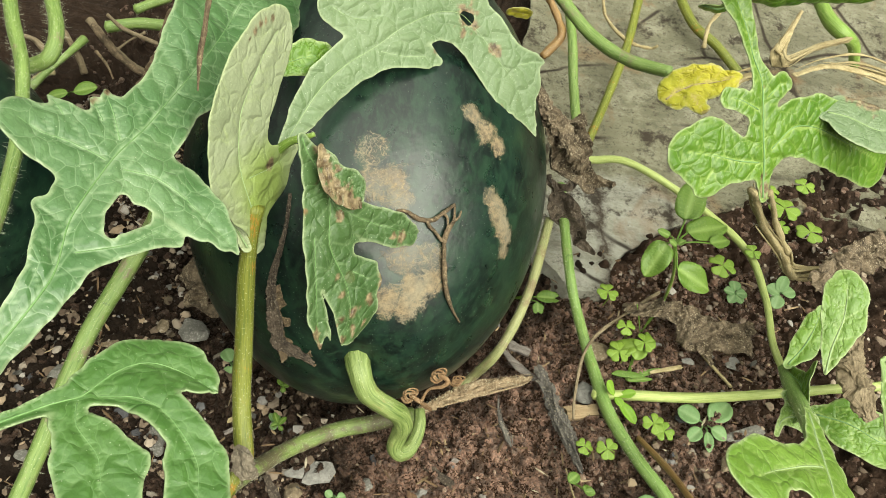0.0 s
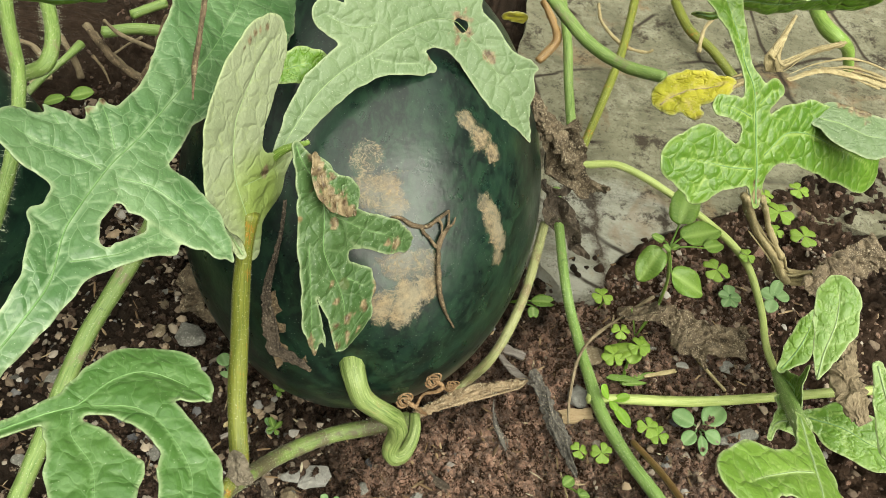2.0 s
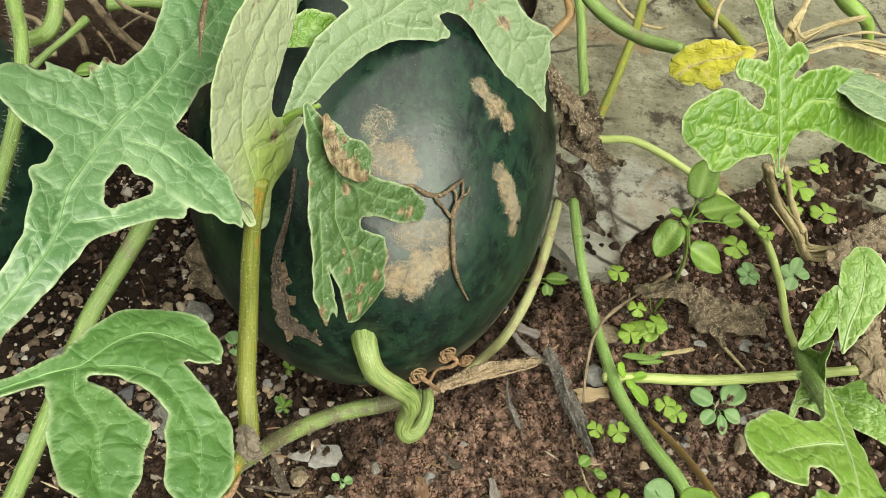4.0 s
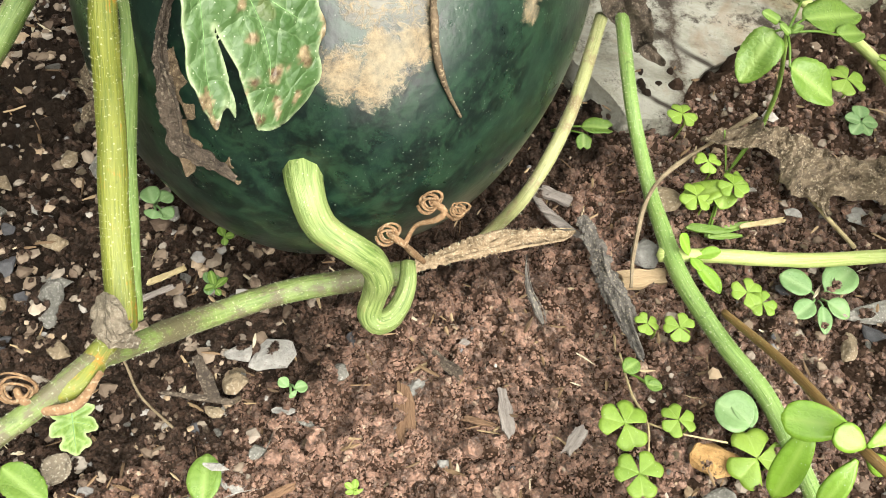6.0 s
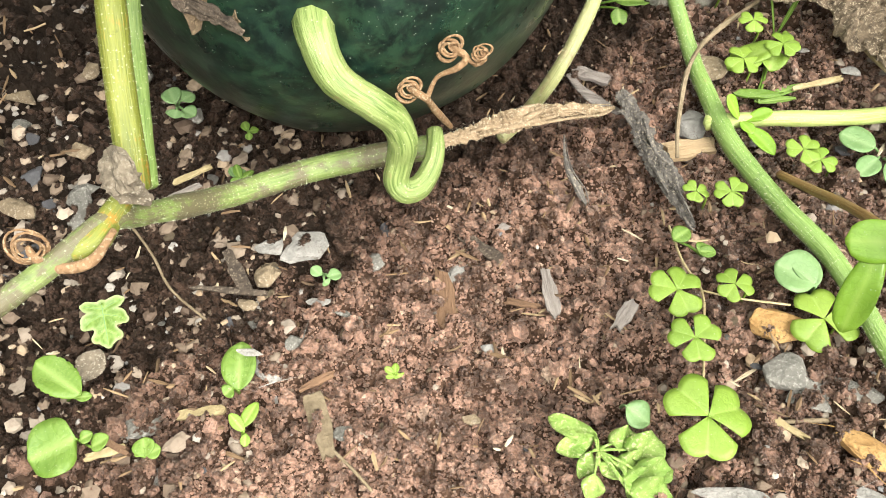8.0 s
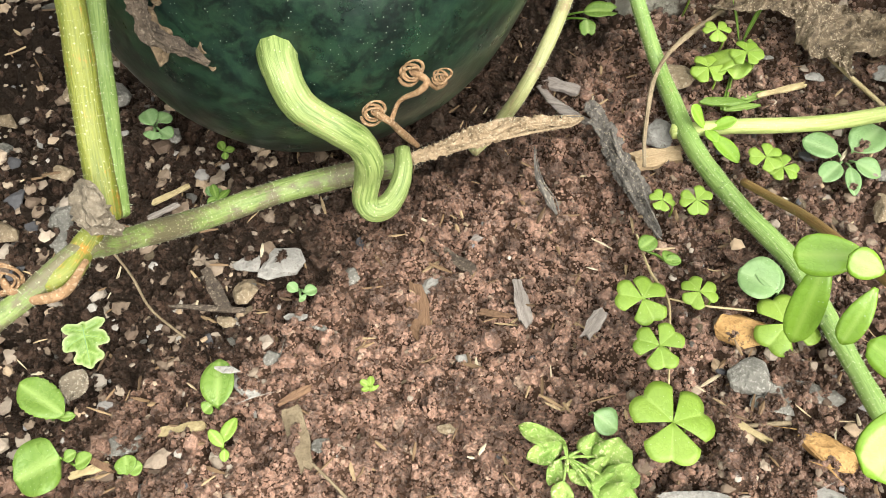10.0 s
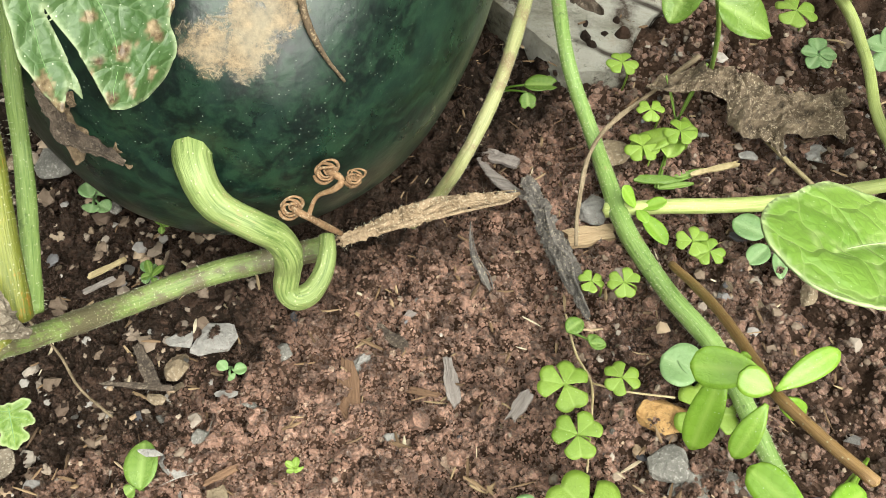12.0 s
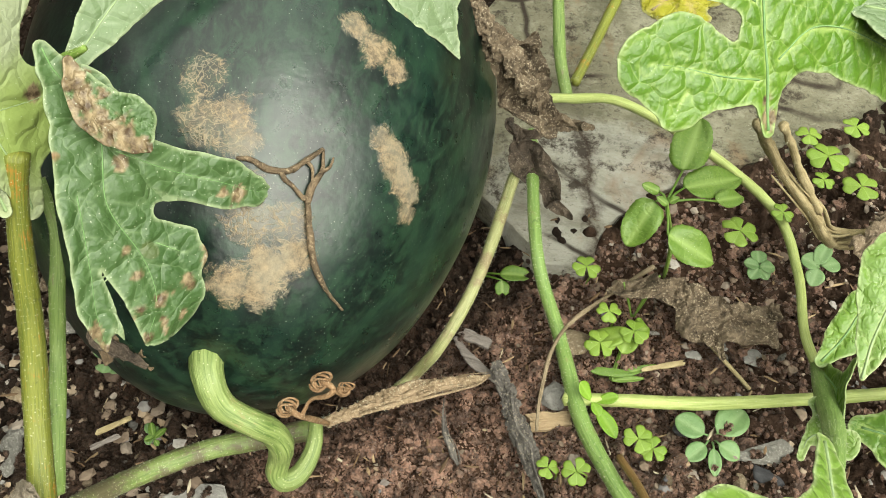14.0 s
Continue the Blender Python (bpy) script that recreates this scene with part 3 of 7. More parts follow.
    rim = np.clip(1 - depth / 1.1, 0, 1)
    q = np.stack([x, y, np.full(len(P), seed * 5.1)], 1)
    height = height - 0.9 * np.clip(1 - nearest / 3.0, 0, 1)
    height = height + ruffle * fbm(q / 32, 2, seed + 20) + ruffle * np.clip(1 - depth / 9, 0, 1) * hash_noise(q / 15, seed + 30)
    if crumple:
        height = height + crumple * fbm(q / 11, 4, seed + 40, 0.6)
        x = x + crumple * 0.7 * fbm(q / 13, 3, seed + 50)
        y = y + crumple * 0.7 * fbm(q / 13, 3, seed + 60)
    height = height + (bend[0] * x * x + bend[1] * x * y + bend[2] * y * y) / 1000
    pts = [o + (u * a + v * b + n * c) / 1000 for a, b, c in zip(x, y, height)]
    scorch = np.zeros(len(P))
    for bx, by, br in burn:
        d = np.hypot(P[:, 0] - bx, P[:, 1] - by) / br + 0.9 * fbm(q / 2.6, 3, seed + 70)
        scorch = np.maximum(scorch, np.clip((1.25 - d) / 0.35, 0, 1))
    old = np.zeros(len(P))
    if base:
        old = np.clip(1.35 - np.hypot(P[:, 0] - base[0], P[:, 1] - base[1]) / base[2] + 0.25 * fbm(q / 9, 3, seed + 80), 0, 1)
    return mesh_from(name, pts, faces, vein=vein, vein2=vein2, rim=rim, burn=scorch, base=old)


def vein_meshes(blade, o, u, v, lobes, width):
    """Raised main veins: one tapered strand along each lobe, lying on the blade."""
    o, u, v = Vector(o), Vector(u), Vector(v)
    n = u.cross(v)
    pts = np.array([p.co[:] for p in blade.vertices]) - np.array(o)
    flat = np.stack([pts @ np.array(u), pts @ np.array(v)], 1)
    out = pts @ np.array(n)
    made = []
    for k, row in enumerate(lobes):
        line = smooth_path([(a / 1000, b / 1000, 0, r) for a, b, r in row], 0.004)
        rows = []
        for i, (a, b, _, _) in enumerate(line):
            d = np.hypot(flat[:, 0] - a, flat[:, 1] - b)
            j = int(d.argmin())
            if d[j] > 0.004:
                continue
            s = i / max(1, len(line) - 1)
            rows.append((*(o + u * a + v * b + n * (out[j] + 0.00005)), width / 1000 * (0.75 - 0.6 * s) * (1.0 if k == 0 else 0.6)))
        if len(rows) > 3:
            made.append(tube_mesh("vein", rows[:-1], 6, lump=0.05, step=0.004))
    return made


def clover_leaf_mesh(name, size, droop):
    """A heart-shaped leaflet from the origin along +y: a fan that is notched at its end."""
    verts, vein, rings, ribs = [], [], 7, 19
    for i in range(rings):
        s = i / (rings - 1)
        for j in range(ribs):
            f = 2 * j / (ribs - 1) - 1
            a = radians(49) * f
            edge = 0.86 + 0.16 * math.sin(min(1.0, abs(f) / 0.5) * math.pi / 2) ** 0.8 - 0.55 * max(0, abs(f) - 0.5) ** 1.6
            r = size * edge * max(s, 0.02)
            verts.append((r * math.sin(a), r * math.cos(a), 0.10 * abs(r * math.sin(a)) - droop * size * s * s))
            vein.append(0.7 if j == ribs // 2 else 0.0)
    faces = [(i * ribs + j, i * ribs + j + 1, (i + 1) * ribs + j + 1, (i + 1) * ribs + j) for i in range(rings - 1) for j in range(ribs - 1)]
    return mesh_from(name, verts, faces, vein=vein, vein2=[0.0] * len(verts), rim=[0.0] * len(verts))


def thicken(ob, amount=0.0005):
    m = ob.modifiers.new("thickness", "SOLIDIFY")
    m.thickness, m.offset = amount, -1
    return ob


def small_leaf_mesh(name, length, width, tip=1.0, heart=0.0, fold=0.25, droop=0.3, wave=0.0, lift=0.0, nx=9, ny=7, teeth=0.0, point=0.62):
    """A simple blade from the origin along +y, facing +z. tip: above 1 pulls the widest place to the end; heart: notch at the end."""
    verts, vein, vein2 = [], [], []
    for i in range(nx):
        s = i / (nx - 1)
        w = width / 2 * max(0.0, 1 - abs(2 * s ** tip - 1) ** 2.1) ** point if 0 < s < 1 else 0.0006
        if teeth:
            w *= 1 - teeth * ((i * 0.5) % 1.0) - 0.5 * teeth * abs(math.sin(2.3 * i))
        if heart and s > 0.75:
            w = max(w, width / 2 * math.cos((s - 0.75) / 0.25 * 1.15))
        for j in range(ny):
            c = 2 * j / (ny - 1) - 1
            x = c * w
            y = s * length + (heart * length * (abs(c) - 0.55) * max(0, (s - 0.55) / 0.45) if heart else 0)
            z = fold * abs(x) - droop * length * s * s + lift * s * length + wave * math.sin(7 * s + 2 * c) * abs(c) * width * 0.12
            verts.append((x, y, z))
            vein.append(1.0 if j == ny // 2 else 0.0)
            vein2.append(0.25 * (i % 2))
    faces = [(i * ny + j, i * ny + j + 1, (i + 1) * ny + j + 1, (i + 1) * ny + j) for i in range(nx - 1) for j in range(ny - 1)]
    return mesh_from(name, verts, faces, vein=vein, vein2=vein2, rim=[0.0] * len(verts))


def rock_mesh(name, size, seed, rough=0.12, flat=1.0, subdivisions=2):
    bm = bmesh.new()
    rng = random.Random(seed)
    for _ in range(16):
        p = Vector((rng.gauss(0, 1), rng.gauss(0, 1), rng.gauss(0, 1))).normalized()
        bm.verts.new((p.x * size[0] / 2, p.y * size[1] / 2, p.z * size[2] / 2))
    bmesh.ops.convex_hull(bm, input=bm.verts)
    loose = [v for v in bm.verts if not v.link_faces]
    bmesh.ops.delete(bm, geom=loose, context="VERTS")
    bmesh.ops.bevel(bm, geom=bm.edges[:], offset=min(size) * 0.07, segments=1, affect="EDGES")
    bmesh.ops.triangulate(bm, faces=bm.faces[:])
    for v in bm.verts:
        v.co *= 1 + rough * noise.noise(v.co / max(size) * 5 + Vector((seed, 0, 0)))
    data = bpy.data.meshes.new(name)
    bm.to_mesh(data)
    bm.free()
    return data


def chip_mesh(name, length, width, thick, seed, taper=0.22, curl=0.0):
    """A splinter of wood or bark: long, ragged ends, uneven faces."""
    rng = random.Random(seed)
    verts, nx, ny = [], 9, 4
    ends = [(rng.uniform(-0.10, 0.10), rng.uniform(-0.10, 0.10)) for _ in range(ny)]
    for top in (1, 0):
        for i in range(nx):
            s = i / (nx - 1)
            w = width * (1 - taper * abs(2 * s - 1) ** 2.2) * (1 + 0.16 * math.sin(5 * s + seed) + 0.10 * math.sin(13 * s + 2 * seed))
            for j in range(ny):
                c = j / (ny - 1) - 0.5
                x = (s - 0.5 + (ends[j][0] if i == 0 else ends[j][1] if i == nx - 1 else 0)) * length
                z = (thick / 2 if top else -thick / 2) * (1 - 0.35 * abs(2 * c)) + curl * length * (2 * s - 1) ** 2
                z += thick * 0.22 * noise.noise(Vector((x / width * 2, c * 6, seed + top)))
                verts.append((x, c * w, z))
    k = nx * ny
    faces = []
    for i in range(nx - 1):
        for j in range(ny - 1):
            a = i * ny + j
            faces.append((a, a + ny, a + ny + 1, a + 1))
            faces.append((k + a, k + a + 1, k + a + ny + 1, k + a + ny))
    rim = [i * ny for i in range(nx)] + [(nx - 1) * ny + j for j in range(1, ny)] + [i * ny + ny - 1 for i in range(nx - 2, -1, -1)] + [j for j in range(ny - 2, 0, -1)]
    for a, b in zip(rim, rim[1:] + rim[:1]):
        faces.append((a, b, k + b, k + a))
    return mesh_from(name, verts, faces, smooth=False, around=[0.5] * len(verts))


def ground_height(x, y):
    """The lie of the soil, without its crumbs."""
    x, y = np.asarray(x, float), np.asarray(y, float)
    side = np.clip(np.abs(x - 0.05) / 0.11, 0, 1)
    back = np.clip((y - 0.27) / 0.13, 0, 1)
    near = np.exp(-4 * np.maximum(0, np.hypot(x - 0.05, y - 0.25) - 0.5))
    side = 1 - (1 - side) * near
    back = back * near
    return -0.008 + 0.017 * side * side * (3 - 2 * side) + 0.016 * back * back * (3 - 2 * back)


# ---- ground: one sheet, fine where it is seen, reaching to the horizon ----
def surface(x, y):
    """The soil's height with its lumps and cracks."""
    p = np.stack([x, y, np.zeros(len(x))], 1)
    near = np.exp(-np.maximum(0, np.hypot(p[:, 0] - 0.04, p[:, 1] - 0.3) - 0.5) * 6)
    z = ground_height(p[:, 0], p[:, 1])
    lump = fbm(p / 0.034, 3, 1)
    crumb = 1 - np.abs(fbm(p / 0.012, 3, 5, 0.55))
    grit = hash_noise(p / 0.0042, 9)
    clods = np.abs(fbm(p / 0.0085, 2, 31, 0.55))
    z = z + near * (0.0058 * lump + 0.0062 * (crumb - 0.6) + 0.0095 * (clods - 0.4) + 0.0023 * grit)
    # the fruits press shallow beds into the soil, and the slab lies in a hollow
    for cx, cy, r in ((-0.0375, 0.333, 0.10), (-0.275, 0.262, 0.08)):
        z = z - 0.006 * np.exp(-(((p[:, 0] - cx) ** 2 + (p[:, 1] - cy) ** 2) / (r * r)) ** 2)
    under = np.clip((p[:, 1] - 0.365 - np.maximum(0, p[:, 0] - 0.12) * 0.85) / 0.02, 0, 1) * np.clip((p[:, 0] - 0.045) / 0.02, 0, 1)
    return z - 0.016 * under * near


def ground_sheet():
    far = np.array([60, 25, 10, 4, 1.6, 0.8, 0.45, 0.22, 0.1, 0.04, 0.012])
    fx = np.arange(-0.27, 0.36, 0.0013)
    fy = np.arange(0.03, 0.60, 0.0013)
    xs = np.concatenate([fx[0] - far, fx, (fx[-1] + far)[::-1]])
    ys = np.concatenate([fy[0] - far, fy, (fy[-1] + far)[::-1]])
    X, Y = np.meshgrid(xs, ys)
    p = np.stack([X.ravel(), Y.ravel(), np.zeros(X.size)], 1)
    p[:, 2] = surface(p[:, 0], p[:, 1])
    nx = len(xs)
    i, j = np.meshgrid(np.arange(len(ys) - 1), np.arange(nx - 1), indexing="ij")
    a = (i * nx + j).ravel()
    faces = np.stack([a, a + 1, a + nx + 1, a + nx], 1)
    data = bpy.data.meshes.new("ground")
    data.from_pydata(p.tolist(), [], faces.tolist())
    data.polygons.foreach_set("use_smooth", [True] * len(data.polygons))
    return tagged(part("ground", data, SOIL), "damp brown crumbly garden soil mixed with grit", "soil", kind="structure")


ground_sheet()


def lumps(name, label, count, sizes, material, seed, region, flat=0.7, big=False, patchy=0.3, sink=0.25, power=2.0, fine=False, clump=0.03):
    """Many small crumbs in one mesh."""
    rng = np.random.default_rng(seed)
    bm = bmesh.new()
    if fine:
        tips = [bm.verts.new(p) for p in ((1, 0, 0), (0, 1, 0), (-1, 0, 0), (0, -1, 0), (0, 0, 1), (0, 0, -1))]
        for k in range(4):
            bm.faces.new((tips[k], tips[(k + 1) % 4], tips[4]))
            bm.faces.new((tips[(k + 1) % 4], tips[k], tips[5]))
        bm.verts.index_update()
    else:
        bmesh.ops.create_icosphere(bm, subdivisions=2 if big else 1, radius=1)
    base = np.array([v.co[:] for v in bm.verts])
    tri = np.array([[v.index for v in f.verts] for f in bm.faces])
    bm.free()
    shapes = []
    for k in range(48):
        turn = np.array(Euler(rng.uniform(0, 6.28, 3)).to_matrix())
        shapes.append((base * (1 + 0.45 * hash_noise(base * 1.4 + k * 9.7, seed) + (0.42 * hash_noise(base * 4.1 + k * 5.3, seed) if big else 0))[:, None] * rng.uniform(0.65, 1.25, 3)) @ turn.T)
    shapes = np.array(shapes)
    x = rng.uniform(region[0], region[1], count)
    y = rng.uniform(region[2], region[3], count)
    keep = hash_noise(np.stack([x / clump, y / clump, x * 0], 1), seed) + rng.uniform(-0.8, 0.8, count) > -patchy
    keep &= (x + 0.0375) ** 2 + (y - 0.345) ** 2 > 0.068 ** 2
    keep &= ~((y > 0.352 + np.maximum(0, x - 0.115) * 0.95) & (x > 0.075))
    x, y = x[keep], y[keep]
    size = sizes[0] * (sizes[1] / sizes[0]) ** (rng.uniform(0, 1, len(x)) ** power)
    z = surface(x, y) + size * sink
    v = shapes[rng.integers(0, 48, len(x))] * size[:, None, None]
    v[:, :, 2] *= flat
    v += np.stack([x, y, z], 1)[:, None, :]
    faces = (tri[None] + (np.arange(len(x)) * len(base))[:, None, None]).reshape(-1, 3)
    data = bpy.data.meshes.new(name)
    data.from_pydata(v.reshape(-1, 3).tolist(), [], faces.tolist())
    return tagged(part(name, data, material), label, "soil", kind="stuff")


def gravel_material():
    n = Nodes("mixed_grit")
    v = n.coords()
    col = n.ramp(n.island(), (0.0, (0.08, 0.055, 0.038)), (0.4, (0.16, 0.12, 0.085)), (0.65, (0.22, 0.19, 0.155)), (0.82, (0.30, 0.22, 0.14)), (0.94, (0.31, 0.29, 0.26)), (1.0, (0.10, 0.10, 0.105)))
    fine = n.noise(v, 350, 4)
    col = n.mix(n.ramp(fine, (0.5, 0.0), (0.8, 0.6)), col, (0.09, 0.06, 0.045))
    n.bump(fine, 0.5, 0.001)
    return n.done(col, 0.75, 0.3)


GRIT = gravel_material()
SEEN = (-0.20, 0.28, 0.06, 0.44)
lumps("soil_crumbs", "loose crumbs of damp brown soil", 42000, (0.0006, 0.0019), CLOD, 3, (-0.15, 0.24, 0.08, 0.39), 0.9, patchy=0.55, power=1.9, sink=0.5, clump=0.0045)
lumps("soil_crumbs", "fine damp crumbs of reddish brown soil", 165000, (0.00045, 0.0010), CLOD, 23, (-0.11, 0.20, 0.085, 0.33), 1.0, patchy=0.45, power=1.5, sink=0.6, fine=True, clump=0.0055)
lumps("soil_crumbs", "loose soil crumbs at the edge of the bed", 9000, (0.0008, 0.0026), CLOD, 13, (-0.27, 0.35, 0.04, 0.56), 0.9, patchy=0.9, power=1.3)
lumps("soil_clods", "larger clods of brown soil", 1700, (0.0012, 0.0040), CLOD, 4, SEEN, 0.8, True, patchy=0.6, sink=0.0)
lumps("grit", "scattered grit and tiny stone chips in the soil", 2200, (0.0005, 0.0017), GRIT, 5, SEEN, 0.6, sink=0.5)
lumps("grit", "stony grit in the soil beside the vine", 3600, (0.0009, 0.0038), GRIT, 6, (-0.26, -0.01, 0.06, 0.40), 0.5, sink=0.5)
lumps("gravel", "small mixed angular stones in the soil beside the vine", 420, (0.0018, 0.0042), GRIT, 16, (-0.22, -0.03, 0.08, 0.34), 0.45, True, sink=0.25)
lumps("grit", "stony grit among the weeds", 1800, (0.0009, 0.0034), GRIT, 8, (0.12, 0.30, 0.06, 0.44), 0.5, sink=0.5)


# ---- concrete slab behind the fruit ----
def slab():
    bm = bmesh.new()
    corners = [(0.03, 0.40), (0.066, 0.372), (0.080, 0.355), (0.097, 0.342), (0.122, 0.346), (0.131, 0.382), (0.149, 0.405), (0.191, 0.434), (0.217, 0.450), (0.33, 0.455), (0.42, 0.50), (0.42, 0.80), (0.03, 0.80)]
    bottom = [bm.verts.new((x, y, -0.03)) for x, y in corners]
    bm.faces.new(bottom)
    top = bmesh.ops.extrude_face_region(bm, geom=bm.faces[:])
    for v in top["geom"]:
        if isinstance(v, bmesh.types.BMVert):
            v.co.z = 0.0235
    bmesh.ops.subdivide_edges(bm, edges=bm.edges[:], cuts=6, use_grid_fill=True)
    bmesh.ops.triangulate(bm, faces=[f for f in bm.faces if len(f.verts) > 4])
    for _ in range(3):
        bmesh.ops.subdivide_edges(bm, edges=[e for e in bm.edges if e.calc_length() > 0.008], cuts=1)
        bmesh.ops.triangulate(bm, faces=[f for f in bm.faces if len(f.verts) > 4])
    bmesh.ops.recalc_face_normals(bm, faces=bm.faces[:])
    for v in bm.verts:
        q = v.co.copy()
        v.co.z += 0.0035 * noise.noise(q * 22) + 0.0016 * noise.noise(q * 75)
        v.co.x += 0.006 * noise.noise(q * 30 + Vector((5, 0, 0)))
        v.co.y += 0.006 * noise.noise(q * 30 + Vector((0, 5, 0)))
        if v.co.y < 0.43:
            v.co.z -= 0.006 * max(0, (0.43 - v.co.y) / 0.08)
    return tagged(part("slab", bm, SLAB), "weathered grey concrete slab with earth stains", "slab", kind="structure")


slab()


# ---- watermelons ----
def rind_material(name, scars):
    n = Nodes(name)
    v = n.coords()
    sep = n.add("SeparateXYZ")
    n.link(v, sep.inputs[0])
    angle = n.math("ARCTAN2", sep.outputs[0], sep.outputs[1])
    ring = n.math("SINE", n.math("ADD", n.math("MULTIPLY", angle, 13.0), n.math("MULTIPLY", n.noise(v, 40, 6, 0.7), 8.0)))
    longer = n.add("Mapping")
    longer.inputs["Scale"].default_value = (1.0, 1.0, 0.45)
    n.link(v, longer.inputs["Vector"])
    mott = n.noise(longer.outputs[0], 150, 8, 0.72, 0.6)
    cells = n.noise(longer.outputs[0], 420, 4, 0.6)
    col = n.mix(n.ramp(ring, (0.0, 0.0), (0.95, 0.7)), (0.0024, 0.0074, 0.0058), (0.0066, 0.0205, 0.0135))
    col = n.mix(n.ramp(mott, (0.46, 0.0), (0.60, 0.8)), col, (0.0125, 0.034, 0.018))
    col = n.mix(n.ramp(cells, (0.5, 0.0), (0.66, 0.45)), col, (0.013, 0.034, 0.019))
    dust = n.voronoi(v, 560)
    sparse = n.ramp(n.noise(v, 60, 3), (0.42, 0.0), (0.62, 1.0))
    col = n.mix(n.math("MULTIPLY", n.ramp(dust, (0.08, 0.75), (0.14, 0.0)), sparse), col, (0.24, 0.27, 0.22))
    fray = n.noise(v, 130, 7, 0.78, 0.8)
    soft = n.noise(v, 60, 4, 0.6)
    # corky tissue: closed patches with a ragged edge, and a loose net of fine threads round them
    thread = None
    for scale, wide in ((115, 0.022), (210, 0.026), (390, 0.03)):
        line = n.math("ABSOLUTE", n.math("SUBTRACT", n.noise(v, scale, 2, 0.5, 0.7), 0.5))
        line = n.ramp(line, (0.0, 1.0), (wide, 0.0))
        thread = line if thread is None else n.math("MAXIMUM", thread, line)
    cork = None
    for (cx, cy, cz), radius, closed in scars:
        away = n.add("VectorMath")
        away.operation = "DISTANCE"
        n.link(v, away.inputs[0])
        away.inputs[1].default_value = (cx, cy, cz)
        d = n.math("MULTIPLY", away.outputs["Value"], 1.3 / radius)
        d = n.math("ADD", d, n.math("MULTIPLY", n.math("SUBTRACT", soft, 0.5), 1.1))
        d = n.math("ADD", d, n.math("MULTIPLY", n.math("SUBTRACT", fray, 0.5), 2.2))
        net = n.math("MULTIPLY", n.ramp(d, (0.8, 1.0), (1.35, 0.0)), n.math("ADD", n.math("MULTIPLY", thread, 0.75), 0.10 + 0.25 * closed))
        solid = n.math("MULTIPLY", n.ramp(d, (0.60, 1.0), (0.85, 0.0)), closed)
        mask = n.math("MAXIMUM", net, solid)
        cork = mask if cork is None else n.math("MAXIMUM", cork, mask)
    rough = n.ramp(n.noise(v, 90, 4), (0.3, 0.25), (0.7, 0.38))
    if cork is not None:
        tan = n.mix(n.ramp(n.noise(v, 330, 7, 0.8), (0.36, 0.0), (0.62, 1.0)), (0.060, 0.045, 0.026), (0.275, 0.205, 0.118))
        tan = n.mix(n.ramp(n.noise(v, 48, 3), (0.45, 0.0), (0.65, 0.6)), tan, (0.20, 0.185, 0.135))
        col = n.mix(cork, col, tan)
        rough = n.math("MAXIMUM", rough, n.math("MULTIPLY", cork, 0.85))
        n.bump(n.math("ADD", n.math("MULTIPLY", n.noise(v, 55, 3), 1.0), n.math("ADD", n.math("MULTIPLY", n.noise(v, 420, 3), 0.22), n.math("MULTIPLY", cork, n.noise(v, 300, 4)))), 0.16, 0.003)
    else:
        n.bump(n.noise(v, 55, 3), 0.12, 0.003)
    return n.done(col, rough, 0.52)


def watermelon(label, centre, azimuth, dip, half_length, half_width, material):
    """An oval fruit whose stalk end points along the azimuth."""
    bm = bmesh.new()
    bmesh.ops.create_uvsphere(bm, u_segments=96, v_segments=64, radius=1)
    for v in bm.verts:
        p = v.co
        r = 1 + 0.010 * math.cos(10 * math.atan2(p.y, p.x)) * (1 - p.z * p.z) * 0.5 + 0.012 * noise.noise(p * 1.6)
        dent = math.exp(-((p.x ** 2 + (p.y - 0.18) ** 2) / 0.02)) * (0.03 if p.z > 0 else 0)
        v.co = Vector((p.x * half_width, p.y * half_width, p.z * half_length)) * (r - dent)
    for f in bm.faces:
        f.smooth = True
    whole = thing("watermelon", label, "watermelon", at=(centre[0], centre[1], 0))
    ob = part("rind", bm, material, whole)
    z = Vector((math.sin(azimuth) * math.cos(dip), -math.cos(azimuth) * math.cos(dip), math.sin(dip)))
    x = Vector((0, 0, 1)).cross(z).normalized()
    y = z.cross(x)
    turn = Matrix((x, y, z)).transposed().to_4x4()
    ob.matrix_basis = Matrix.Translation(centre) @ turn
    return whole


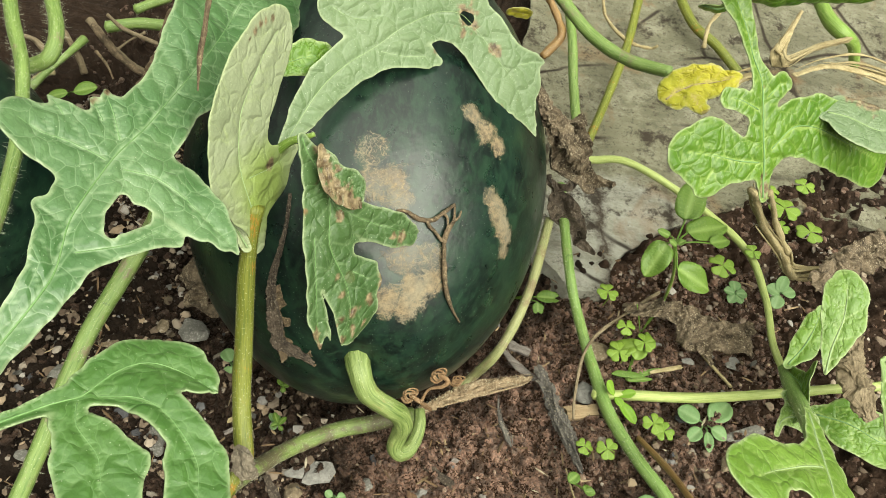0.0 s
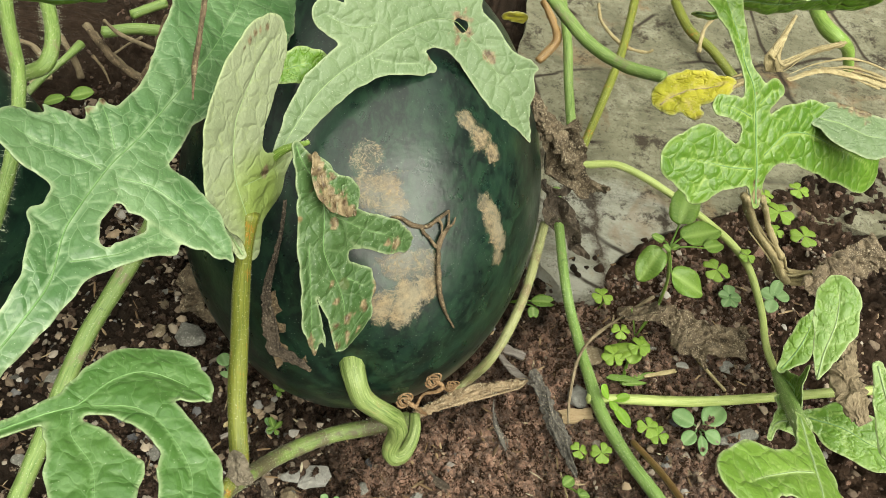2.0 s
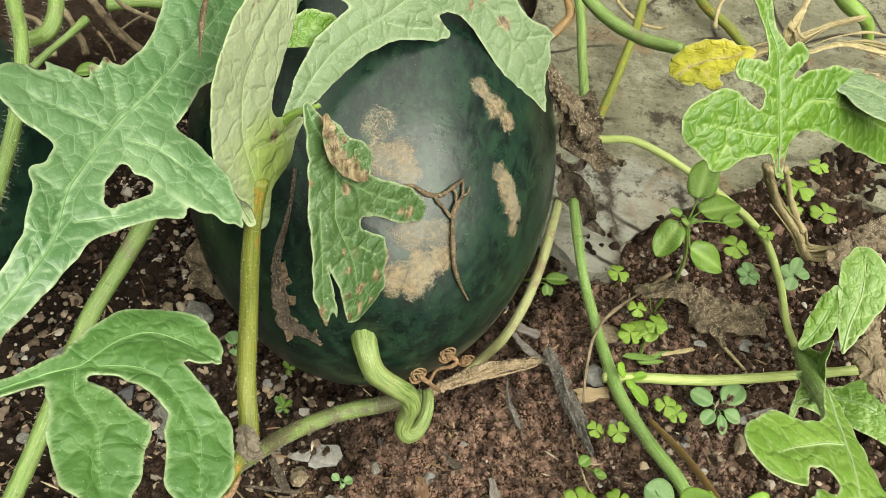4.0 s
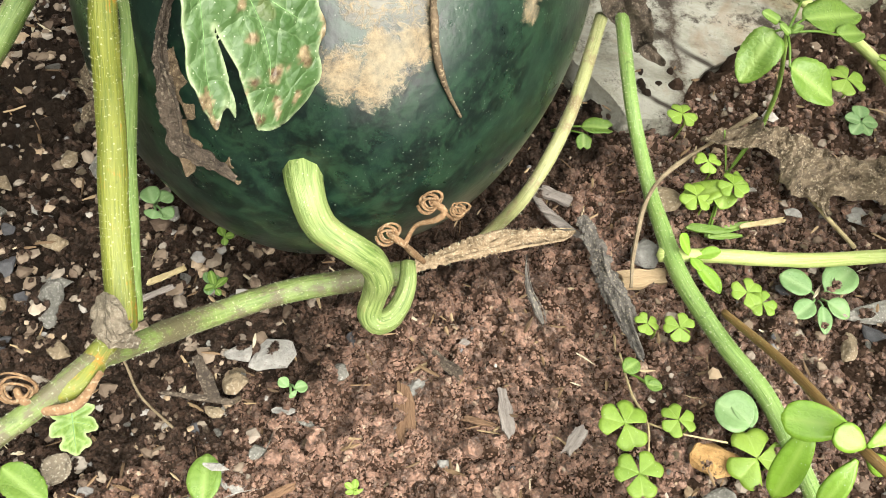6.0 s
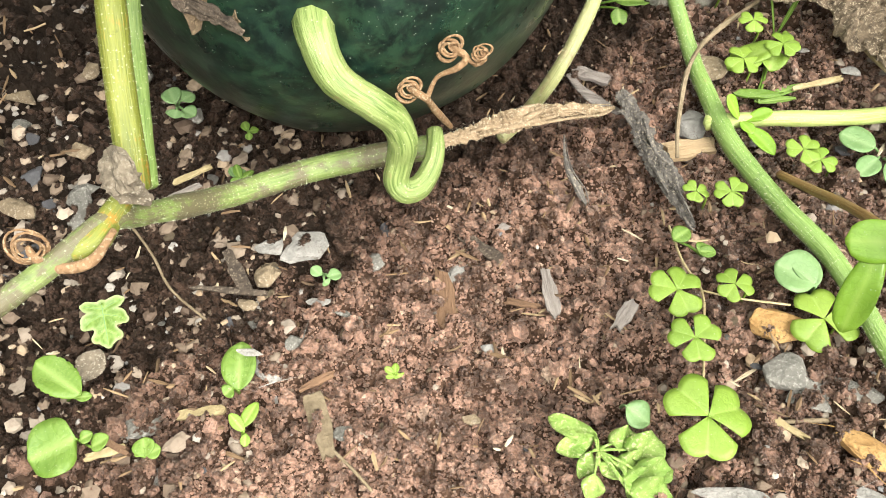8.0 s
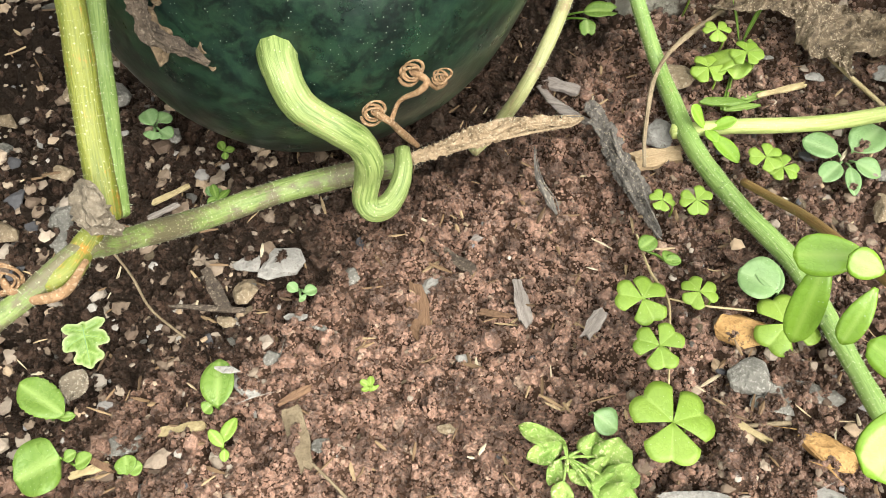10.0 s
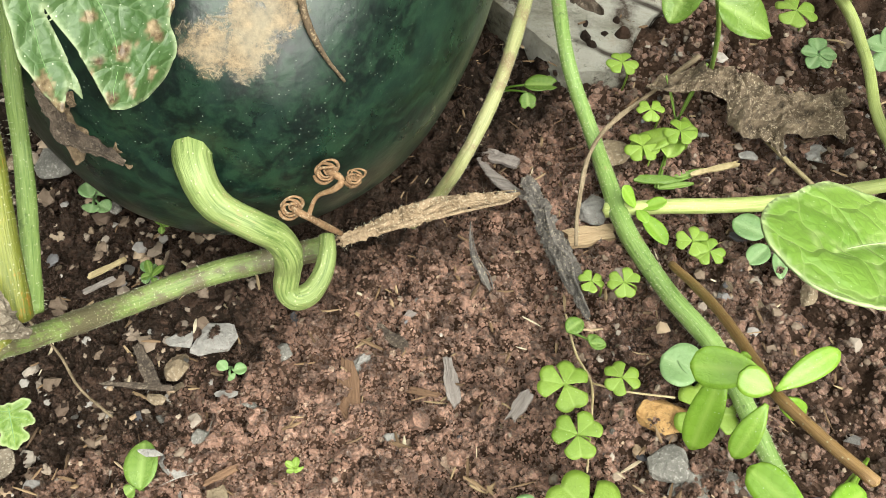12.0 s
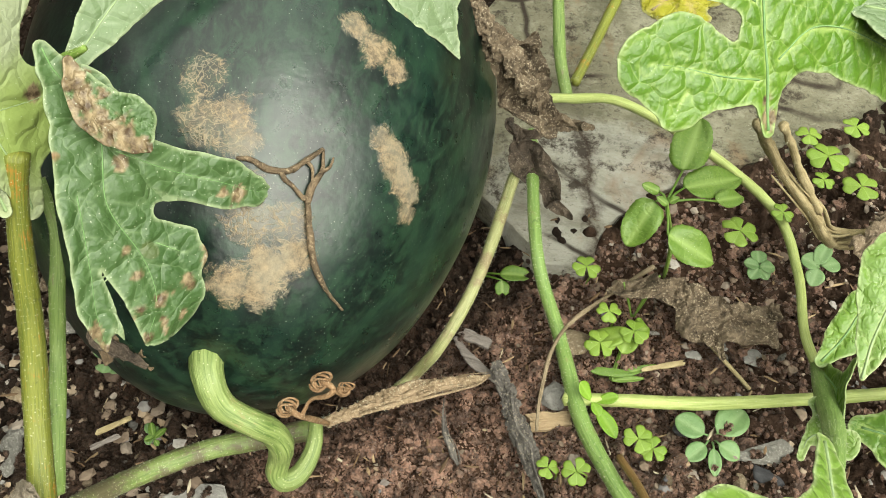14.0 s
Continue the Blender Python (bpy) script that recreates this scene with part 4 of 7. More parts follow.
RIND = rind_material("dark_rind_scarred", [
    ((0.0486, 0.0861, 0.0448), 0.008, 0.75), ((0.056, 0.0799, 0.0504), 0.0105, 0.85), ((0.0623, 0.0742, 0.0533), 0.008, 0.8),
    ((0.0603, 0.0646, 0.0786), 0.0075, 0.6), ((0.0625, 0.0607, 0.0814), 0.008, 0.7), ((0.0647, 0.0567, 0.0841), 0.0085, 0.75), ((0.0671, 0.052, 0.0863), 0.0085, 0.75), ((0.0694, 0.0472, 0.0885), 0.0085, 0.7), ((0.0687, 0.0435, 0.0935), 0.0075, 0.6),
    ((0.0139, 0.0495, 0.1313), 0.0115, 0.85), ((0.0225, 0.047, 0.1307), 0.0115, 0.9), ((0.0259, 0.0515, 0.1257), 0.012, 0.95), ((0.033, 0.0519, 0.1217), 0.010, 0.85),
    ((0.0162, 0.0718, 0.1063), 0.011, 0.25), ((0.0196, 0.0636, 0.1158), 0.012, 0.3), ((0.0313, 0.0603, 0.1141), 0.011, 0.2),
    ((0.0036, 0.0829, 0.0905), 0.012, 0.3), ((0.0122, 0.0838, 0.0871), 0.012, 0.5), ((0.0153, 0.0793, 0.0946), 0.010, 0.45), ((0.0013, 0.0892, 0.0768), 0.011, 0.08),
])
RIND_PLAIN = rind_material("dark_rind", [])
FRUIT = watermelon("large dark green watermelon with tan scars lying on the soil", (-0.0386, 0.3488, 0.0901), radians(12.58), radians(-0.37), 0.1513, 0.1035, RIND)
watermelon("second dark green watermelon half hidden under the leaves", (-0.275, 0.262, 0.074), radians(30), radians(0), 0.092, 0.080, RIND_PLAIN)


# ---- kinds of things ----
def leaf(label, material, o, u, v, lobes, holes, bend=(0, 0, 0), seed=0, **shape):
    ob = thing("watermelon_leaf", label, "leaf", at=o)
    mesh = blade_mesh("blade", o, u, v, lobes, holes, bend, seed=seed, **shape)
    thicken(part("blade", mesh, material, ob))
    for strand in vein_meshes(mesh, o, u, v, lobes, shape.get("vein_width", 0.8)):
        part("vein", strand, VEIN_PALE if material in (LEAF_GREY, LEAF_PALE, LEAF_LIGHT) else STRAW if material is LEAF_YELLOW else VEIN, ob, "pale raised vein")
    return ob


def dry_leaf(label, material, o, u, v, lobes, holes, bend=(0, 0, 0), seed=0, **shape):
    ob = part("dry_leaf", blade_mesh("blade", o, u, v, lobes, holes, bend, cell=1.0, seed=seed, teeth=1.3, **shape), material)
    ob.data.polygons.foreach_set("use_smooth", np.zeros(len(ob.data.polygons), bool))
    thicken(ob, 0.0004)
    return tagged(ob, label, "dead leaf")


def stem(name, label, category, material, rows, hairs=0, hair_length=0.002, flat=1.0, strands=0, shred=False):
    ob = thing(name, label, category, at=rows[0][:3])
    seed = int(abs(rows[0][0]) * 9973) % 97
    if category == "dead leaf" or shred:
        thicken(part("blade" if not shred else "husk", crumpled_mesh("blade", rows, seed, flat=flat), material, ob), 0.0004)
    else:
        part("stalk", tube_mesh("stalk", rows, 16, ribs=5, rib_depth=0.02, flat=flat, step=0.002, seed=seed, rough=0.28 if "dead" in category else 0.03), material, ob)
    rng = np.random.default_rng(seed)
    for k in range(strands):
        # loose fibres that have split off the stalk
        first = int(rng.integers(0, max(1, len(rows) // 2)))
        line = []
        off = rng.normal(0, 0.75, 3)
        for x, y, z, r in rows[first:]:
            jog = off + rng.normal(0, 0.3, 3)
            line.append((x + jog[0] * r, y + jog[1] * r, z + abs(jog[2]) * r * 0.8, r * rng.uniform(0.12, 0.34)))
        if len(line) > 1:
            part("fibre", tube_mesh("fibre", line, 6, step=0.003, seed=seed + k, rough=0.3, flat=0.6), material, ob)
    if hairs:
        part("bristles", bristle_mesh(rows, hairs, hair_length, seed), BRISTLE, ob, "fine whitish hairs")
    return ob


def fruit_stalk(fruit, rows):
    stalk = part("fruit_stalk", tube_mesh("fruit_stalk", rows, 27, ribs=9, rib_depth=0.04, step=0.0012, lump=0.05, seed=2), PEDUNCLE, fruit, "thick ribbed light green stalk with an s-shaped bend")
    part("bristles", bristle_mesh(rows, 2200, 0.0013, 4), BRISTLE, stalk, "fine whitish hairs")


def tendril(label, rows, across=0.0038):
    """A dry tendril: a strand that ends in a tight coil."""
    ob = thing("tendril", label, "tendril", at=rows[0][:3])
    part("strand", tube_mesh("strand", rows, 8, lump=0.25, step=0.0015, seed=5), TENDRIL, ob)
    end, r = Vector(rows[-1][:3]), rows[-1][3]
    prev = Vector(rows[-2][:3])
    axis = ((prev - end).normalized() * 0.4 + Vector((0.1, -0.6, 0.8))).normalized()
    side = axis.cross(Vector((0, 0, 1))).normalized()
    other = axis.cross(side)
    coil = []
    for k in range(58):
        a = k * 0.46
        size = across * (1 + 0.10 * math.sin(0.31 * k + 40 * end.x) - 0.0105 * k)
        drift = side * 0.0007 * math.sin(0.21 * k) + other * 0.0006 * math.sin(0.17 * k + 1)
        p = end + drift + side * size * math.cos(a) + other * size * 0.86 * math.sin(a) + axis * (0.00005 * k - 0.001 + 0.0006 * math.sin(0.9 * k))
        coil.append((*p, r * (0.50 + 0.12 * math.sin(k)) * (1 - 0.006 * k)))
    part("coil", tube_mesh("coil", coil, 7, lump=0.15, step=0.0012, seed=6), TENDRIL, ob)


def aim(base, tip, lift=Vector((0, 0, 1))):
    """A matrix at base whose y points to the tip and whose z is upward."""
    y = (Vector(tip) - Vector(base)).normalized()
    x = y.cross(lift).normalized()
    z = x.cross(y)
    return Matrix.Translation(base) @ Matrix((x, y, z)).transposed().to_4x4()


def clover(centre, across, turn, root, label):
    ob = thing("clover", label, "weed", "clover leaves on the soil", at=root)
    part("stalk", tube_mesh("stalk", [(*root, 0.0005), ((root[0] + centre[0]) / 2 + 0.002, (root[1] + centre[1]) / 2, (root[2] + centre[2]) / 2 + 0.003, 0.00045), (*centre, 0.0004)], 6), CLOVER, ob)
    rng = random.Random(int(centre[0] * 1e5))
    for k in range(3):
        a = radians(turn + 90 + 120 * k + rng.uniform(-8, 8))
        tip = (centre[0] + math.cos(a), centre[1] + math.sin(a), centre[2] + rng.uniform(-0.15, 0.15))
        mesh = clover_leaf_mesh("leaflet", across * 0.53, rng.uniform(0.05, 0.22))
        mesh.transform(aim(centre, tip))
        thicken(part("leaflet", mesh, CLOVER, ob), 0.00025)


def weed(name, label, material, root, leaves, tip=1.0, heart=0.0, wave=0.2, thick=0.0003, stem=None, teeth=0.0, hub=None, point=0.62, face=(0, 0, 1), category="weed"):
    ob = thing(name, label, category, at=root)
    rng = random.Random(int(root[0] * 1e5) + len(leaves))
    if stem:
        part("stalk", tube_mesh("stalk", stem, 8), STEM_RED, ob)
    if hub:
        part("stalk", tube_mesh("stalk", [(*root, 0.0011), (*((Vector(root) + Vector(hub)) / 2 + Vector((0.003, 0.001, 0))), 0.001), (*hub, 0.0009)], 8), STEM_PALE, ob)
    for row in leaves:
        base, end, width = Vector(row[:3]), Vector(row[3:6]), row[6]
        length = (end - base).length
        if not stem and (base - Vector(root)).length > 0.002:
            foot = Vector(hub or root)
            mid = (base + foot) / 2 + Vector((0, 0, 0.0015))
            part("stalk", tube_mesh("stalk", [(*foot, 0.00065), (*mid, 0.00055), (*base, 0.0005)], 6), material, ob)
        mesh = small_leaf_mesh("leaf", length, width, tip, heart, 0.04 if thick > 0.001 else rng.uniform(0.1, 0.3), rng.uniform(0.0, 0.18), wave, 0.0, 25 if teeth else 13, teeth=teeth, point=point)
        mesh.transform(aim(base, end, Vector(face)))
        thicken(part("leaf", mesh, material, ob), thick)
    return ob


def pebble(at, width, depth, angle, material, label, category):
    seed = int(abs(at[0] * 7919 + at[1] * 104729) * 100) % 9999
    ob = part("stone", rock_mesh("stone", (width * 1.3, depth * 1.3, min(width, depth) * 1.2 * (0.3 if "flat" in label or "chip" in label else 0.55)), seed), material)
    ob.location = (at[0], at[1], at[2] + 0.0015 + min(width, depth) * 0.14)
    ob.rotation_euler = (0, 0, radians(angle))
    return tagged(ob, label, category, "stones in the soil")


def chip(at, length, width, angle, material, label, category):
    seed = int(abs(at[0] * 7919 + at[1] * 104729) * 100) % 999
    ob = part("wood_chip", chip_mesh("chip", length, width, max(0.0014, width * 0.4), seed), material)
    ob.location = (at[0], at[1], at[2] + 0.0032)
    ob.rotation_euler = (radians(seed % 9 - 4), radians(seed % 7 - 3), radians(angle))
    return tagged(ob, label, category)


def scatter_stones(count, region, sizes, seed):
    """Angular stones that lie in the soil, on a few shared meshes."""
    rng = random.Random(seed)
    kinds = ((STONE, "grey angular stone"), (STONE_TAN, "brownish angular stone"), (STONE_PALE, "pale angular stone"), (STONE_DARK, "dark angular stone"), (STONE_TAN, "tan flat stone"))
    shapes = []
    for k, (material, label) in enumerate(kinds):
        for j in range(3):
            mesh = rock_mesh("stone", (1.0, rng.uniform(0.55, 0.85), rng.uniform(0.22, 0.45)), seed * 31 + k * 7 + j)
            mesh.materials.append(material)
            shapes.append((mesh, label))
    for _ in range(count):
        x, y = rng.uniform(*region[:2]), rng.uniform(*region[2:])
        if (x + 0.0375) ** 2 + (y - 0.34) ** 2 < 0.085 ** 2:
            continue
        mesh, label = rng.choice(shapes)
        size = sizes[0] * (sizes[1] / sizes[0]) ** (rng.random() ** 1.6)
        ob = new("stone", mesh)
        ob.location = (x, y, float(surface(np.array([x]), np.array([y]))[0]) + 0.0012 + size * 0.05)
        ob.rotation_euler = (rng.uniform(-0.3, 0.3), rng.uniform(-0.3, 0.3), rng.uniform(0, 6.28))
        ob.scale = (size, size, size)
        tagged(ob, label + " half sunk in the soil", "stone", "stones in the soil")


scatter_stones(150, (-0.21, -0.02, 0.09, 0.34), (0.0025, 0.0095), 5)
scatter_stones(85, (0.12, 0.26, 0.08, 0.36), (0.0025, 0.0095), 6)
scatter_stones(22, (-0.02, 0.12, 0.09, 0.26), (0.0025, 0.005), 7)


def litter(count, region, seed):
    """Tiny bits of straw, bark and stalk in one mesh."""
    rng = np.random.default_rng(seed)
    verts, faces = [], []
    for _ in range(count):
        x, y = rng.uniform(region[0], region[1]), rng.uniform(region[2], region[3])
        z = float(surface(np.array([x]), np.array([y]))[0]) + 0.0022
        turn = rng.uniform(0, 6.28)
        way = np.array([math.cos(turn), math.sin(turn), rng.uniform(-0.25, 0.25)])
        side = np.array([-way[1], way[0], rng.uniform(-0.3, 0.3)])
        up = np.cross(way, side)
        half, wide = rng.uniform(0.0012, 0.0055), rng.uniform(0.00025, 0.0009)
        b = len(verts)
        for s, w in ((-1, 0.6), (0, 1.0), (1, 0.4)):
            mid = np.array([x, y, z]) + way * half * s + up * rng.normal(0, 0.0003)
            verts += [mid + side * wide * w, mid + up * wide * 0.6, mid - side * wide * w, mid - up * wide * 0.6]
        for k in (0, 4):
            for j in range(4):
                faces.append((b + k + j, b + k + (j + 1) % 4, b + k + 4 + (j + 1) % 4, b + k + 4 + j))
        faces += [(b + 3, b + 2, b + 1, b), (b + 8, b + 9, b + 10, b + 11)]
    data = mesh_from("litter", verts, faces, smooth=False)
    n = Nodes("litter")
    col = n.ramp(n.island(), (0.0, (0.07, 0.045, 0.025)), (0.5, (0.17, 0.11, 0.06)), (0.85, (0.32, 0.24, 0.14)), (1.0, (0.42, 0.38, 0.28)))
    return tagged(part("plant_litter", data, n.done(col, 0.8, 0.3)), "tiny bits of straw and bark strewn on the soil", "litter", kind="stuff")


litter(760, (-0.19, 0.27, 0.07, 0.38), 3)

# ---- leaves and stems ----
leaf("large deeply lobed green watermelon leaf beside the fruit", LEAF_BLUE_SHEEN, (-0.0728, 0.1816, 0.2165), (0.8102, -0.0604, -0.583), (0, 0.9947, -0.1031),
    [[(-20.8, -77.2, 3.8), (-21.2, -65.3, 5.3), (-20.6, -54.2, 6.5), (-20.7, -38.1, 8.9), (-23.9, -25.8, 10.3), (-26.4, -16.1, 10.7), (-26.9, 1.8, 9.7), (-26.5, 17.4, 13.8), (-24, 34.7, 13.5), (-22.6, 57.4, 12.4), (-20.8, 85.1, 19.3), (-20.6, 118.5, 26.1), (-22.3, 153.6, 28.8), (-25.6, 200.5, 22.5)], [(-28.4, 12.4, 13.8), (-40.7, 10.8, 14.5), (-49.4, 7.4, 11.6), (-56.2, 6.7, 9.5), (-60.6, 6.3, 3.9)], [(-48.1, 18, 4.4), (-52.5, 20.7, 1.6), (-55.8, 22.3, 0.5)], [(-28.6, 23.3, 10.4), (-35.4, 31, 6.6), (-40.1, 35.4, 2.4), (-42.3, 38.5, 0.7)], [(-37, 26, 5.1), (-42.3, 30.2, 1.5), (-43.8, 31.3, 0.7)], [(-21.7, 12.7, 13.6), (-12.3, 17, 12.6), (-1.7, 17.6, 13.5), (9.4, 15.3, 11.3), (20, 12.8, 6.2), (28.4, 11.4, 0.8)], [(-19.1, -26.9, 7.2), (-7, -14.4, 4.3), (-0.9, -2.5, 5.9), (4.5, -0.7, 4.3), (8.6, -1.8, 0.5)], [(-29.1, -18.4, 9.2), (-36.2, -19.1, 2.5)]],
    [[(-14, -14.3, 2.7), (-14.7, -6.7, 4), (-15.7, 1.6, 2.4)], [(-12.8, -9.8, 3.5), (-8, -0.8, 3.2)]], bend=(-0.8, 0, -0.5), seed=1, cell=1.25, vein_width=0.5, blend=4.0, burn=[(-43.6, 31.2, 1), (-42, 38.1, 1)])
leaf("broad lobed green watermelon leaf with a torn slit", LEAF_MID_SHADED, (-0.0357, 0.1081, 0.2391), (0.9795, -0.0705, -0.1885), (0, 0.9366, -0.3503),
    [[(-38.2, -23.4, 2.5), (-33.2, -17.1, 2.6), (-28.1, -10.2, 4.2), (-22.2, -4, 5.7), (-19.2, 5.6, 7.5), (-14.1, 13.8, 10.3), (-6.7, 16.6, 11.2), (1.4, 16.3, 7.4), (7.4, 14.8, 2.1), (9.2, 15.1, 0.7)], [(-18.3, -2.2, 2.4), (-11.5, 0.6, 4), (-3.3, 0.7, 6.5), (5.4, -3.5, 7.3), (14.4, -10.4, 8.6), (19.5, -21.7, 8.2), (23.2, -30.8, 3.8), (25.7, -34.4, 0.5)], [(-22.2, -6.8, 4.2), (-18.6, -13.5, 7.4), (-8.5, -20.5, 12.2), (-2.5, -30.7, 10.1), (3.6, -39.2, 5)]],
    [[(-17.2, -7.1, 1.3), (-12, -6.3, 2.6), (-4, -9.1, 3.6), (2.2, -11.7, 2.8), (5, -13.9, 1.1)], [(5.6, -21, 1), (8.9, -26.9, 1.8), (14.6, -38.2, 2.3)]], bend=(-1.0, 0, -1.5), seed=2, cell=0.9, vein_width=0.4, spacing=9.0, blend=3.0)
leaf("pale folded leaf with a yellow-green funnel-shaped base, underside outward", LEAF_PALE, (-0.0554, 0.2229, 0.1848), (0.2848, 0.9582, 0.0272), (-0.2454, 0.0454, 0.9683),
    [[(-5.9, -17, 3.3), (-3, -7.6, 5.8), (-1.4, 5.9, 11.6), (0.5, 19.9, 17.2), (4.7, 31.2, 16.8), (12.2, 42.2, 17.4), (24.7, 49.1, 18), (36, 53.4, 16), (43.9, 54.8, 12.1), (47.9, 55.3, 8.3)], [(3.2, 14.4, 11.8), (16.7, 8.8, 8.9), (28.1, 6, 4.7), (35.2, 3.5, 1.3)], [(5.9, 0.6, 7.5), (15.1, 3.7, 9.1)], [(0.6, 37.5, 8.7), (1.4, 43.7, 6.3)]],
    [], bend=(-2, 0, 0), seed=3, spacing=14.0, ruffle=0.6, pucker=0.3, cell=0.9, teeth=0.35, vein_width=0.4, base=(8.1, 3.6, 21), burn=[(45, 61.8, 1.1), (39.8, 63.1, 1.3), (32.8, 64.6, 1.3), (36.7, 64.1, 1.3), (28.4, 64, 0.8), (15.3, 10.7, 2)])
leaf("withered little side leaf at the stalk's top with a brown end", LEAF_PALE, (-0.06154, 0.2145, 0.1791), (0.947, 0.3123, -0.07561), (-0.2385, 0.8409, 0.4858),
    [[(4.9, -7.6, 1.8), (1.4, -2, 3), (-3.2, 4.1, 2.3), (-6.6, 6.2, 1.1)]],
    [], bend=(0, 0, 0), seed=33, cell=0.8, crumple=1.0, burn=[(-5.9, 5.8, 3.2), (-3.2, 4.8, 2.1)])
leaf("small rounded green leaf lobe behind the folded leaf", LEAF, (-0.05496, 0.2902, 0.204), (0.8176, 0.4969, -0.291), (-0.2707, 0.7777, 0.5673),
    [[(-10.3, 1.4, 5.7), (0.7, 5.2, 8.2), (8.5, 7.1, 5.4)]],
    [], bend=(0, 0, 0), seed=4, vein_width=0.3)
spotted = leaf("spotted green leaf draped over the fruit with browned tips", LEAF_DARK, (-0.0086, 0.2154, 0.1696), (0.5658, 0.5138, -0.6449), (0, 0.7821, 0.6232),
    [[(-40.9, 47, 2.4), (-37.3, 42.3, 4.8), (-29.6, 35.6, 10), (-22.9, 26.6, 13.9), (-18.2, 8.8, 12.7), (-4.9, -5.3, 18.5), (2.1, -17.7, 15.4), (2.1, -28, 4.9), (3.2, -32.1, 1)], [(-18.1, 23.9, 6.4), (-0.2, 21.1, 7.3), (18.5, 20, 8.3), (28.6, 19, 5.5), (35.9, 20, 1.1)], [(-26.8, 10, 5.4), (-18.9, -12.3, 5.6), (-16.2, -21.5, 5.3), (-13, -28.5, 3.4), (-10.5, -34.1, 0.9)], [(-1.3, -0.8, 8), (11.4, -3.6, 4.4)], [(-21.8, 34.8, 4.2), (-16.1, 33.5, 3.3)]],
    [[(-16.3, -10.7, 0.4), (-10.3, -18.8, 1.2), (-4.7, -27, 2.2), (-0.2, -35.4, 2.9)], [(-0.9, 8.9, 2.8), (7.6, 8.9, 3.4), (18.7, 7.1, 4.2)]], bend=(-2.0, 0, -1.0), seed=5, cell=0.9, teeth=0.35, blend=2.0, pucker=0.7, vein_width=0.4, burn=[(-32.9, 44.5, 1.5), (-29.6, 41.2, 2), (-26.7, 37.3, 2.5), (-24.1, 33.2, 3.6), (-20.7, 29.7, 2.5), (-15, 28.3, 1.9), (-17.1, 21, 1.9), (-10.2, -4.5, 1.2), (-5.9, -10.4, 1.5), (3.9, -16.8, 2), (11.2, -11.4, 1.8), (16.2, -4.7, 1.6), (14.4, 0.1, 1.3), (19.1, -7.6, 1.1), (-3, -20.9, 1.5), (6.3, -25.9, 1.8), (11.7, -23.2, 1.3), (-4.9, -25.3, 1.5), (2.4, -29.9, 2.1), (23.2, 17.6, 2.3), (17.6, 17.3, 1.5), (-14.8, -29.7, 2.5), (-11.5, -33.2, 2)])
thicken(part("folded_flap", blade_mesh("folded_flap", (-0.0057, 0.2142, 0.1711), (0.5658, 0.5138, -0.6449), (0.0, 0.7821, 0.6232),
    [[(-36.2, 45.2, 1.5), (-33.1, 39.8, 4.5), (-28.9, 33.8, 5.5), (-22.9, 29.7, 4.5), (-16.2, 27.2, 2.5), (-11.3, 26.5, 0.8)], [(-31.2, 39.2, 3.5), (-24.0, 35.8, 4.5), (-18.1, 35.5, 5.0), (-15.0, 34.3, 4.5)], [(-17.2, 33.1, 4.5), (-13.7, 29.6, 3.0)]],
    bend=(-2.0, 0, -1.0), seed=41, cell=0.8, teeth=0.3, blend=2.0, ruffle=1.2, vein_width=0.3, burn=[(-36.2, 45.2, 3), (-34.1, 40.7, 4), (-31.5, 36.2, 5), (-28.8, 31.6, 5), (-24.3, 28.7, 4.5), (-19.5, 27.6, 3.5), (-14.5, 26.9, 3), (-11.7, 26.6, 2)]), LEAF_DARK, spotted, "browned dry fold at the leaf's upper edge"))
leaf("lobed grey-green leaf with a pale midrib and two insect holes", LEAF_GREY, (-0.0548, 0.255, 0.1886), (0.7674, 0.5853, -0.2616), (-0.2832, 0.6755, 0.6808),
    [[(0.7, 1.3, 2.5), (10.6, 14.2, 6.9), (22.2, 27.3, 9.3), (33.8, 35.7, 10.1), (48.4, 43.2, 10.8), (63.6, 52.3, 11.4), (82.3, 59.1, 12.7), (96.5, 58.2, 14.4), (108.1, 47.8, 13.8), (116.9, 35.7, 14.2), (126.2, 25.9, 16.1), (131.3, 14.6, 9), (136.3, 4.4, 3.5), (139.3, -1.5, 0.7)], [(127.3, 34.3, 8.9), (138.1, 35.9, 5), (145.4, 35.9, 0.9)], [(51.1, 40.8, 6.6), (62.7, 38.8, 5.5), (74.8, 38.6, 5.9), (81.5, 36.5, 2.5)], [(28, 59.9, 7.4), (38, 55.4, 9.1), (52.2, 57, 11.5), (53.6, 76.8, 22.4)], [(82.9, 68.2, 14.3), (100.5, 70.2, 11.2)]],
    [[(97.5, 57.7, 2.4), (100, 56.5, 3)]], seed=6, vein_width=0.35, cell=1.0, teeth=0.45, pucker=0.35, ruffle=1.2, blend=3.0, burn=[(98.7, 57, 5), (114.5, 41.1, 2.7), (95.9, 47.7, 1.1), (79.9, 40.7, 1.3)])
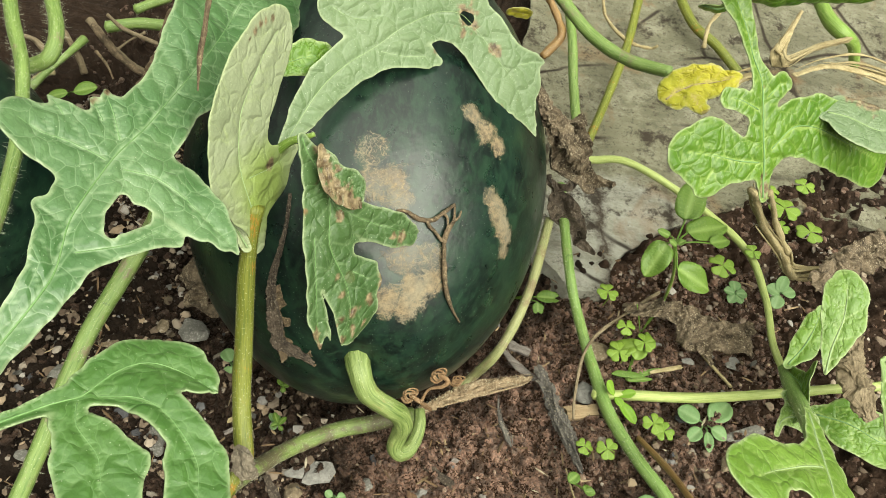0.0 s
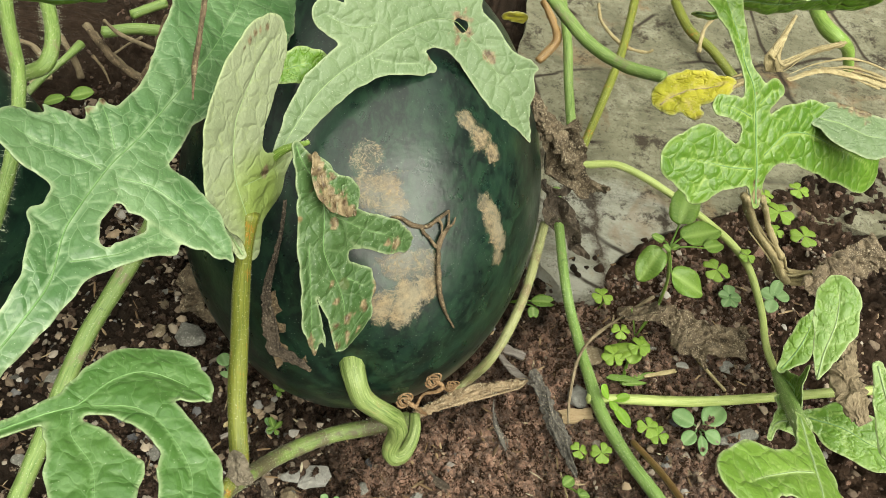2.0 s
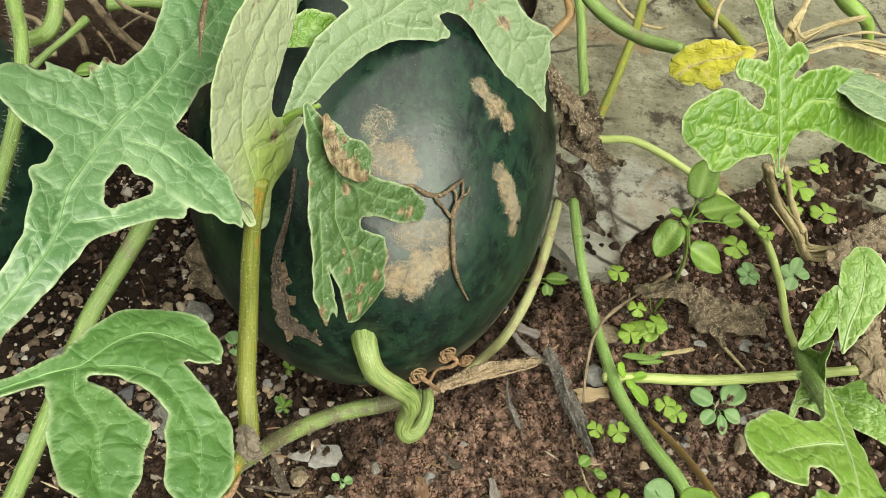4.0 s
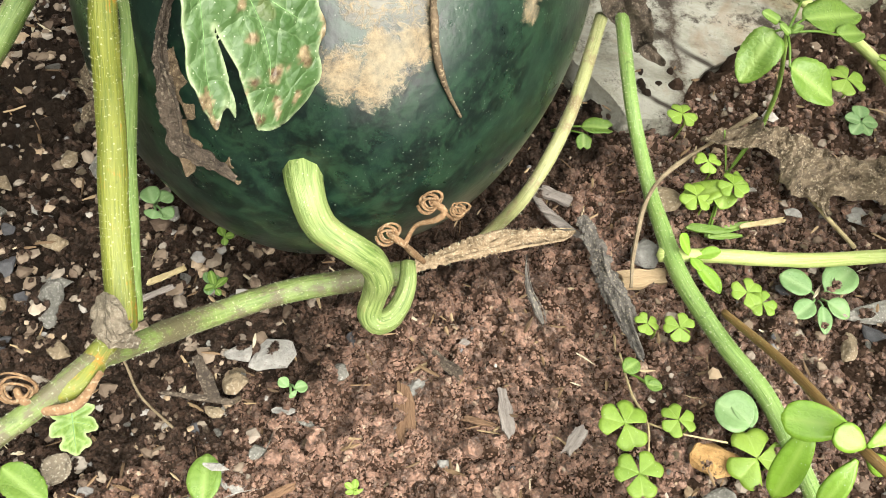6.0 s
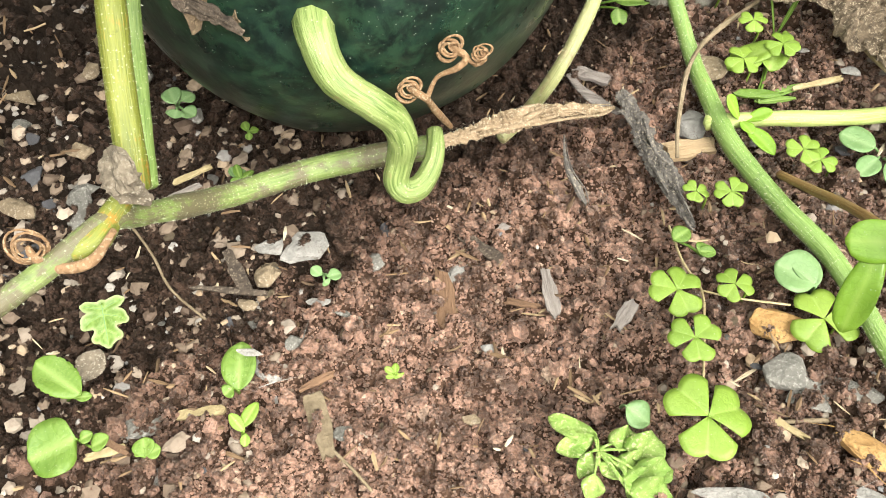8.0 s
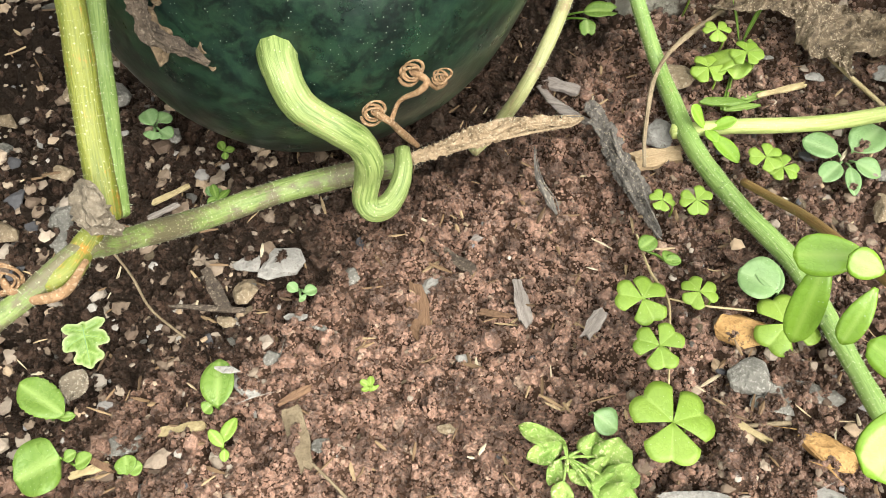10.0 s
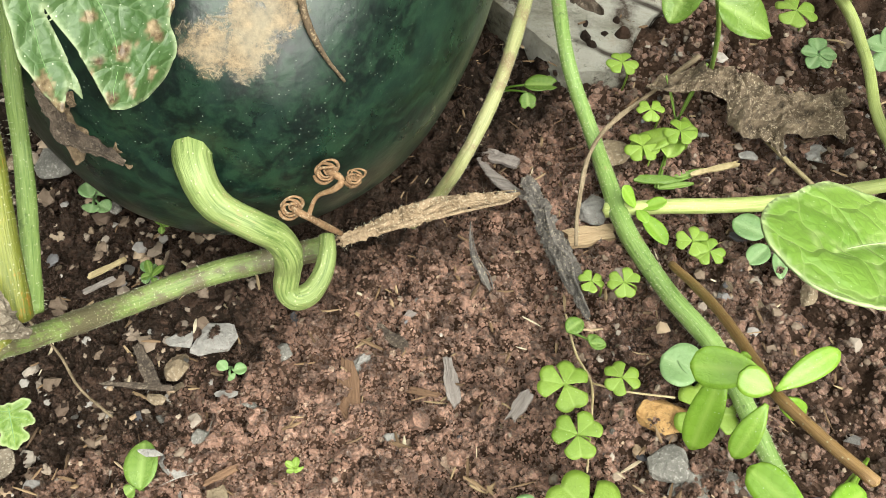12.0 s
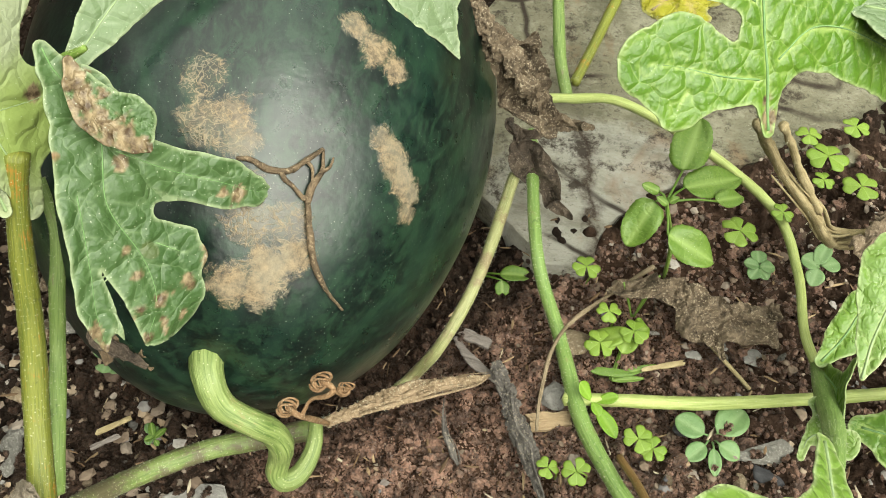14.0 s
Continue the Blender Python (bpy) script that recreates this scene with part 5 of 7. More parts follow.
leaf("bright green lobed leaf above the concrete slab", LEAF, (0.1263, 0.3092, 0.1876), (0.8645, 0.5003, -0.0483), (-0.2725, 0.5472, 0.7914),
    [[(38.8, -24.6, 2.3), (38.2, -16.2, 5), (37.5, -5.6, 9.8), (35.9, 8, 9.7), (35.6, 21.2, 8.6), (34.3, 31.7, 6.1), (30.2, 42.2, 3.3), (27.4, 52.4, 4.2), (23.6, 64.8, 7), (18.1, 81.8, 11.5)], [(34.3, -6.6, 8.1), (19.9, -3.5, 11), (4.2, 1.6, 17), (-6.5, 3.9, 11.3)], [(6.1, -7.1, 9.6), (3.2, -11.6, 8)], [(32.6, 18.9, 5.1), (21.4, 24.7, 5), (15.2, 26.3, 5)], [(38.6, 24, 4.7), (46.1, 29, 6), (50, 28.9, 3.5)], [(41.9, -0.8, 9.1), (54.3, 7.3, 13.6), (71.1, 5.4, 15.9), (96.3, -5.8, 16.7), (126.8, -19.5, 16.7)]],
    [[(14.1, 16.9, 1.8), (22, 13.7, 3.3)]], bend=(-1.5, 0, -1.5), seed=7, cell=1.1, ruffle=1.2, pucker=0.55, spacing=8.0, blend=2.5, burn=[(38.2, -20.9, 2.8), (38, -13.9, 1.4), (35.1, 29, 0.8)])
# the long lobes behind the edge are added out of view, to cast shade
leaf("green leaf edge with rounded lobes overhead", LEAF, (0.1142, 0.3779, 0.2216), (0.9515, 0.2441, 0.1872), (-0.02448, -0.5464, 0.8372),
    [[(-1.5, -0.9, 2.3), (10.3, -10.7, 5.2), (18.1, 6.1, 7), (46.9, -2.3, 7.6), (80.3, -8.4, 10.2)], [(36.3, 0.8, 7.6), (25.1, 68.8, 16.8), (25.3, 113.5, 16.4)], [(18.1, 6.1, 7), (-0.7, 65.1, 10.7)]],
    [], bend=(0, 0, 0), seed=8)
leaf("withering grey-green lobe with a dry brown edge", LEAF_GREY, (0.1869, 0.3588, 0.1883), (0.9723, 0.2283, -0.05097), (-0.2158, 0.9595, 0.181),
    [[(0.6, 1.7, 5.3), (11.6, 0.1, 12.7), (25.4, -3.9, 13.2), (37.5, -3.1, 10.6)]],
    [], bend=(-2, 0, -2), seed=9, burn=[(13.7, 13.2, 3.7), (20.9, 12.8, 4.8), (27.6, 9.1, 4.3)])
leaf("light green rounded watermelon leaf close above the soil", LEAF_LIGHT, (0.1633, 0.1696, 0.1794), (0.9409, 0.0592, -0.3334), (-0.1748, 0.9281, -0.3287),
    [[(44, 52.4, 3), (38.1, 33, 5.7), (32.8, 16.1, 10.9), (28.6, 1.5, 12.9), (25, -11.3, 15.8), (19.9, -25.6, 18.1), (15.5, -38.1, 13.6)], [(29.4, 13.1, 9.3), (16, 7.8, 10.5), (3.3, 1.9, 15.5), (-8.7, -5.5, 14)], [(21.5, -15.1, 8.9), (5, -26.5, 7.2), (-1.4, -32.2, 7.1)]],
    [[(-0.1, -17.8, 1.2), (6.7, -11.4, 4.4), (8.8, -11.6, 6)]], bend=(-1.5, 0, -1.0), seed=10, cell=1.1, blend=3.0)
leaf("upright rounded light green leaf", LEAF_LIGHT, (0.2218, 0.282, 0.1251), (0.9628, 0.1685, 0.2111), (-0.2371, 0.9015, 0.3619),
    [[(-10.6, -22.2, 1), (-6.2, -9.5, 6.1), (0.6, 4.5, 11.2), (3.4, 15.9, 11.2), (4.1, 22.8, 6.9)]],
    [], bend=(-3, 0, 0), seed=11, cell=0.9)
leaf("dark green shaded leaf under the young leaves", LEAF, (0.2673, 0.2812, 0.03915), (0.9562, 0.1654, 0.2417), (-0.2255, 0.9423, 0.2475),
    [[(-17.2, 6, 5.1), (-0, -0.2, 15.2), (16.2, -11, 14), (30.1, -13.8, 12.4)]],
    [], bend=(0, 0, 0), seed=13)
leaf("bright green leaf at the plant's outer side", LEAF_LIGHT, (0.2485, 0.261, 0.1138), (0.9521, 0.1534, 0.2646), (-0.2271, 0.934, 0.2759),
    [[(0.7, 13.5, 3.3), (2.4, -5.4, 7), (2.5, -26.3, 7.9)]],
    [], bend=(0, 0, 0), seed=14)
# its large outer lobes are added out of view and shade the soil below
leaf("green leaf edge high over the stems", LEAF, (-0.1305, 0.2247, 0.2676), (0.9424, 0.2137, 0.2572), (-0.07866, -0.6059, 0.7916),
    [[(3.1, 10.1, 4), (11.8, 2, 5), (26.5, 0.3, 3.7), (33.4, 2.5, 1.5)], [(11.8, 2, 4.6), (31.5, 49.8, 12.2), (40.1, 89.9, 13.9)], [(31.5, 49.8, 9.2), (61.1, 63.2, 12.8), (87.8, 83.4, 11.4)], [(33.2, 57.6, 10.3), (5.6, 55, 13.6)]],
    [], bend=(0, 0, 0), seed=15)
dry_leaf("long dry leaf edge between the stems", DRY, (-0.1652, 0.344, 0.1192), (0.9403, 0.3252, -0.1), (-0.2488, 0.8578, 0.4497),
    [[(9.3, 39.1, 3.7), (4.2, 13.1, 4.3), (-1.9, -6.3, 5.5), (-5.1, -15.9, 2.5)]],
    [], bend=(0, 0, 0), seed=29, crumple=3.0)
leaf("yellowed withering leaf lying over the slab", LEAF_YELLOW, (0.1339, 0.417, 0.1428), (0.969, 0.178, 0.1714), (-0.2369, 0.8663, 0.4397),
    [[(-16.4, -11.3, 4.4), (-10.3, -6.5, 10.6), (-1.2, -2.4, 13.1), (9.4, -0.8, 10.6), (18.5, 0.4, 6.2), (23.1, 1, 3.7)], [(0.2, -10.9, 5.6), (4.7, -17.3, 2.8)]],
    [], bend=(-2, 0, -2), seed=16, crumple=2.6, teeth=1.3)
leaf("small curled yellow leaf in the shade", LEAF_YELLOW, (0.01601, 0.5563, 0.05289), (0.9381, 0.2834, 0.1989), (-0.1308, -0.2419, 0.9615),
    [[(1.7, 0.6, 5.8), (10.7, -2.7, 6.6)]],
    [], bend=(0, 0, 0), seed=17, crumple=1.5)
stem("vine", "thick hairy green vine with grey scabs before the fruit", "vine", STEM_SCAB, [(-0.0693, 0.0901, 0.0987, 0.0029), (-0.0615, 0.1027, 0.0989, 0.003), (-0.0517, 0.1182, 0.099, 0.0031), (-0.0431, 0.1376, 0.0964, 0.0033), (-0.0415, 0.147, 0.0852, 0.0035), (-0.0336, 0.1735, 0.0572, 0.004), (-0.014, 0.1947, 0.0477, 0.0043), (0.008, 0.2066, 0.0473, 0.0043), (0.0239, 0.2174, 0.0423, 0.0044)], hairs=3400, hair_length=0.0009)
stem("vine", "green vine rising along the side of the fruit", "vine", STEM_FUZZ, [(0.0433, 0.2559, 0.0033, 0.003), (0.0514, 0.2691, 0.0049, 0.0031), (0.0635, 0.281, 0.0272, 0.0029), (0.0721, 0.3148, 0.0403, 0.003), (0.0755, 0.3685, 0.0485, 0.0031)], hairs=1100, hair_length=0.0014)
stem("vine", "long pale green vine over slab and soil", "vine", STEM_YOUNG, [(0.0778, 0.3962, 0.0524, 0.0032), (0.0958, 0.3289, 0.0438, 0.0032), (0.1138, 0.3055, 0.0179, 0.0033), (0.1228, 0.2862, 0.0159, 0.0037), (0.1339, 0.2614, 0.0174, 0.0039), (0.152, 0.2361, 0.0202, 0.0037), (0.172, 0.2149, 0.0209, 0.0037), (0.1879, 0.1842, 0.0233, 0.0036), (0.2036, 0.1548, 0.0238, 0.0034)], hairs=3200, hair_length=0.0016)
stem("vine", "straight pale green side shoot along the soil", "vine", STEM_SHOOT, [(0.1237, 0.272, 0.015, 0.0032), (0.1451, 0.2758, 0.0186, 0.0031), (0.1869, 0.2853, 0.02, 0.0031), (0.2287, 0.2914, 0.0373, 0.0029), (0.2589, 0.2995, 0.0442, 0.0028), (0.2847, 0.3072, 0.0467, 0.0028)], hairs=250, hair_length=0.0015)
stem("vine", "curved pale green shoot arching over the slab", "vine", STEM_SHOOT, [(0.0776, 0.4022, 0.0707, 0.0025), (0.0941, 0.4078, 0.0699, 0.0025), (0.1213, 0.4281, 0.0543, 0.0026), (0.169, 0.4223, 0.0384, 0.0026), (0.2067, 0.3928, 0.0371, 0.0025), (0.2195, 0.3578, 0.037, 0.0024), (0.2223, 0.3241, 0.0401, 0.0023), (0.2281, 0.3069, 0.0399, 0.0022)], hairs=250, hair_length=0.0015)
stem("vine", "thin upright green stem over the slab", "vine", STEM, [(0.0512, 0.581, 0.0694, 0.0037), (0.0646, 0.5356, 0.0618, 0.0036), (0.0726, 0.4974, 0.0538, 0.0035), (0.0816, 0.4618, 0.0456, 0.0035), (0.0905, 0.4416, 0.0367, 0.0035)], hairs=200, hair_length=0.0018)
stem("vine", "thin rusty stem lying on the slab", "vine", STEM_OLD, [(0.1134, 0.6296, 0.0459, 0.0035), (0.1097, 0.5646, 0.0402, 0.0034), (0.1011, 0.5047, 0.0386, 0.0032), (0.0926, 0.4545, 0.0362, 0.0031)], hairs=200, hair_length=0.0018)
stem("vine", "smooth green stem arching over the slab", "vine", STEM, [(0.0408, 0.5066, 0.1203, 0.0043), (0.0719, 0.4796, 0.1107, 0.0042), (0.0991, 0.4626, 0.1101, 0.0042), (0.1256, 0.449, 0.1187, 0.004)], hairs=200, hair_length=0.0015)
stem("vine", "green stem curving on the slab", "vine", STEM_OLD, [(0.1488, 0.6514, 0.0338, 0.004), (0.1623, 0.6167, 0.0352, 0.0039), (0.181, 0.5982, 0.0352, 0.0039), (0.2015, 0.5769, 0.0306, 0.0038)], hairs=150, hair_length=0.0018)
stem("vine", "hairy green stem bending down over the slab", "vine", STEM_PALE, [(0.2452, 0.6349, 0.0756, 0.005), (0.2532, 0.6048, 0.0766, 0.0056), (0.2625, 0.5917, 0.0766, 0.0056), (0.2766, 0.5954, 0.0662, 0.0049), (0.2869, 0.5965, 0.0471, 0.0037)], hairs=250, hair_length=0.0025)
stem("dry_stalk", "pale withered forked stalk under the leaf", "dead stem", STRAW, [(0.2164, 0.5582, 0.1092, 0.0011), (0.2056, 0.5279, 0.1112, 0.0025), (0.1988, 0.5061, 0.1078, 0.005), (0.2059, 0.5058, 0.1027, 0.0047), (0.234, 0.5464, 0.0899, 0.003), (0.2686, 0.5853, 0.0765, 0.0024)], hairs=0, hair_length=0.002, flat=0.3, strands=4)
stem("dry_stalk", "yellowed dry stalk lying over the slab", "dead stem", STRAW, [(0.212, 0.4951, 0.1027, 0.0018), (0.2411, 0.529, 0.0902, 0.0026), (0.2722, 0.5488, 0.0779, 0.0046), (0.3005, 0.5489, 0.0757, 0.0054)], hairs=0, hair_length=0.002, flat=0.35, strands=4)
stem("dry_stalk", "brown wilted stalk of the yellow leaf", "dead stem", STRAW, [(0.1474, 0.4226, 0.14, 0.0063), (0.1537, 0.4251, 0.1414, 0.005), (0.1623, 0.4269, 0.1456, 0.0034), (0.1709, 0.4288, 0.1498, 0.0028)], hairs=0, hair_length=0.002, flat=0.25, strands=4)
stem("dry_stalk", "thin tan dry tendril on the slab", "dead stem", STRAW, [(0.084, 0.6045, 0.0484, 0.0013), (0.0901, 0.5872, 0.0444, 0.0013), (0.1087, 0.5724, 0.0399, 0.0013), (0.1284, 0.5765, 0.0342, 0.0013), (0.1338, 0.5761, 0.0386, 0.0013)], hairs=0, hair_length=0.003)
stem("dry_stalk", "thin curved dry tendril over the slab", "dead stem", STRAW, [(0.1732, 0.6019, 0.0631, 0.0017), (0.1684, 0.5938, 0.0545, 0.0017), (0.1678, 0.5769, 0.0462, 0.0017)], hairs=0, hair_length=0.003)
stem("dry_stalk", "brown dead stem behind the fruit", "dead stem", STEM_RED, [(0.0408, 0.562, 0.0707, 0.0028), (0.0531, 0.5476, 0.0616, 0.0028), (0.0571, 0.535, 0.0574, 0.0028), (0.0474, 0.5195, 0.0491, 0.0028)], hairs=0, hair_length=0.002, strands=2)
# the next four stems take darker materials to paint in the shade around them
stem("dry_stalk", "rusty orange dead stem on dark soil", "dead stem", DRY, [(-0.2376, 0.4023, 0.0882, 0.0021), (-0.226, 0.3952, 0.0837, 0.0024), (-0.2134, 0.3881, 0.0793, 0.0024), (-0.1957, 0.382, 0.0749, 0.0014)], hairs=0, hair_length=0.003)
stem("dry_stalk", "pale thin dead stem across dark soil", "dead stem", STRAW_DARK, [(-0.2119, 0.3832, 0.1181, 0.0013), (-0.2037, 0.3845, 0.1084, 0.0013), (-0.1863, 0.3887, 0.0988, 0.0013)], hairs=0, hair_length=0.003)
stem("vine", "hairy green stem at the top of the plant", "vine", STEM, [(-0.2049, 0.3046, 0.1981, 0.0033), (-0.1886, 0.2801, 0.1983, 0.0032), (-0.1692, 0.2528, 0.1984, 0.003), (-0.1593, 0.2244, 0.1885, 0.003), (-0.1545, 0.1965, 0.1785, 0.0029), (-0.1552, 0.18, 0.1686, 0.0029)], hairs=700, hair_length=0.0035)
stem("vine", "short curved hairy green shoot", "vine", STEM, [(-0.1918, 0.3145, 0.188, 0.0036), (-0.1777, 0.2932, 0.1883, 0.0035), (-0.1753, 0.2793, 0.1834, 0.0035), (-0.1845, 0.274, 0.1786, 0.0035)], hairs=350, hair_length=0.0035)
stem("vine", "dim green stem in the shade behind the leaves", "vine", STEM, [(-0.2217, 0.3929, 0.0983, 0.0037), (-0.2044, 0.403, 0.0983, 0.0037), (-0.1848, 0.4068, 0.0983, 0.0038)], hairs=100, hair_length=0.003)
stem("vine", "hairy green stem leading down to the soil", "vine", STEM, [(-0.132, 0.2768, 0.1008, 0.0049), (-0.1348, 0.26, 0.0913, 0.0049), (-0.1425, 0.2321, 0.0771, 0.0048), (-0.15, 0.2006, 0.0628, 0.0048), (-0.1497, 0.1441, 0.0481, 0.0045), (-0.1489, 0.1102, 0.0427, 0.0044)], hairs=700, hair_length=0.0025)
stem("vine", "green stem at the side of the bed", "vine", STEM, [(-0.232, 0.2315, 0.0522, 0.0049), (-0.2138, 0.2339, 0.0526, 0.0049), (-0.1978, 0.2394, 0.0529, 0.0049)], hairs=200, hair_length=0.003)
stem("vine", "lower green stem at the side of the bed", "vine", STEM, [(-0.2264, 0.216, 0.0428, 0.0043), (-0.2115, 0.2244, 0.0431, 0.0043), (-0.2009, 0.2391, 0.0433, 0.0044)], hairs=200, hair_length=0.003)
stem("leaf_stalk", "ribbed yellow-green leaf stalk with rusty streaks", "stem", STEM_OLD, [(-0.0564, 0.2239, 0.1848, 0.0041), (-0.0566, 0.2163, 0.1731, 0.0035), (-0.0558, 0.2054, 0.1557, 0.0038), (-0.053, 0.1904, 0.1334, 0.004), (-0.0492, 0.1727, 0.1141, 0.0042), (-0.0422, 0.1534, 0.0994, 0.0045), (-0.0412, 0.1494, 0.0956, 0.0047)], hairs=1800, hair_length=0.0008)
stem("leaf_stalk", "green leaf stalk standing behind the rusty one", "stem", STEM, [(-0.0729, 0.2397, 0.1484, 0.002), (-0.0659, 0.2288, 0.1338, 0.0024), (-0.0629, 0.214, 0.1194, 0.0027), (-0.06, 0.1961, 0.1002, 0.0029), (-0.0477, 0.1669, 0.0903, 0.0028), (-0.0425, 0.155, 0.0881, 0.0032)], hairs=500, hair_length=0.0016)
stem("leaf_stalk", "green stalk of the spotted leaf", "stem", STEM_PALE, [(-0.0387, 0.2488, 0.2087, 0.001), (-0.0534, 0.2471, 0.1964, 0.0021), (-0.0683, 0.2375, 0.1676, 0.0026), (-0.0696, 0.2274, 0.1483, 0.0027)], hairs=200, hair_length=0.0015)
stem("leaf_stalk", "hairy young green stalk that widens into a leaf", "stem", STEM_YOUNG, [(0.229, 0.3088, 0.038, 0.0026), (0.2249, 0.2829, 0.0585, 0.0043), (0.2198, 0.2562, 0.0818, 0.0043), (0.2126, 0.2341, 0.1026, 0.0032), (0.2089, 0.2185, 0.112, 0.0023), (0.207, 0.2047, 0.1167, 0.0017)], hairs=700, hair_length=0.002)
leaf("funnel-shaped hairy green leaf base at the stalk", LEAF, (0.2282, 0.3061, 0.04172), (0.1967, 0.8839, 0.4243), (0.09496, 0.4135, -0.9055),
    [[(-0.2, -1.3, 2.9), (-12.4, -34.5, 7.6), (-22.8, -43.6, 8), (-31.3, -35.5, 4.2)], [(-15.3, -43, 6.6), (-1, -44.7, 2.4)]],
    [], bend=(-2, 0, -2), seed=35, cell=0.9)
leaf("shaded green lobe behind the young stalk", LEAF, (0.2336, 0.3141, 0.05948), (0.9607, 0.1639, 0.2239), (-0.2266, 0.9293, 0.2917),
    [[(-11.4, -12, 2.5), (-1.3, -1.5, 7.7), (7.1, 11.4, 7.7), (10.8, 20.2, 2.6)]],
    [], bend=(0, 0, 0), seed=36, cell=1.0)
leaf("small jagged light green lobe beside the young stalk", LEAF_LIGHT, (0.2228, 0.2619, 0.06234), (0.9612, 0.1674, 0.2193), (-0.223, 0.9394, 0.2602),
    [[(7.5, -2.8, 5.9), (0.2, 0.7, 6.6), (-5.4, -1.8, 3), (-8.1, -8.3, 1.8)], [(2.1, 6.7, 4.2), (-0.2, 12.7, 1.8)]],
    [], bend=(0, 0, 0), seed=37, cell=0.9, teeth=1.0)
stem("dry_stalk", "frayed straw-coloured dead stalk in front of the fruit", "dead stem", STALK_TAN, [(0.0270, 0.2220, 0.0400, 0.00216), (0.0360, 0.2330, 0.0340, 0.00283), (0.0480, 0.2440, 0.0300, 0.00378), (0.0600, 0.2540, 0.0260, 0.00351), (0.0710, 0.2630, 0.0200, 0.00297), (0.0800, 0.2710, 0.0120, 0.00216), (0.0870, 0.2780, 0.008, 0.00068)], hairs=260, hair_length=0.0024, flat=0.75, strands=8, shred=True)
stem("dry_stalk", "withered pale stem hanging from the leaf", "dead stem", STRAW, [(0.1662, 0.3355, 0.1486, 0.003), (0.1754, 0.3433, 0.1300, 0.0028), (0.1864, 0.3474, 0.1127, 0.0028), (0.2044, 0.3467, 0.0943, 0.0034), (0.2235, 0.3570, 0.0665, 0.0046), (0.2420, 0.3560, 0.0760, 0.0044)], hairs=160, hair_length=0.003, flat=0.6, strands=7)
stem("dry_stalk", "split dry side strand of the withered stem", "dead stem", STRAW, [(0.1742, 0.3355, 0.1506, 0.0016), (0.1839, 0.3433, 0.1320, 0.0016), (0.1934, 0.3474, 0.1147, 0.0017), (0.2074, 0.3467, 0.0963, 0.002)], hairs=40, hair_length=0.003)
stem("dry_stalk", "long thin dry stick slanting over the soil", "stick", STRAW, [(0.1606, 0.3346, 0.0326, 0.0011), (0.1833, 0.3178, 0.0217, 0.0011), (0.2071, 0.3008, 0.0151, 0.001)], hairs=0, hair_length=0.003)
stem("dry_stalk", "thin twisted dry stalk crossing the vine", "dead stem", STRAW_DARK, [(0.151, 0.3383, 0.0421, 0.0012), (0.1349, 0.3254, 0.0303, 0.0010), (0.1193, 0.3073, 0.0258, 0.0010), (0.113, 0.2907, 0.0235, 0.0010), (0.1126, 0.2689, 0.0173, 0.0010), (0.1144, 0.2536, 0.0137, 0.0008)], hairs=30, hair_length=0.002, strands=1)
stem("dry_stalk", "grey weathered ragged strip of dead stem on the soil", "dead stem", RAG, [(0.0880, 0.2840, 0.0110, 0.003), (0.0940, 0.2740, 0.0110, 0.0042), (0.1010, 0.2630, 0.0110, 0.0046), (0.1080, 0.2510, 0.0110, 0.0047), (0.1130, 0.2440, 0.0110, 0.004), (0.1170, 0.2360, 0.0110, 0.0028), (0.1210, 0.2290, 0.0110, 0.0022), (0.1240, 0.2240, 0.0110, 0.0012)], flat=0.42, strands=5, shred=True)
stem("dry_stalk", "grey-green shred of dead stem on the soil", "dead stem", WOOD_GREY, [(0.0654, 0.2963, 0.0024, 0.0017), (0.0755, 0.2864, 0.0031, 0.0028), (0.0898, 0.2786, 0.0045, 0.0025)], hairs=0, hair_length=0.003, flat=0.4)
stem("dry_stalk", "withered stem behind the leaves", "dead stem", STRAW, [(-0.1719, 0.4043, 0.1275, 0.0032), (-0.1703, 0.379, 0.1184, 0.0038), (-0.1708, 0.353, 0.1093, 0.0038)], hairs=0, hair_length=0.003)
stem("dry_stalk", "brown dead stem in the shade", "dead stem", STRAW_DARK, [(-0.2419, 0.4067, 0.088, 0.0024), (-0.2187, 0.3925, 0.0791, 0.0024), (-0.198, 0.3881, 0.0699, 0.0025)], hairs=0, hair_length=0.003)
stem("dry_stalk", "brown dead strand hanging over the leaf", "dead stem", DRY, [(-0.0826, 0.2643, 0.2584, 0.001), (-0.0782, 0.2452, 0.2533, 0.0008), (-0.0771, 0.2367, 0.2483, 0.001), (-0.0738, 0.2251, 0.2433, 0.0003)], hairs=0, hair_length=0.002, strands=3)
stem("vine", "dull green stem in the shade of the leaves", "vine", STEM, [(-0.275, 0.369, 0.050, 0.0030), (-0.268, 0.385, 0.055, 0.0022), (-0.260, 0.399, 0.060, 0.0022), (-0.257, 0.416, 0.060, 0.0032)], hairs=150, hair_length=0.002)
stem("dry_stalk", "tan dead stalk leaning in the shade", "dead stem", STRAW_DARK, [(-0.271, 0.413, 0.070, 0.0022), (-0.264, 0.410, 0.060, 0.0022), (-0.258, 0.406, 0.050, 0.0022), (-0.256, 0.404, 0.040, 0.0020)], hairs=0, hair_length=0.002)
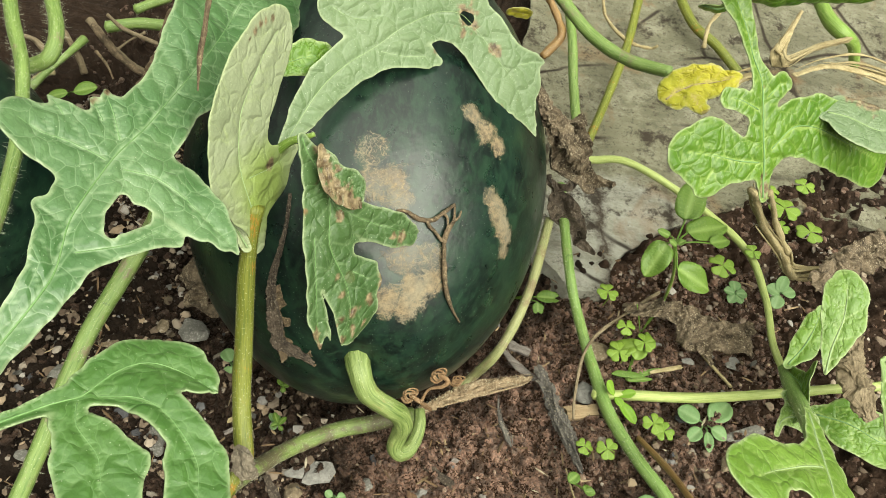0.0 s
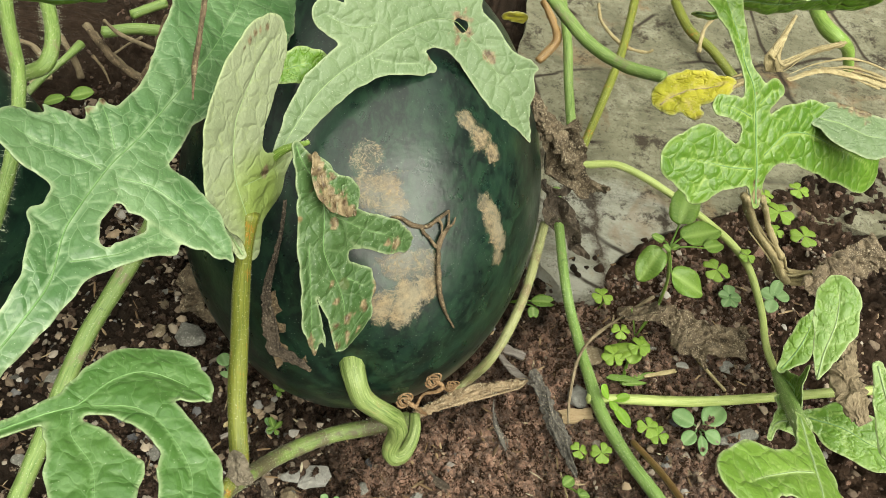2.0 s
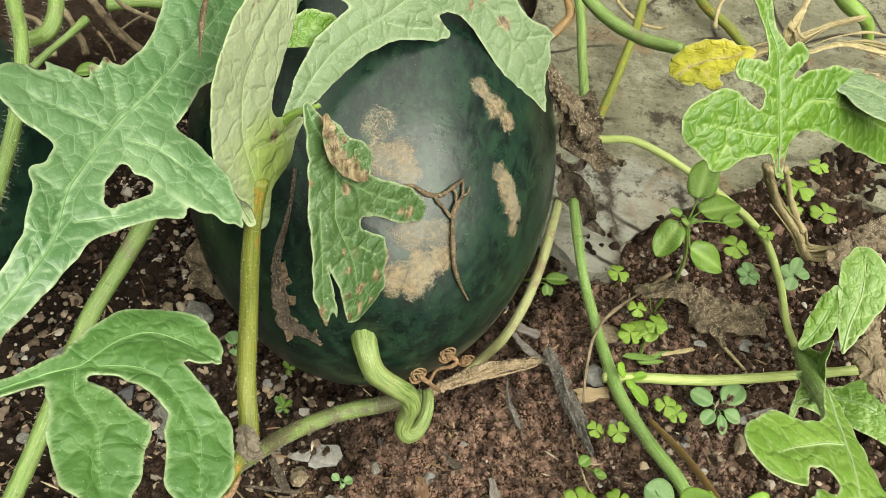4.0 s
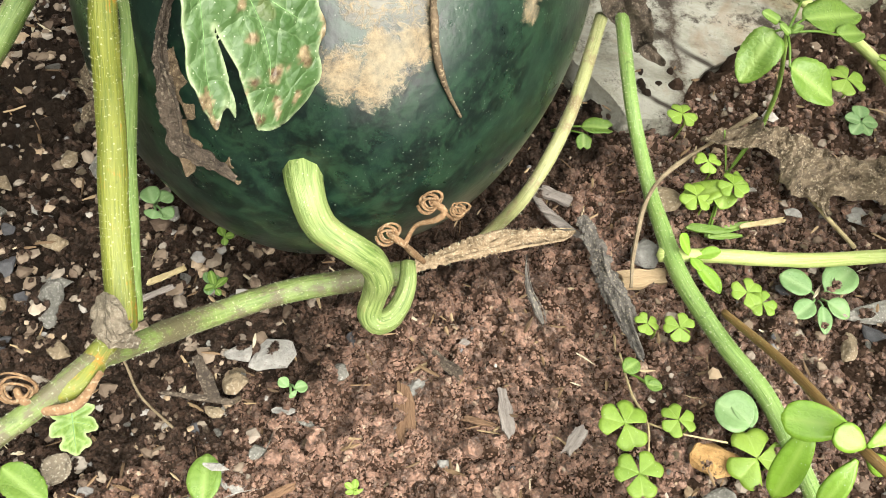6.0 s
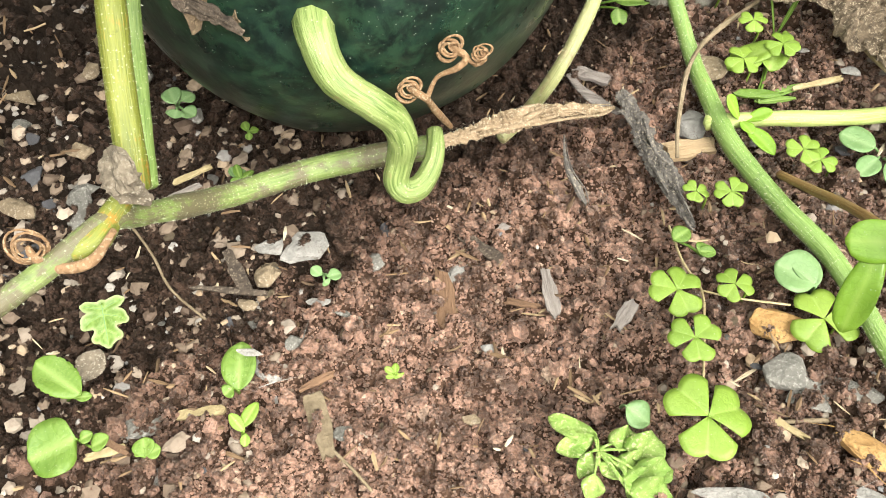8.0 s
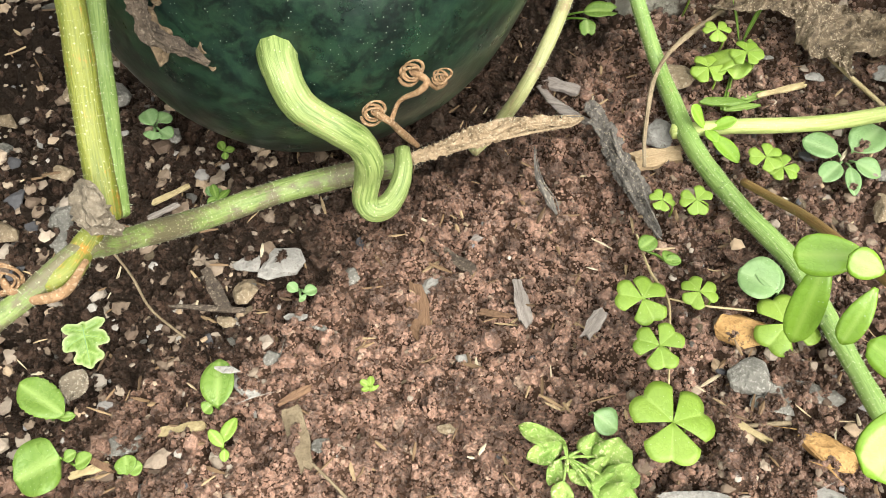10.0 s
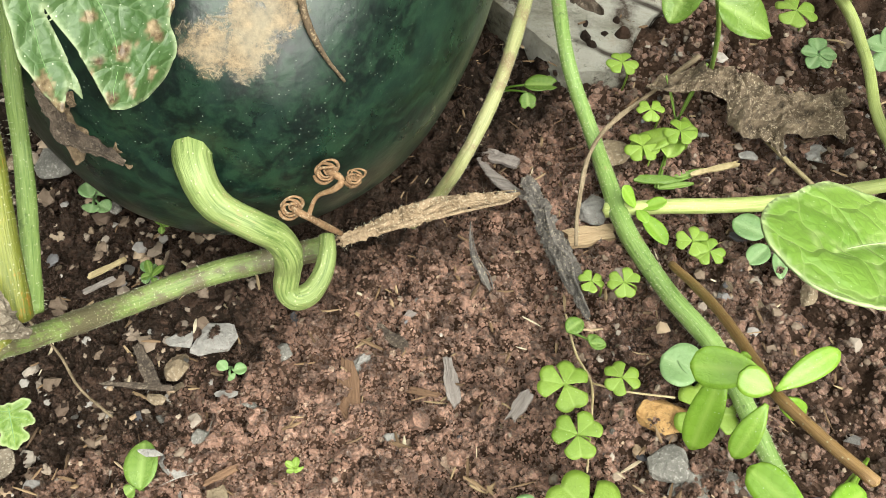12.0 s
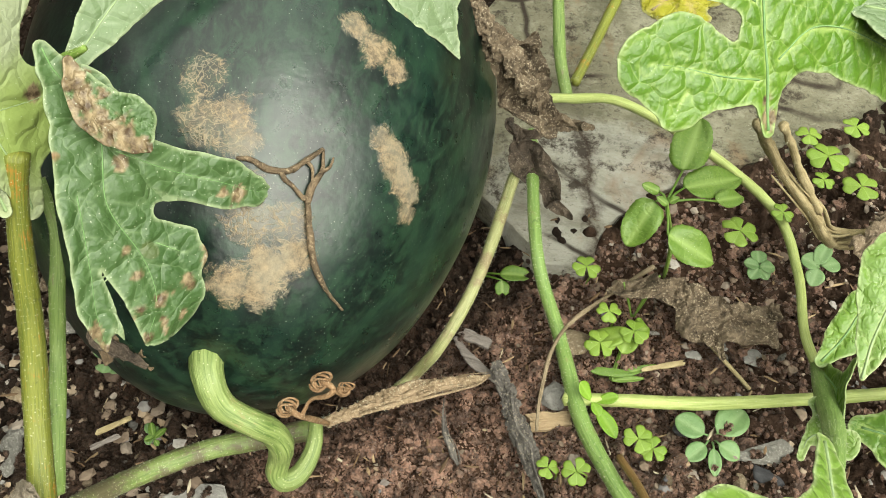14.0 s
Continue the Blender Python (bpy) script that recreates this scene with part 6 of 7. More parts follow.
stem("dry_stalk", "brown rotting stalk on dark soil", "dead stem", STRAW_DARK, [(-0.279, 0.387, 0.080, 0.0014), (-0.274, 0.390, 0.075, 0.0020), (-0.267, 0.387, 0.070, 0.0020)], hairs=0, hair_length=0.002)
stem("dry_stalk", "thin brown dead twig on dark soil", "dead stem", DRY, [(-0.259, 0.427, 0.040, 0.0010), (-0.249, 0.421, 0.035, 0.0010), (-0.242, 0.414, 0.030, 0.0006)], hairs=0, hair_length=0.002)
stem("vine", "short dull green stem behind the leaves", "vine", STEM, [(-0.218, 0.423, 0.090, 0.0032), (-0.212, 0.431, 0.090, 0.0032), (-0.203, 0.442, 0.090, 0.0032)], hairs=80, hair_length=0.002)
stem("dry_stalk", "short tan dead stalk on dark soil", "dead stem", STRAW, [(-0.291, 0.396, 0.030, 0.0020), (-0.287, 0.404, 0.030, 0.0022), (-0.282, 0.407, 0.030, 0.0022)], hairs=0, hair_length=0.002)
stem("dry_stalk", "grey dead twig across dark soil", "dead stem", STRAW_DARK, [(-0.246, 0.433, 0.040, 0.0010), (-0.238, 0.441, 0.045, 0.0006), (-0.229, 0.446, 0.050, 0.0010)], hairs=0, hair_length=0.002)
stem("dry_leaf", "grey shrivelled leaf base wrapped round the stalk joint", "dead leaf", HUSK, [(-0.0439, 0.1508, 0.1108, 0.0012), (-0.0408, 0.1479, 0.1107, 0.0036), (-0.0378, 0.1439, 0.1087, 0.0048), (-0.0358, 0.1428, 0.1048, 0.0037), (-0.033, 0.1446, 0.0991, 0.0013)], hairs=0, hair_length=0.002, flat=0.8)
stem("vine", "olive swollen joint where the leaf stalks leave the vine", "vine", STEM_OLD, [(-0.0401, 0.1485, 0.0984, 0.0025), (-0.0431, 0.1396, 0.0964, 0.0035), (-0.0439, 0.1298, 0.0972, 0.0037), (-0.0478, 0.125, 0.0981, 0.003)], hairs=300, hair_length=0.0016)
stem("dry_leaf", "brown shrivelled leaf hanging against the fruit", "dead leaf", DRY_DARK, [(-0.0508, 0.2502, 0.1646, 0.0008), (-0.0494, 0.2358, 0.1538, 0.001), (-0.0503, 0.2196, 0.138, 0.0018), (-0.0469, 0.2092, 0.1256, 0.0028), (-0.0423, 0.2026, 0.1143, 0.0029), (-0.0327, 0.2009, 0.1112, 0.0021), (-0.0248, 0.2, 0.1071, 0.0008)], hairs=0, hair_length=0.002, flat=0.5, strands=5)
stem("dry_leaf", "papery brown dead leaf below the young leaf", "dead leaf", STRAW_DARK, [(0.2639, 0.3244, 0.0663, 0.0025), (0.2564, 0.3035, 0.0671, 0.0074), (0.2591, 0.2853, 0.067, 0.0085), (0.2688, 0.2741, 0.0617, 0.0036)], hairs=0, hair_length=0.002, flat=0.5)
stem("dry_leaf", "brown dry leaf remains hanging from the withered stem", "dead leaf", DRY_GREY, [(0.2272, 0.3397, 0.0825, 0.0044), (0.2418, 0.3507, 0.0813, 0.0102), (0.2575, 0.3691, 0.0799, 0.0091), (0.2783, 0.3857, 0.078, 0.0106)], hairs=0, hair_length=0.002, flat=0.6)
dry_leaf("large grey crumpled dry leaf lying on the soil", DRY_GREY, (0.173, 0.339, 0.036), (0.9949, 0.0258, -0.0979), (0, 0.9671, 0.2545),
    [[(-37, -15.2, 2.7), (-25.7, -9.8, 4.7), (-12, -10.7, 6.6), (2, -13.2, 9.1), (15.9, -16.4, 8.3), (27.4, -11.9, 5.6), (39.3, -0.8, 1.6)], [(3.7, -15.5, 7.9), (14.6, -25.2, 6), (22.4, -27.8, 1.7)], [(20.9, -13.7, 6.6), (34.6, -15.6, 3.4), (40.8, -18.1, 1.1)]],
    [[(-4.1, -12.5, 1.1), (-1.2, -14, 0.9)]], bend=(0, 0, 0), seed=41, crumple=6.5, ruffle=2.2)
dry_leaf("crumpled dead leaf hanging beside the leaf stalk", DRY_GREY, (-0.109, 0.262, 0.06), (0.9886, 0.0762, -0.1296), (0, 0.8619, 0.507),
    [[(12.3, 10.2, 5.3), (2.7, 4.4, 8.1), (-3.3, -6, 8.6), (-6.9, -16.1, 2.8)], [(0.4, -4.4, 5.9), (9.9, -7.8, 3.1), (16.9, -10, 1.2)], [(-3.5, -13.6, 5.1), (4.6, -19.6, 3.7), (13.1, -19.4, 1.9), (15.1, -17.6, 0.9)]],
    [[(2.6, -4.5, 1.6), (6, -5.3, 1.3)]], bend=(0, 0, 0), seed=42, crumple=7.0, ruffle=2.5)
stem("dry_leaf", "rolled crumpled dry brown leaf beside the fruit", "dead leaf", DRY_GREY, [(0.0432, 0.3847, 0.1432, 0.0021), (0.0545, 0.3717, 0.1382, 0.0039), (0.0676, 0.3648, 0.1283, 0.0055), (0.0794, 0.3627, 0.1137, 0.0059), (0.0889, 0.3676, 0.0944, 0.0043), (0.1079, 0.3825, 0.0793, 0.0014)], hairs=0, hair_length=0.002, flat=0.7)
dry_leaf("papery torn flap of the dry leaf beside the fruit", DRY_GREY, (0.073, 0.367, 0.121), (0.9509, 0.2014, -0.2349), (0, 0.7593, 0.6508),
    [[(-27.2, 19.4, 1.9), (-16.3, 11, 7.6), (-4.8, 1, 9.9), (5.6, -11.1, 8.4), (19.5, -16, 5.4), (32, -18.8, 1.6)], [(-3.6, 2.9, 6), (6.8, 1.3, 2.6), (8.7, -0.5, 1.3)]],
    [], bend=(0, 0, 0), seed=43, crumple=8.0, ruffle=2.5)
dry_leaf("dark crumpled leaf strip hanging to the slab", DRY_DARK, (0.092, 0.364, 0.052), (0.9773, 0.138, -0.161), (0, 0.7593, 0.6508),
    [[(-22.7, 14.1, 3.5), (-13, 10.2, 9), (-2.1, 3.3, 8.3), (7, -8.1, 4.3), (14.6, -16.3, 1.5)], [(-19.4, 20.3, 6.8), (-12.7, 26.2, 4.2), (-4.6, 23.8, 2.1)]],
    [], bend=(0, 0, 0), seed=44, crumple=7.0, ruffle=2.2)
dry_leaf("tattered lower end of the shrivelled leaf on the fruit", DRY, (-0.044, 0.202, 0.116), (0.9174, 0.3022, -0.259), (-0, 0.6508, 0.7593),
    [[(-4.3, 33.2, 0.7), (-4.1, 23.7, 1.7), (1.1, 14.8, 2.8), (3.8, 4, 2.8), (5, -8.4, 1.4), (4.8, -10.2, 0.5)], [(3.2, 7.7, 1.9), (10, -0.2, 2.5), (17, -5.7, 1.3), (22.2, -10.2, 0.3)]],
    [[(1.2, 9.9, 0.7), (3, 6.4, 0.7)]], bend=(0, 0, 0), seed=45, crumple=3.6, ruffle=1.2)
twig = thing("dry_twig", "dry brown forked tendril lying on the fruit", "twig")
part("strand", tube_mesh("strand", [(-0.0024, 0.2536, 0.1667, 0.0005), (0.002, 0.2549, 0.1659, 0.0007), (0.0062, 0.2545, 0.1640, 0.0009), (0.0114, 0.2557, 0.1621, 0.0009), (0.0143, 0.2577, 0.1616, 0.0009)], 8, lump=0.45, step=0.0012, seed=3, rough=0.3), DRY, twig)
part("strand", tube_mesh("strand", [(0.0143, 0.2577, 0.1616, 0.0009), (0.0163, 0.2605, 0.1619, 0.0008), (0.0177, 0.2625, 0.1621, 0.0008), (0.0216, 0.2686, 0.1624, 0.0006)], 8, lump=0.45, step=0.0012, seed=4, rough=0.3), DRY, twig)
part("strand", tube_mesh("strand", [(0.0216, 0.2686, 0.1624, 0.0006), (0.0224, 0.2653, 0.1604, 0.0007), (0.0228, 0.2620, 0.1583, 0.0007), (0.0211, 0.2561, 0.1563, 0.0008), (0.0212, 0.2516, 0.1535, 0.001)], 8, lump=0.45, step=0.0012, seed=5, rough=0.3), DRY, twig)
part("strand", tube_mesh("strand", [(0.0114, 0.2557, 0.1621, 0.0008), (0.0132, 0.2543, 0.1602, 0.0007), (0.0156, 0.2538, 0.1585, 0.0007), (0.0201, 0.2521, 0.1546, 0.0008)], 8, lump=0.45, step=0.0012, seed=6, rough=0.3), DRY, twig)
part("strand", tube_mesh("strand", [(0.0198, 0.2531, 0.1554, 0.0011), (0.0212, 0.2516, 0.1535, 0.0012), (0.0235, 0.2454, 0.1472, 0.001), (0.0264, 0.2390, 0.1388, 0.0009), (0.0310, 0.2352, 0.1294, 0.0008), (0.0365, 0.2344, 0.1189, 0.0005)], 8, lump=0.45, step=0.0012, seed=7, rough=0.3), DRY, twig)
part("strand", tube_mesh("strand", [(0.0177, 0.2625, 0.1621, 0.0006), (0.0202, 0.2611, 0.1598, 0.0005), (0.0211, 0.2561, 0.1563, 0.0006)], 8, lump=0.45, step=0.0012, seed=8, rough=0.3), DRY, twig)
part("strand", tube_mesh("strand", [(0.0228, 0.2620, 0.1583, 0.0006), (0.0248, 0.2649, 0.1584, 0.0005), (0.0251, 0.2680, 0.1598, 0.0003)], 8, lump=0.45, step=0.0012, seed=9, rough=0.3), DRY, twig)
fruit_stalk(FRUIT, [(-0.0175, 0.2324, 0.1018, 0.001), (-0.0168, 0.2313, 0.1032, 0.0034), (-0.0157, 0.2293, 0.1049, 0.0055), (-0.0135, 0.2256, 0.1060, 0.0063), (-0.0088, 0.2146, 0.1063, 0.0062), (-0.0036, 0.2030, 0.1051, 0.0056), (0.0026, 0.1972, 0.0972, 0.0052), (0.0128, 0.1968, 0.0890, 0.0049), (0.0186, 0.1980, 0.0816, 0.0047), (0.0216, 0.1968, 0.0736, 0.0046), (0.0206, 0.1948, 0.0650, 0.0044), (0.0196, 0.1914, 0.0588, 0.0043), (0.0222, 0.1895, 0.0550, 0.0042), (0.0263, 0.1928, 0.0533, 0.004), (0.0287, 0.2000, 0.0538, 0.0036), (0.0290, 0.2075, 0.0560, 0.0032), (0.0270, 0.2145, 0.0570, 0.0028)])
tendril("dry coiled tendril by the fruit stalk", [(0.0327, 0.2145, 0.0606, 0.0012), (0.0292, 0.2093, 0.0746, 0.0011), (0.0276, 0.2057, 0.084, 0.0011), (0.0246, 0.2058, 0.086, 0.0013), (0.0215, 0.2077, 0.0851, 0.0011)])
tendril("dry coiled tendril against the fruit", [(0.0276, 0.2057, 0.084, 0.0011), (0.0297, 0.211, 0.0886, 0.0007), (0.036, 0.2123, 0.0931, 0.0009), (0.0381, 0.2145, 0.0959, 0.0011), (0.0331, 0.2155, 0.0979, 0.0011)])
tendril("withered tangled end of a dry tendril by the fruit", [(0.0381, 0.2145, 0.0959, 0.0009), (0.0412, 0.2135, 0.0942, 0.0008), (0.0436, 0.2146, 0.0962, 0.0010), (0.0428, 0.2152, 0.0985, 0.0008)], across=0.0027)
tendril("dry coiled tendril at the vine joint", [(-0.0389, 0.1338, 0.0991, 0.0011), (-0.0408, 0.124, 0.0989, 0.0014), (-0.0478, 0.1201, 0.099, 0.0013), (-0.0537, 0.1202, 0.1019, 0.0012), (-0.0557, 0.1222, 0.1039, 0.0009)], across=0.0060)
clover((0.1187, 0.19, 0.0233), 0.0189, -25, (0.1239, 0.1931, 0.0068), "bright green three-part clover leaf on a thin stalk")
clover((0.1258, 0.1718, 0.0264), 0.0168, 75, (0.1308, 0.1747, 0.0072), "bright green three-part clover leaf on a thin stalk")
clover((0.1334, 0.1475, 0.0212), 0.0279, 60, (0.1387, 0.1479, 0.0074), "bright green three-part clover leaf on a thin stalk")
clover((0.1387, 0.1982, 0.0206), 0.0133, 40, (0.1441, 0.1986, 0.0086), "bright green three-part clover leaf on a thin stalk")
clover((0.1577, 0.2559, 0.0289), 0.0127, 100, (0.1667, 0.2646, 0.0085), "bright green three-part clover leaf on a thin stalk")
clover((0.1647, 0.2539, 0.0267), 0.0117, 10, (0.1727, 0.2607, 0.0082), "bright green three-part clover leaf on a thin stalk")
clover((0.1226, 0.2371, 0.017), 0.0100, 50, (0.1271, 0.2365, 0.0069), "bright green three-part clover leaf on a thin stalk")
clover((0.1349, 0.2376, 0.0201), 0.0124, 80, (0.1403, 0.2389, 0.0081), "bright green three-part clover leaf on a thin stalk")
clover((0.1201, 0.332, 0.0382), 0.0130, 15, (0.1228, 0.339, 0.0125), "bright green three-part clover leaf on a thin stalk")
clover((0.1884, 0.3679, 0.046), 0.0177, 40, (0.1961, 0.3799, 0.0181), "bright green three-part clover leaf on a thin stalk")
clover((0.135, 0.3134, 0.0332), 0.0111, 70, (0.139, 0.3177, 0.0121), "bright green three-part clover leaf on a thin stalk")
clover((0.2304, 0.4315, 0.0437), 0.0204, 0, (0.2412, 0.4467, 0.0154), "bright green three-part clover leaf on a thin stalk")
clover((0.2434, 0.4539, 0.0468), 0.0143, 30, (0.2571, 0.4771, 0.0134), "bright green three-part clover leaf on a thin stalk")
clover((0.2202, 0.444, 0.044), 0.0133, 60, (0.2311, 0.4613, 0.0156), "bright green three-part clover leaf on a thin stalk")
clover((0.1344, 0.3013, 0.0234), 0.0144, 20, (0.1387, 0.3002, 0.0096), "bright green three-part clover leaf on a thin stalk")
clover((0.2476, 0.4163, 0.043), 0.0177, 90, (0.2594, 0.4304, 0.0147), "bright green three-part clover leaf on a thin stalk")
clover((0.2299, 0.4183, 0.0396), 0.0113, 10, (0.2398, 0.4287, 0.016), "bright green three-part clover leaf on a thin stalk")
clover((0.1489, 0.3101, 0.0262), 0.0133, 0, (0.1531, 0.3099, 0.0116), "bright green three-part clover leaf on a thin stalk")
clover((0.209, 0.3873, 0.0435), 0.0109, 20, (0.2179, 0.3975, 0.0182), "bright green three-part clover leaf on a thin stalk")
weed("weed", "young weed with rounded triangular green leaves on thin stalks", WEED, (0.1599, 0.3475, 0.017), [(0.1510, 0.3620, 0.0860, 0.1550, 0.3910, 0.0930, 0.0185), (0.1530, 0.3530, 0.0850, 0.1790, 0.3720, 0.0800, 0.0154), (0.1410, 0.3400, 0.0870, 0.1330, 0.3230, 0.0740, 0.0163), (0.1490, 0.3270, 0.0830, 0.1740, 0.3270, 0.0720, 0.0163), (0.1420, 0.3450, 0.0880, 0.1340, 0.3440, 0.0920, 0.00528), (0.1680, 0.3520, 0.0820, 0.1810, 0.3620, 0.0790, 0.00924), (0.1460, 0.3380, 0.0890, 0.1410, 0.3380, 0.0930, 0.00352), (0.1470, 0.3400, 0.0890, 0.1500, 0.3410, 0.0920, 0.00352)], wave=0.7, teeth=0.07, hub=(0.146, 0.342, 0.086), point=0.58, tip=0.72, face=(-0.1, -0.35, 0.93))
weed("seedling", "small grey-green rosette seedling on the soil", SEEDLING, (0.193, 0.2743, 0.0071), [(0.1876, 0.271, 0.0182, 0.1745, 0.2757, 0.0189, 0.0126), (0.1937, 0.2732, 0.0179, 0.2051, 0.2878, 0.018, 0.0142), (0.1886, 0.266, 0.0182, 0.1814, 0.2568, 0.0186, 0.0085), (0.1926, 0.2652, 0.018, 0.1945, 0.2532, 0.0179, 0.006), (0.1947, 0.2682, 0.0178, 0.2047, 0.2645, 0.0173, 0.0095)])
weed("seedling", "small green seedling beside the vine", WEED, (0.0664, 0.3332, 0.0046), [(0.0792, 0.3303, 0.0161, 0.0925, 0.3328, 0.0183, 0.0092), (0.0811, 0.3281, 0.0142, 0.083, 0.3217, 0.0115, 0.0075)], heart=0.2)
weed("seedling", "fleshy purslane sprig growing beside the vine", PURSLANE, (0.1345, 0.2767, 0.0082), [(0.136, 0.2726, 0.019, 0.1285, 0.2753, 0.0293, 0.0068), (0.137, 0.2726, 0.019, 0.1465, 0.2754, 0.0249, 0.0057), (0.137, 0.2716, 0.019, 0.1484, 0.2573, 0.0248, 0.0073), (0.136, 0.2726, 0.019, 0.1402, 0.2659, 0.0225, 0.0052)], tip=1.6)
weed("seedling", "small round-leaved seedling in the soil", WEED, (-0.0504, 0.2031, 0.015), [(-0.0478, 0.2020, 0.0222, -0.0517, 0.2076, 0.0223, 0.003472), (-0.0473, 0.2014, 0.0216, -0.0448, 0.2075, 0.0216, 0.003162), (-0.0478, 0.2014, 0.0222, -0.0509, 0.1996, 0.0222, 0.003162), (-0.0466, 0.2008, 0.0216, -0.0441, 0.1989, 0.0216, 0.002542)])
weed("seedling", "low seedling with small round leaves", SEEDLING, (0.2061, 0.3708, 0.0168), [(0.2036, 0.3655, 0.027, 0.2027, 0.3728, 0.0278, 0.0083), (0.2046, 0.3634, 0.027, 0.2118, 0.3657, 0.0265, 0.0077), (0.2036, 0.3634, 0.027, 0.1965, 0.3642, 0.0274, 0.0072), (0.2036, 0.3624, 0.0271, 0.2004, 0.356, 0.0265, 0.0072), (0.2046, 0.3624, 0.027, 0.2096, 0.3583, 0.0259, 0.0072)])
weed("seedling", "leafy seedling under the vine", SEEDLING, (0.2369, 0.3802, 0.0156), [(0.2325, 0.3709, 0.0278, 0.2243, 0.3748, 0.0283, 0.0109), (0.2345, 0.372, 0.0277, 0.2428, 0.3765, 0.028, 0.0099), (0.2324, 0.3698, 0.0279, 0.2301, 0.3602, 0.0264, 0.0093), (0.2314, 0.3719, 0.0279, 0.2369, 0.3858, 0.029, 0.0082)])
weed("seedling", "lobed pale green weed leaf low on the soil", CLOVER, (0.1482, 0.316, 0.0126), [(0.1468, 0.3089, 0.0255, 0.129, 0.3026, 0.0164, 0.0117), (0.1476, 0.3107, 0.0218, 0.1455, 0.3004, 0.0211, 0.0108), (0.1487, 0.3128, 0.0226, 0.1559, 0.3161, 0.0231, 0.0108)], wave=0.8)
weed("grass", "thin bright green grass blades between the weeds", WEED, (0.1483, 0.3253, 0.0134), [(0.1485, 0.3236, 0.017, 0.1532, 0.3304, 0.0458, 0.0019), (0.1474, 0.3235, 0.0171, 0.1395, 0.3264, 0.0401, 0.0017), (0.1429, 0.2894, 0.0122, 0.1625, 0.3015, 0.0175, 0.0038), (0.1439, 0.2885, 0.0131, 0.1583, 0.2931, 0.0151, 0.0032)])
weed("seedling", "flat toothed weed leaf on the soil", WEED, (-0.0778, 0.1074, 0.0139), [(-0.0685, 0.1076, 0.025, -0.0885, 0.1146, 0.0271, 0.013), (-0.0705, 0.1066, 0.0231, -0.0656, 0.1085, 0.0231, 0.0037)], wave=0.5, teeth=0.12)
weed("seedling", "broad round weed leaf low on the soil", WEED, (-0.067, 0.095, 0.01), [(-0.0650, 0.0940, 0.0220, -0.0770, 0.0840, 0.0240, 0.0207), (-0.0640, 0.0940, 0.0210, -0.0610, 0.0970, 0.0220, 0.0045), (-0.0600, 0.0930, 0.0200, -0.0550, 0.0970, 0.0220, 0.00585)], wave=0.4, point=0.52, tip=0.85)
weed("seedling", "oval seedling leaf under a white chip", WEED, (-0.0225, 0.1241, 0.0101), [(-0.0202, 0.1225, 0.0183, -0.0253, 0.1389, 0.0214, 0.0119), (-0.0221, 0.1225, 0.0192, -0.0241, 0.1196, 0.0192, 0.0057)])
weed("seedling", "pale green narrow seedling on the soil", CLOVER, (-0.0154, 0.1087, 0.0078), [(-0.0151, 0.111, 0.017, -0.0132, 0.1205, 0.0172, 0.0049), (-0.0141, 0.11, 0.017, -0.0201, 0.1139, 0.019, 0.0041), (-0.0131, 0.109, 0.017, -0.0121, 0.1052, 0.0169, 0.0034)])
weed("seedling", "small lobed seedling leaf on the soil", WEED, (-0.0438, 0.0947, 0.0124), [(-0.0416, 0.094, 0.0198, -0.0447, 0.0997, 0.0199, 0.0073), (-0.0416, 0.0949, 0.0198, -0.0377, 0.0978, 0.0198, 0.0055), (-0.0426, 0.094, 0.0198, -0.0446, 0.0959, 0.0198, 0.004)])
leaf("deeply cut green weed leaf under the vine", WEED, (-0.073, 0.138, 0.03), (-0.8944, -0.4472, 0.0), (0.4286, -0.8571, -0.2857),
    [[(0.0, 0.0, 1.3), (0.0, 7.0, 4.1), (0.0, 11.4, 3.3), (0.0, 14.0, 1.2)], [(0.0, 3.5, 2.8), (4.9, 5.3, 2.8), (6.8, 6.6, 1.3)], [(0.0, 3.5, 2.8), (-4.9, 5.3, 2.8), (-6.8, 6.6, 1.3)], [(0.0, 1.8, 2.0), (5.2, 0.0, 1.9), (6.8, -0.4, 0.9)], [(0.0, 1.8, 2.0), (-5.2, 0.0, 1.9), (-6.8, -0.4, 0.9)], [(0.0, 8.8, 2.6), (3.6, 11.4, 1.7)], [(0.0, 8.8, 2.6), (-3.6, 11.4, 1.7)]],
    [], bend=(-6, 0, -6), seed=31, cell=0.5, ruffle=0.5, pucker=0.3, blend=0.6, teeth=0.2, vein_width=0.3, spacing=4.0)
stem("leaf_stalk", "thin green stalk of the cut weed leaf", "stem", WEED, [(-0.0870, 0.1450, 0.006, 0.0006), (-0.0790, 0.1410, 0.0200, 0.0006), (-0.0730, 0.1380, 0.0300, 0.0005)])
weed("seedling", "tiny four-leaved sprout in bare soil", CLOVER, (0.0267, 0.1458, -0.0005), [(0.027, 0.1442, 0.0068, 0.024, 0.1452, 0.0078, 0.0026), (0.028, 0.1442, 0.0067, 0.027, 0.148, 0.0068, 0.0028), (0.029, 0.1442, 0.0067, 0.03, 0.1432, 0.0067, 0.0041), (0.028, 0.1432, 0.0067, 0.025, 0.1422, 0.0068, 0.002)])
weed("seedling", "round-leaved weed beside the vine", SEEDLING, (0.1672, 0.2061, 0.0085), [(0.1659, 0.2039, 0.0211, 0.1519, 0.2095, 0.0219, 0.018), (0.1659, 0.2029, 0.0211, 0.1589, 0.2174, 0.0198, 0.01)])
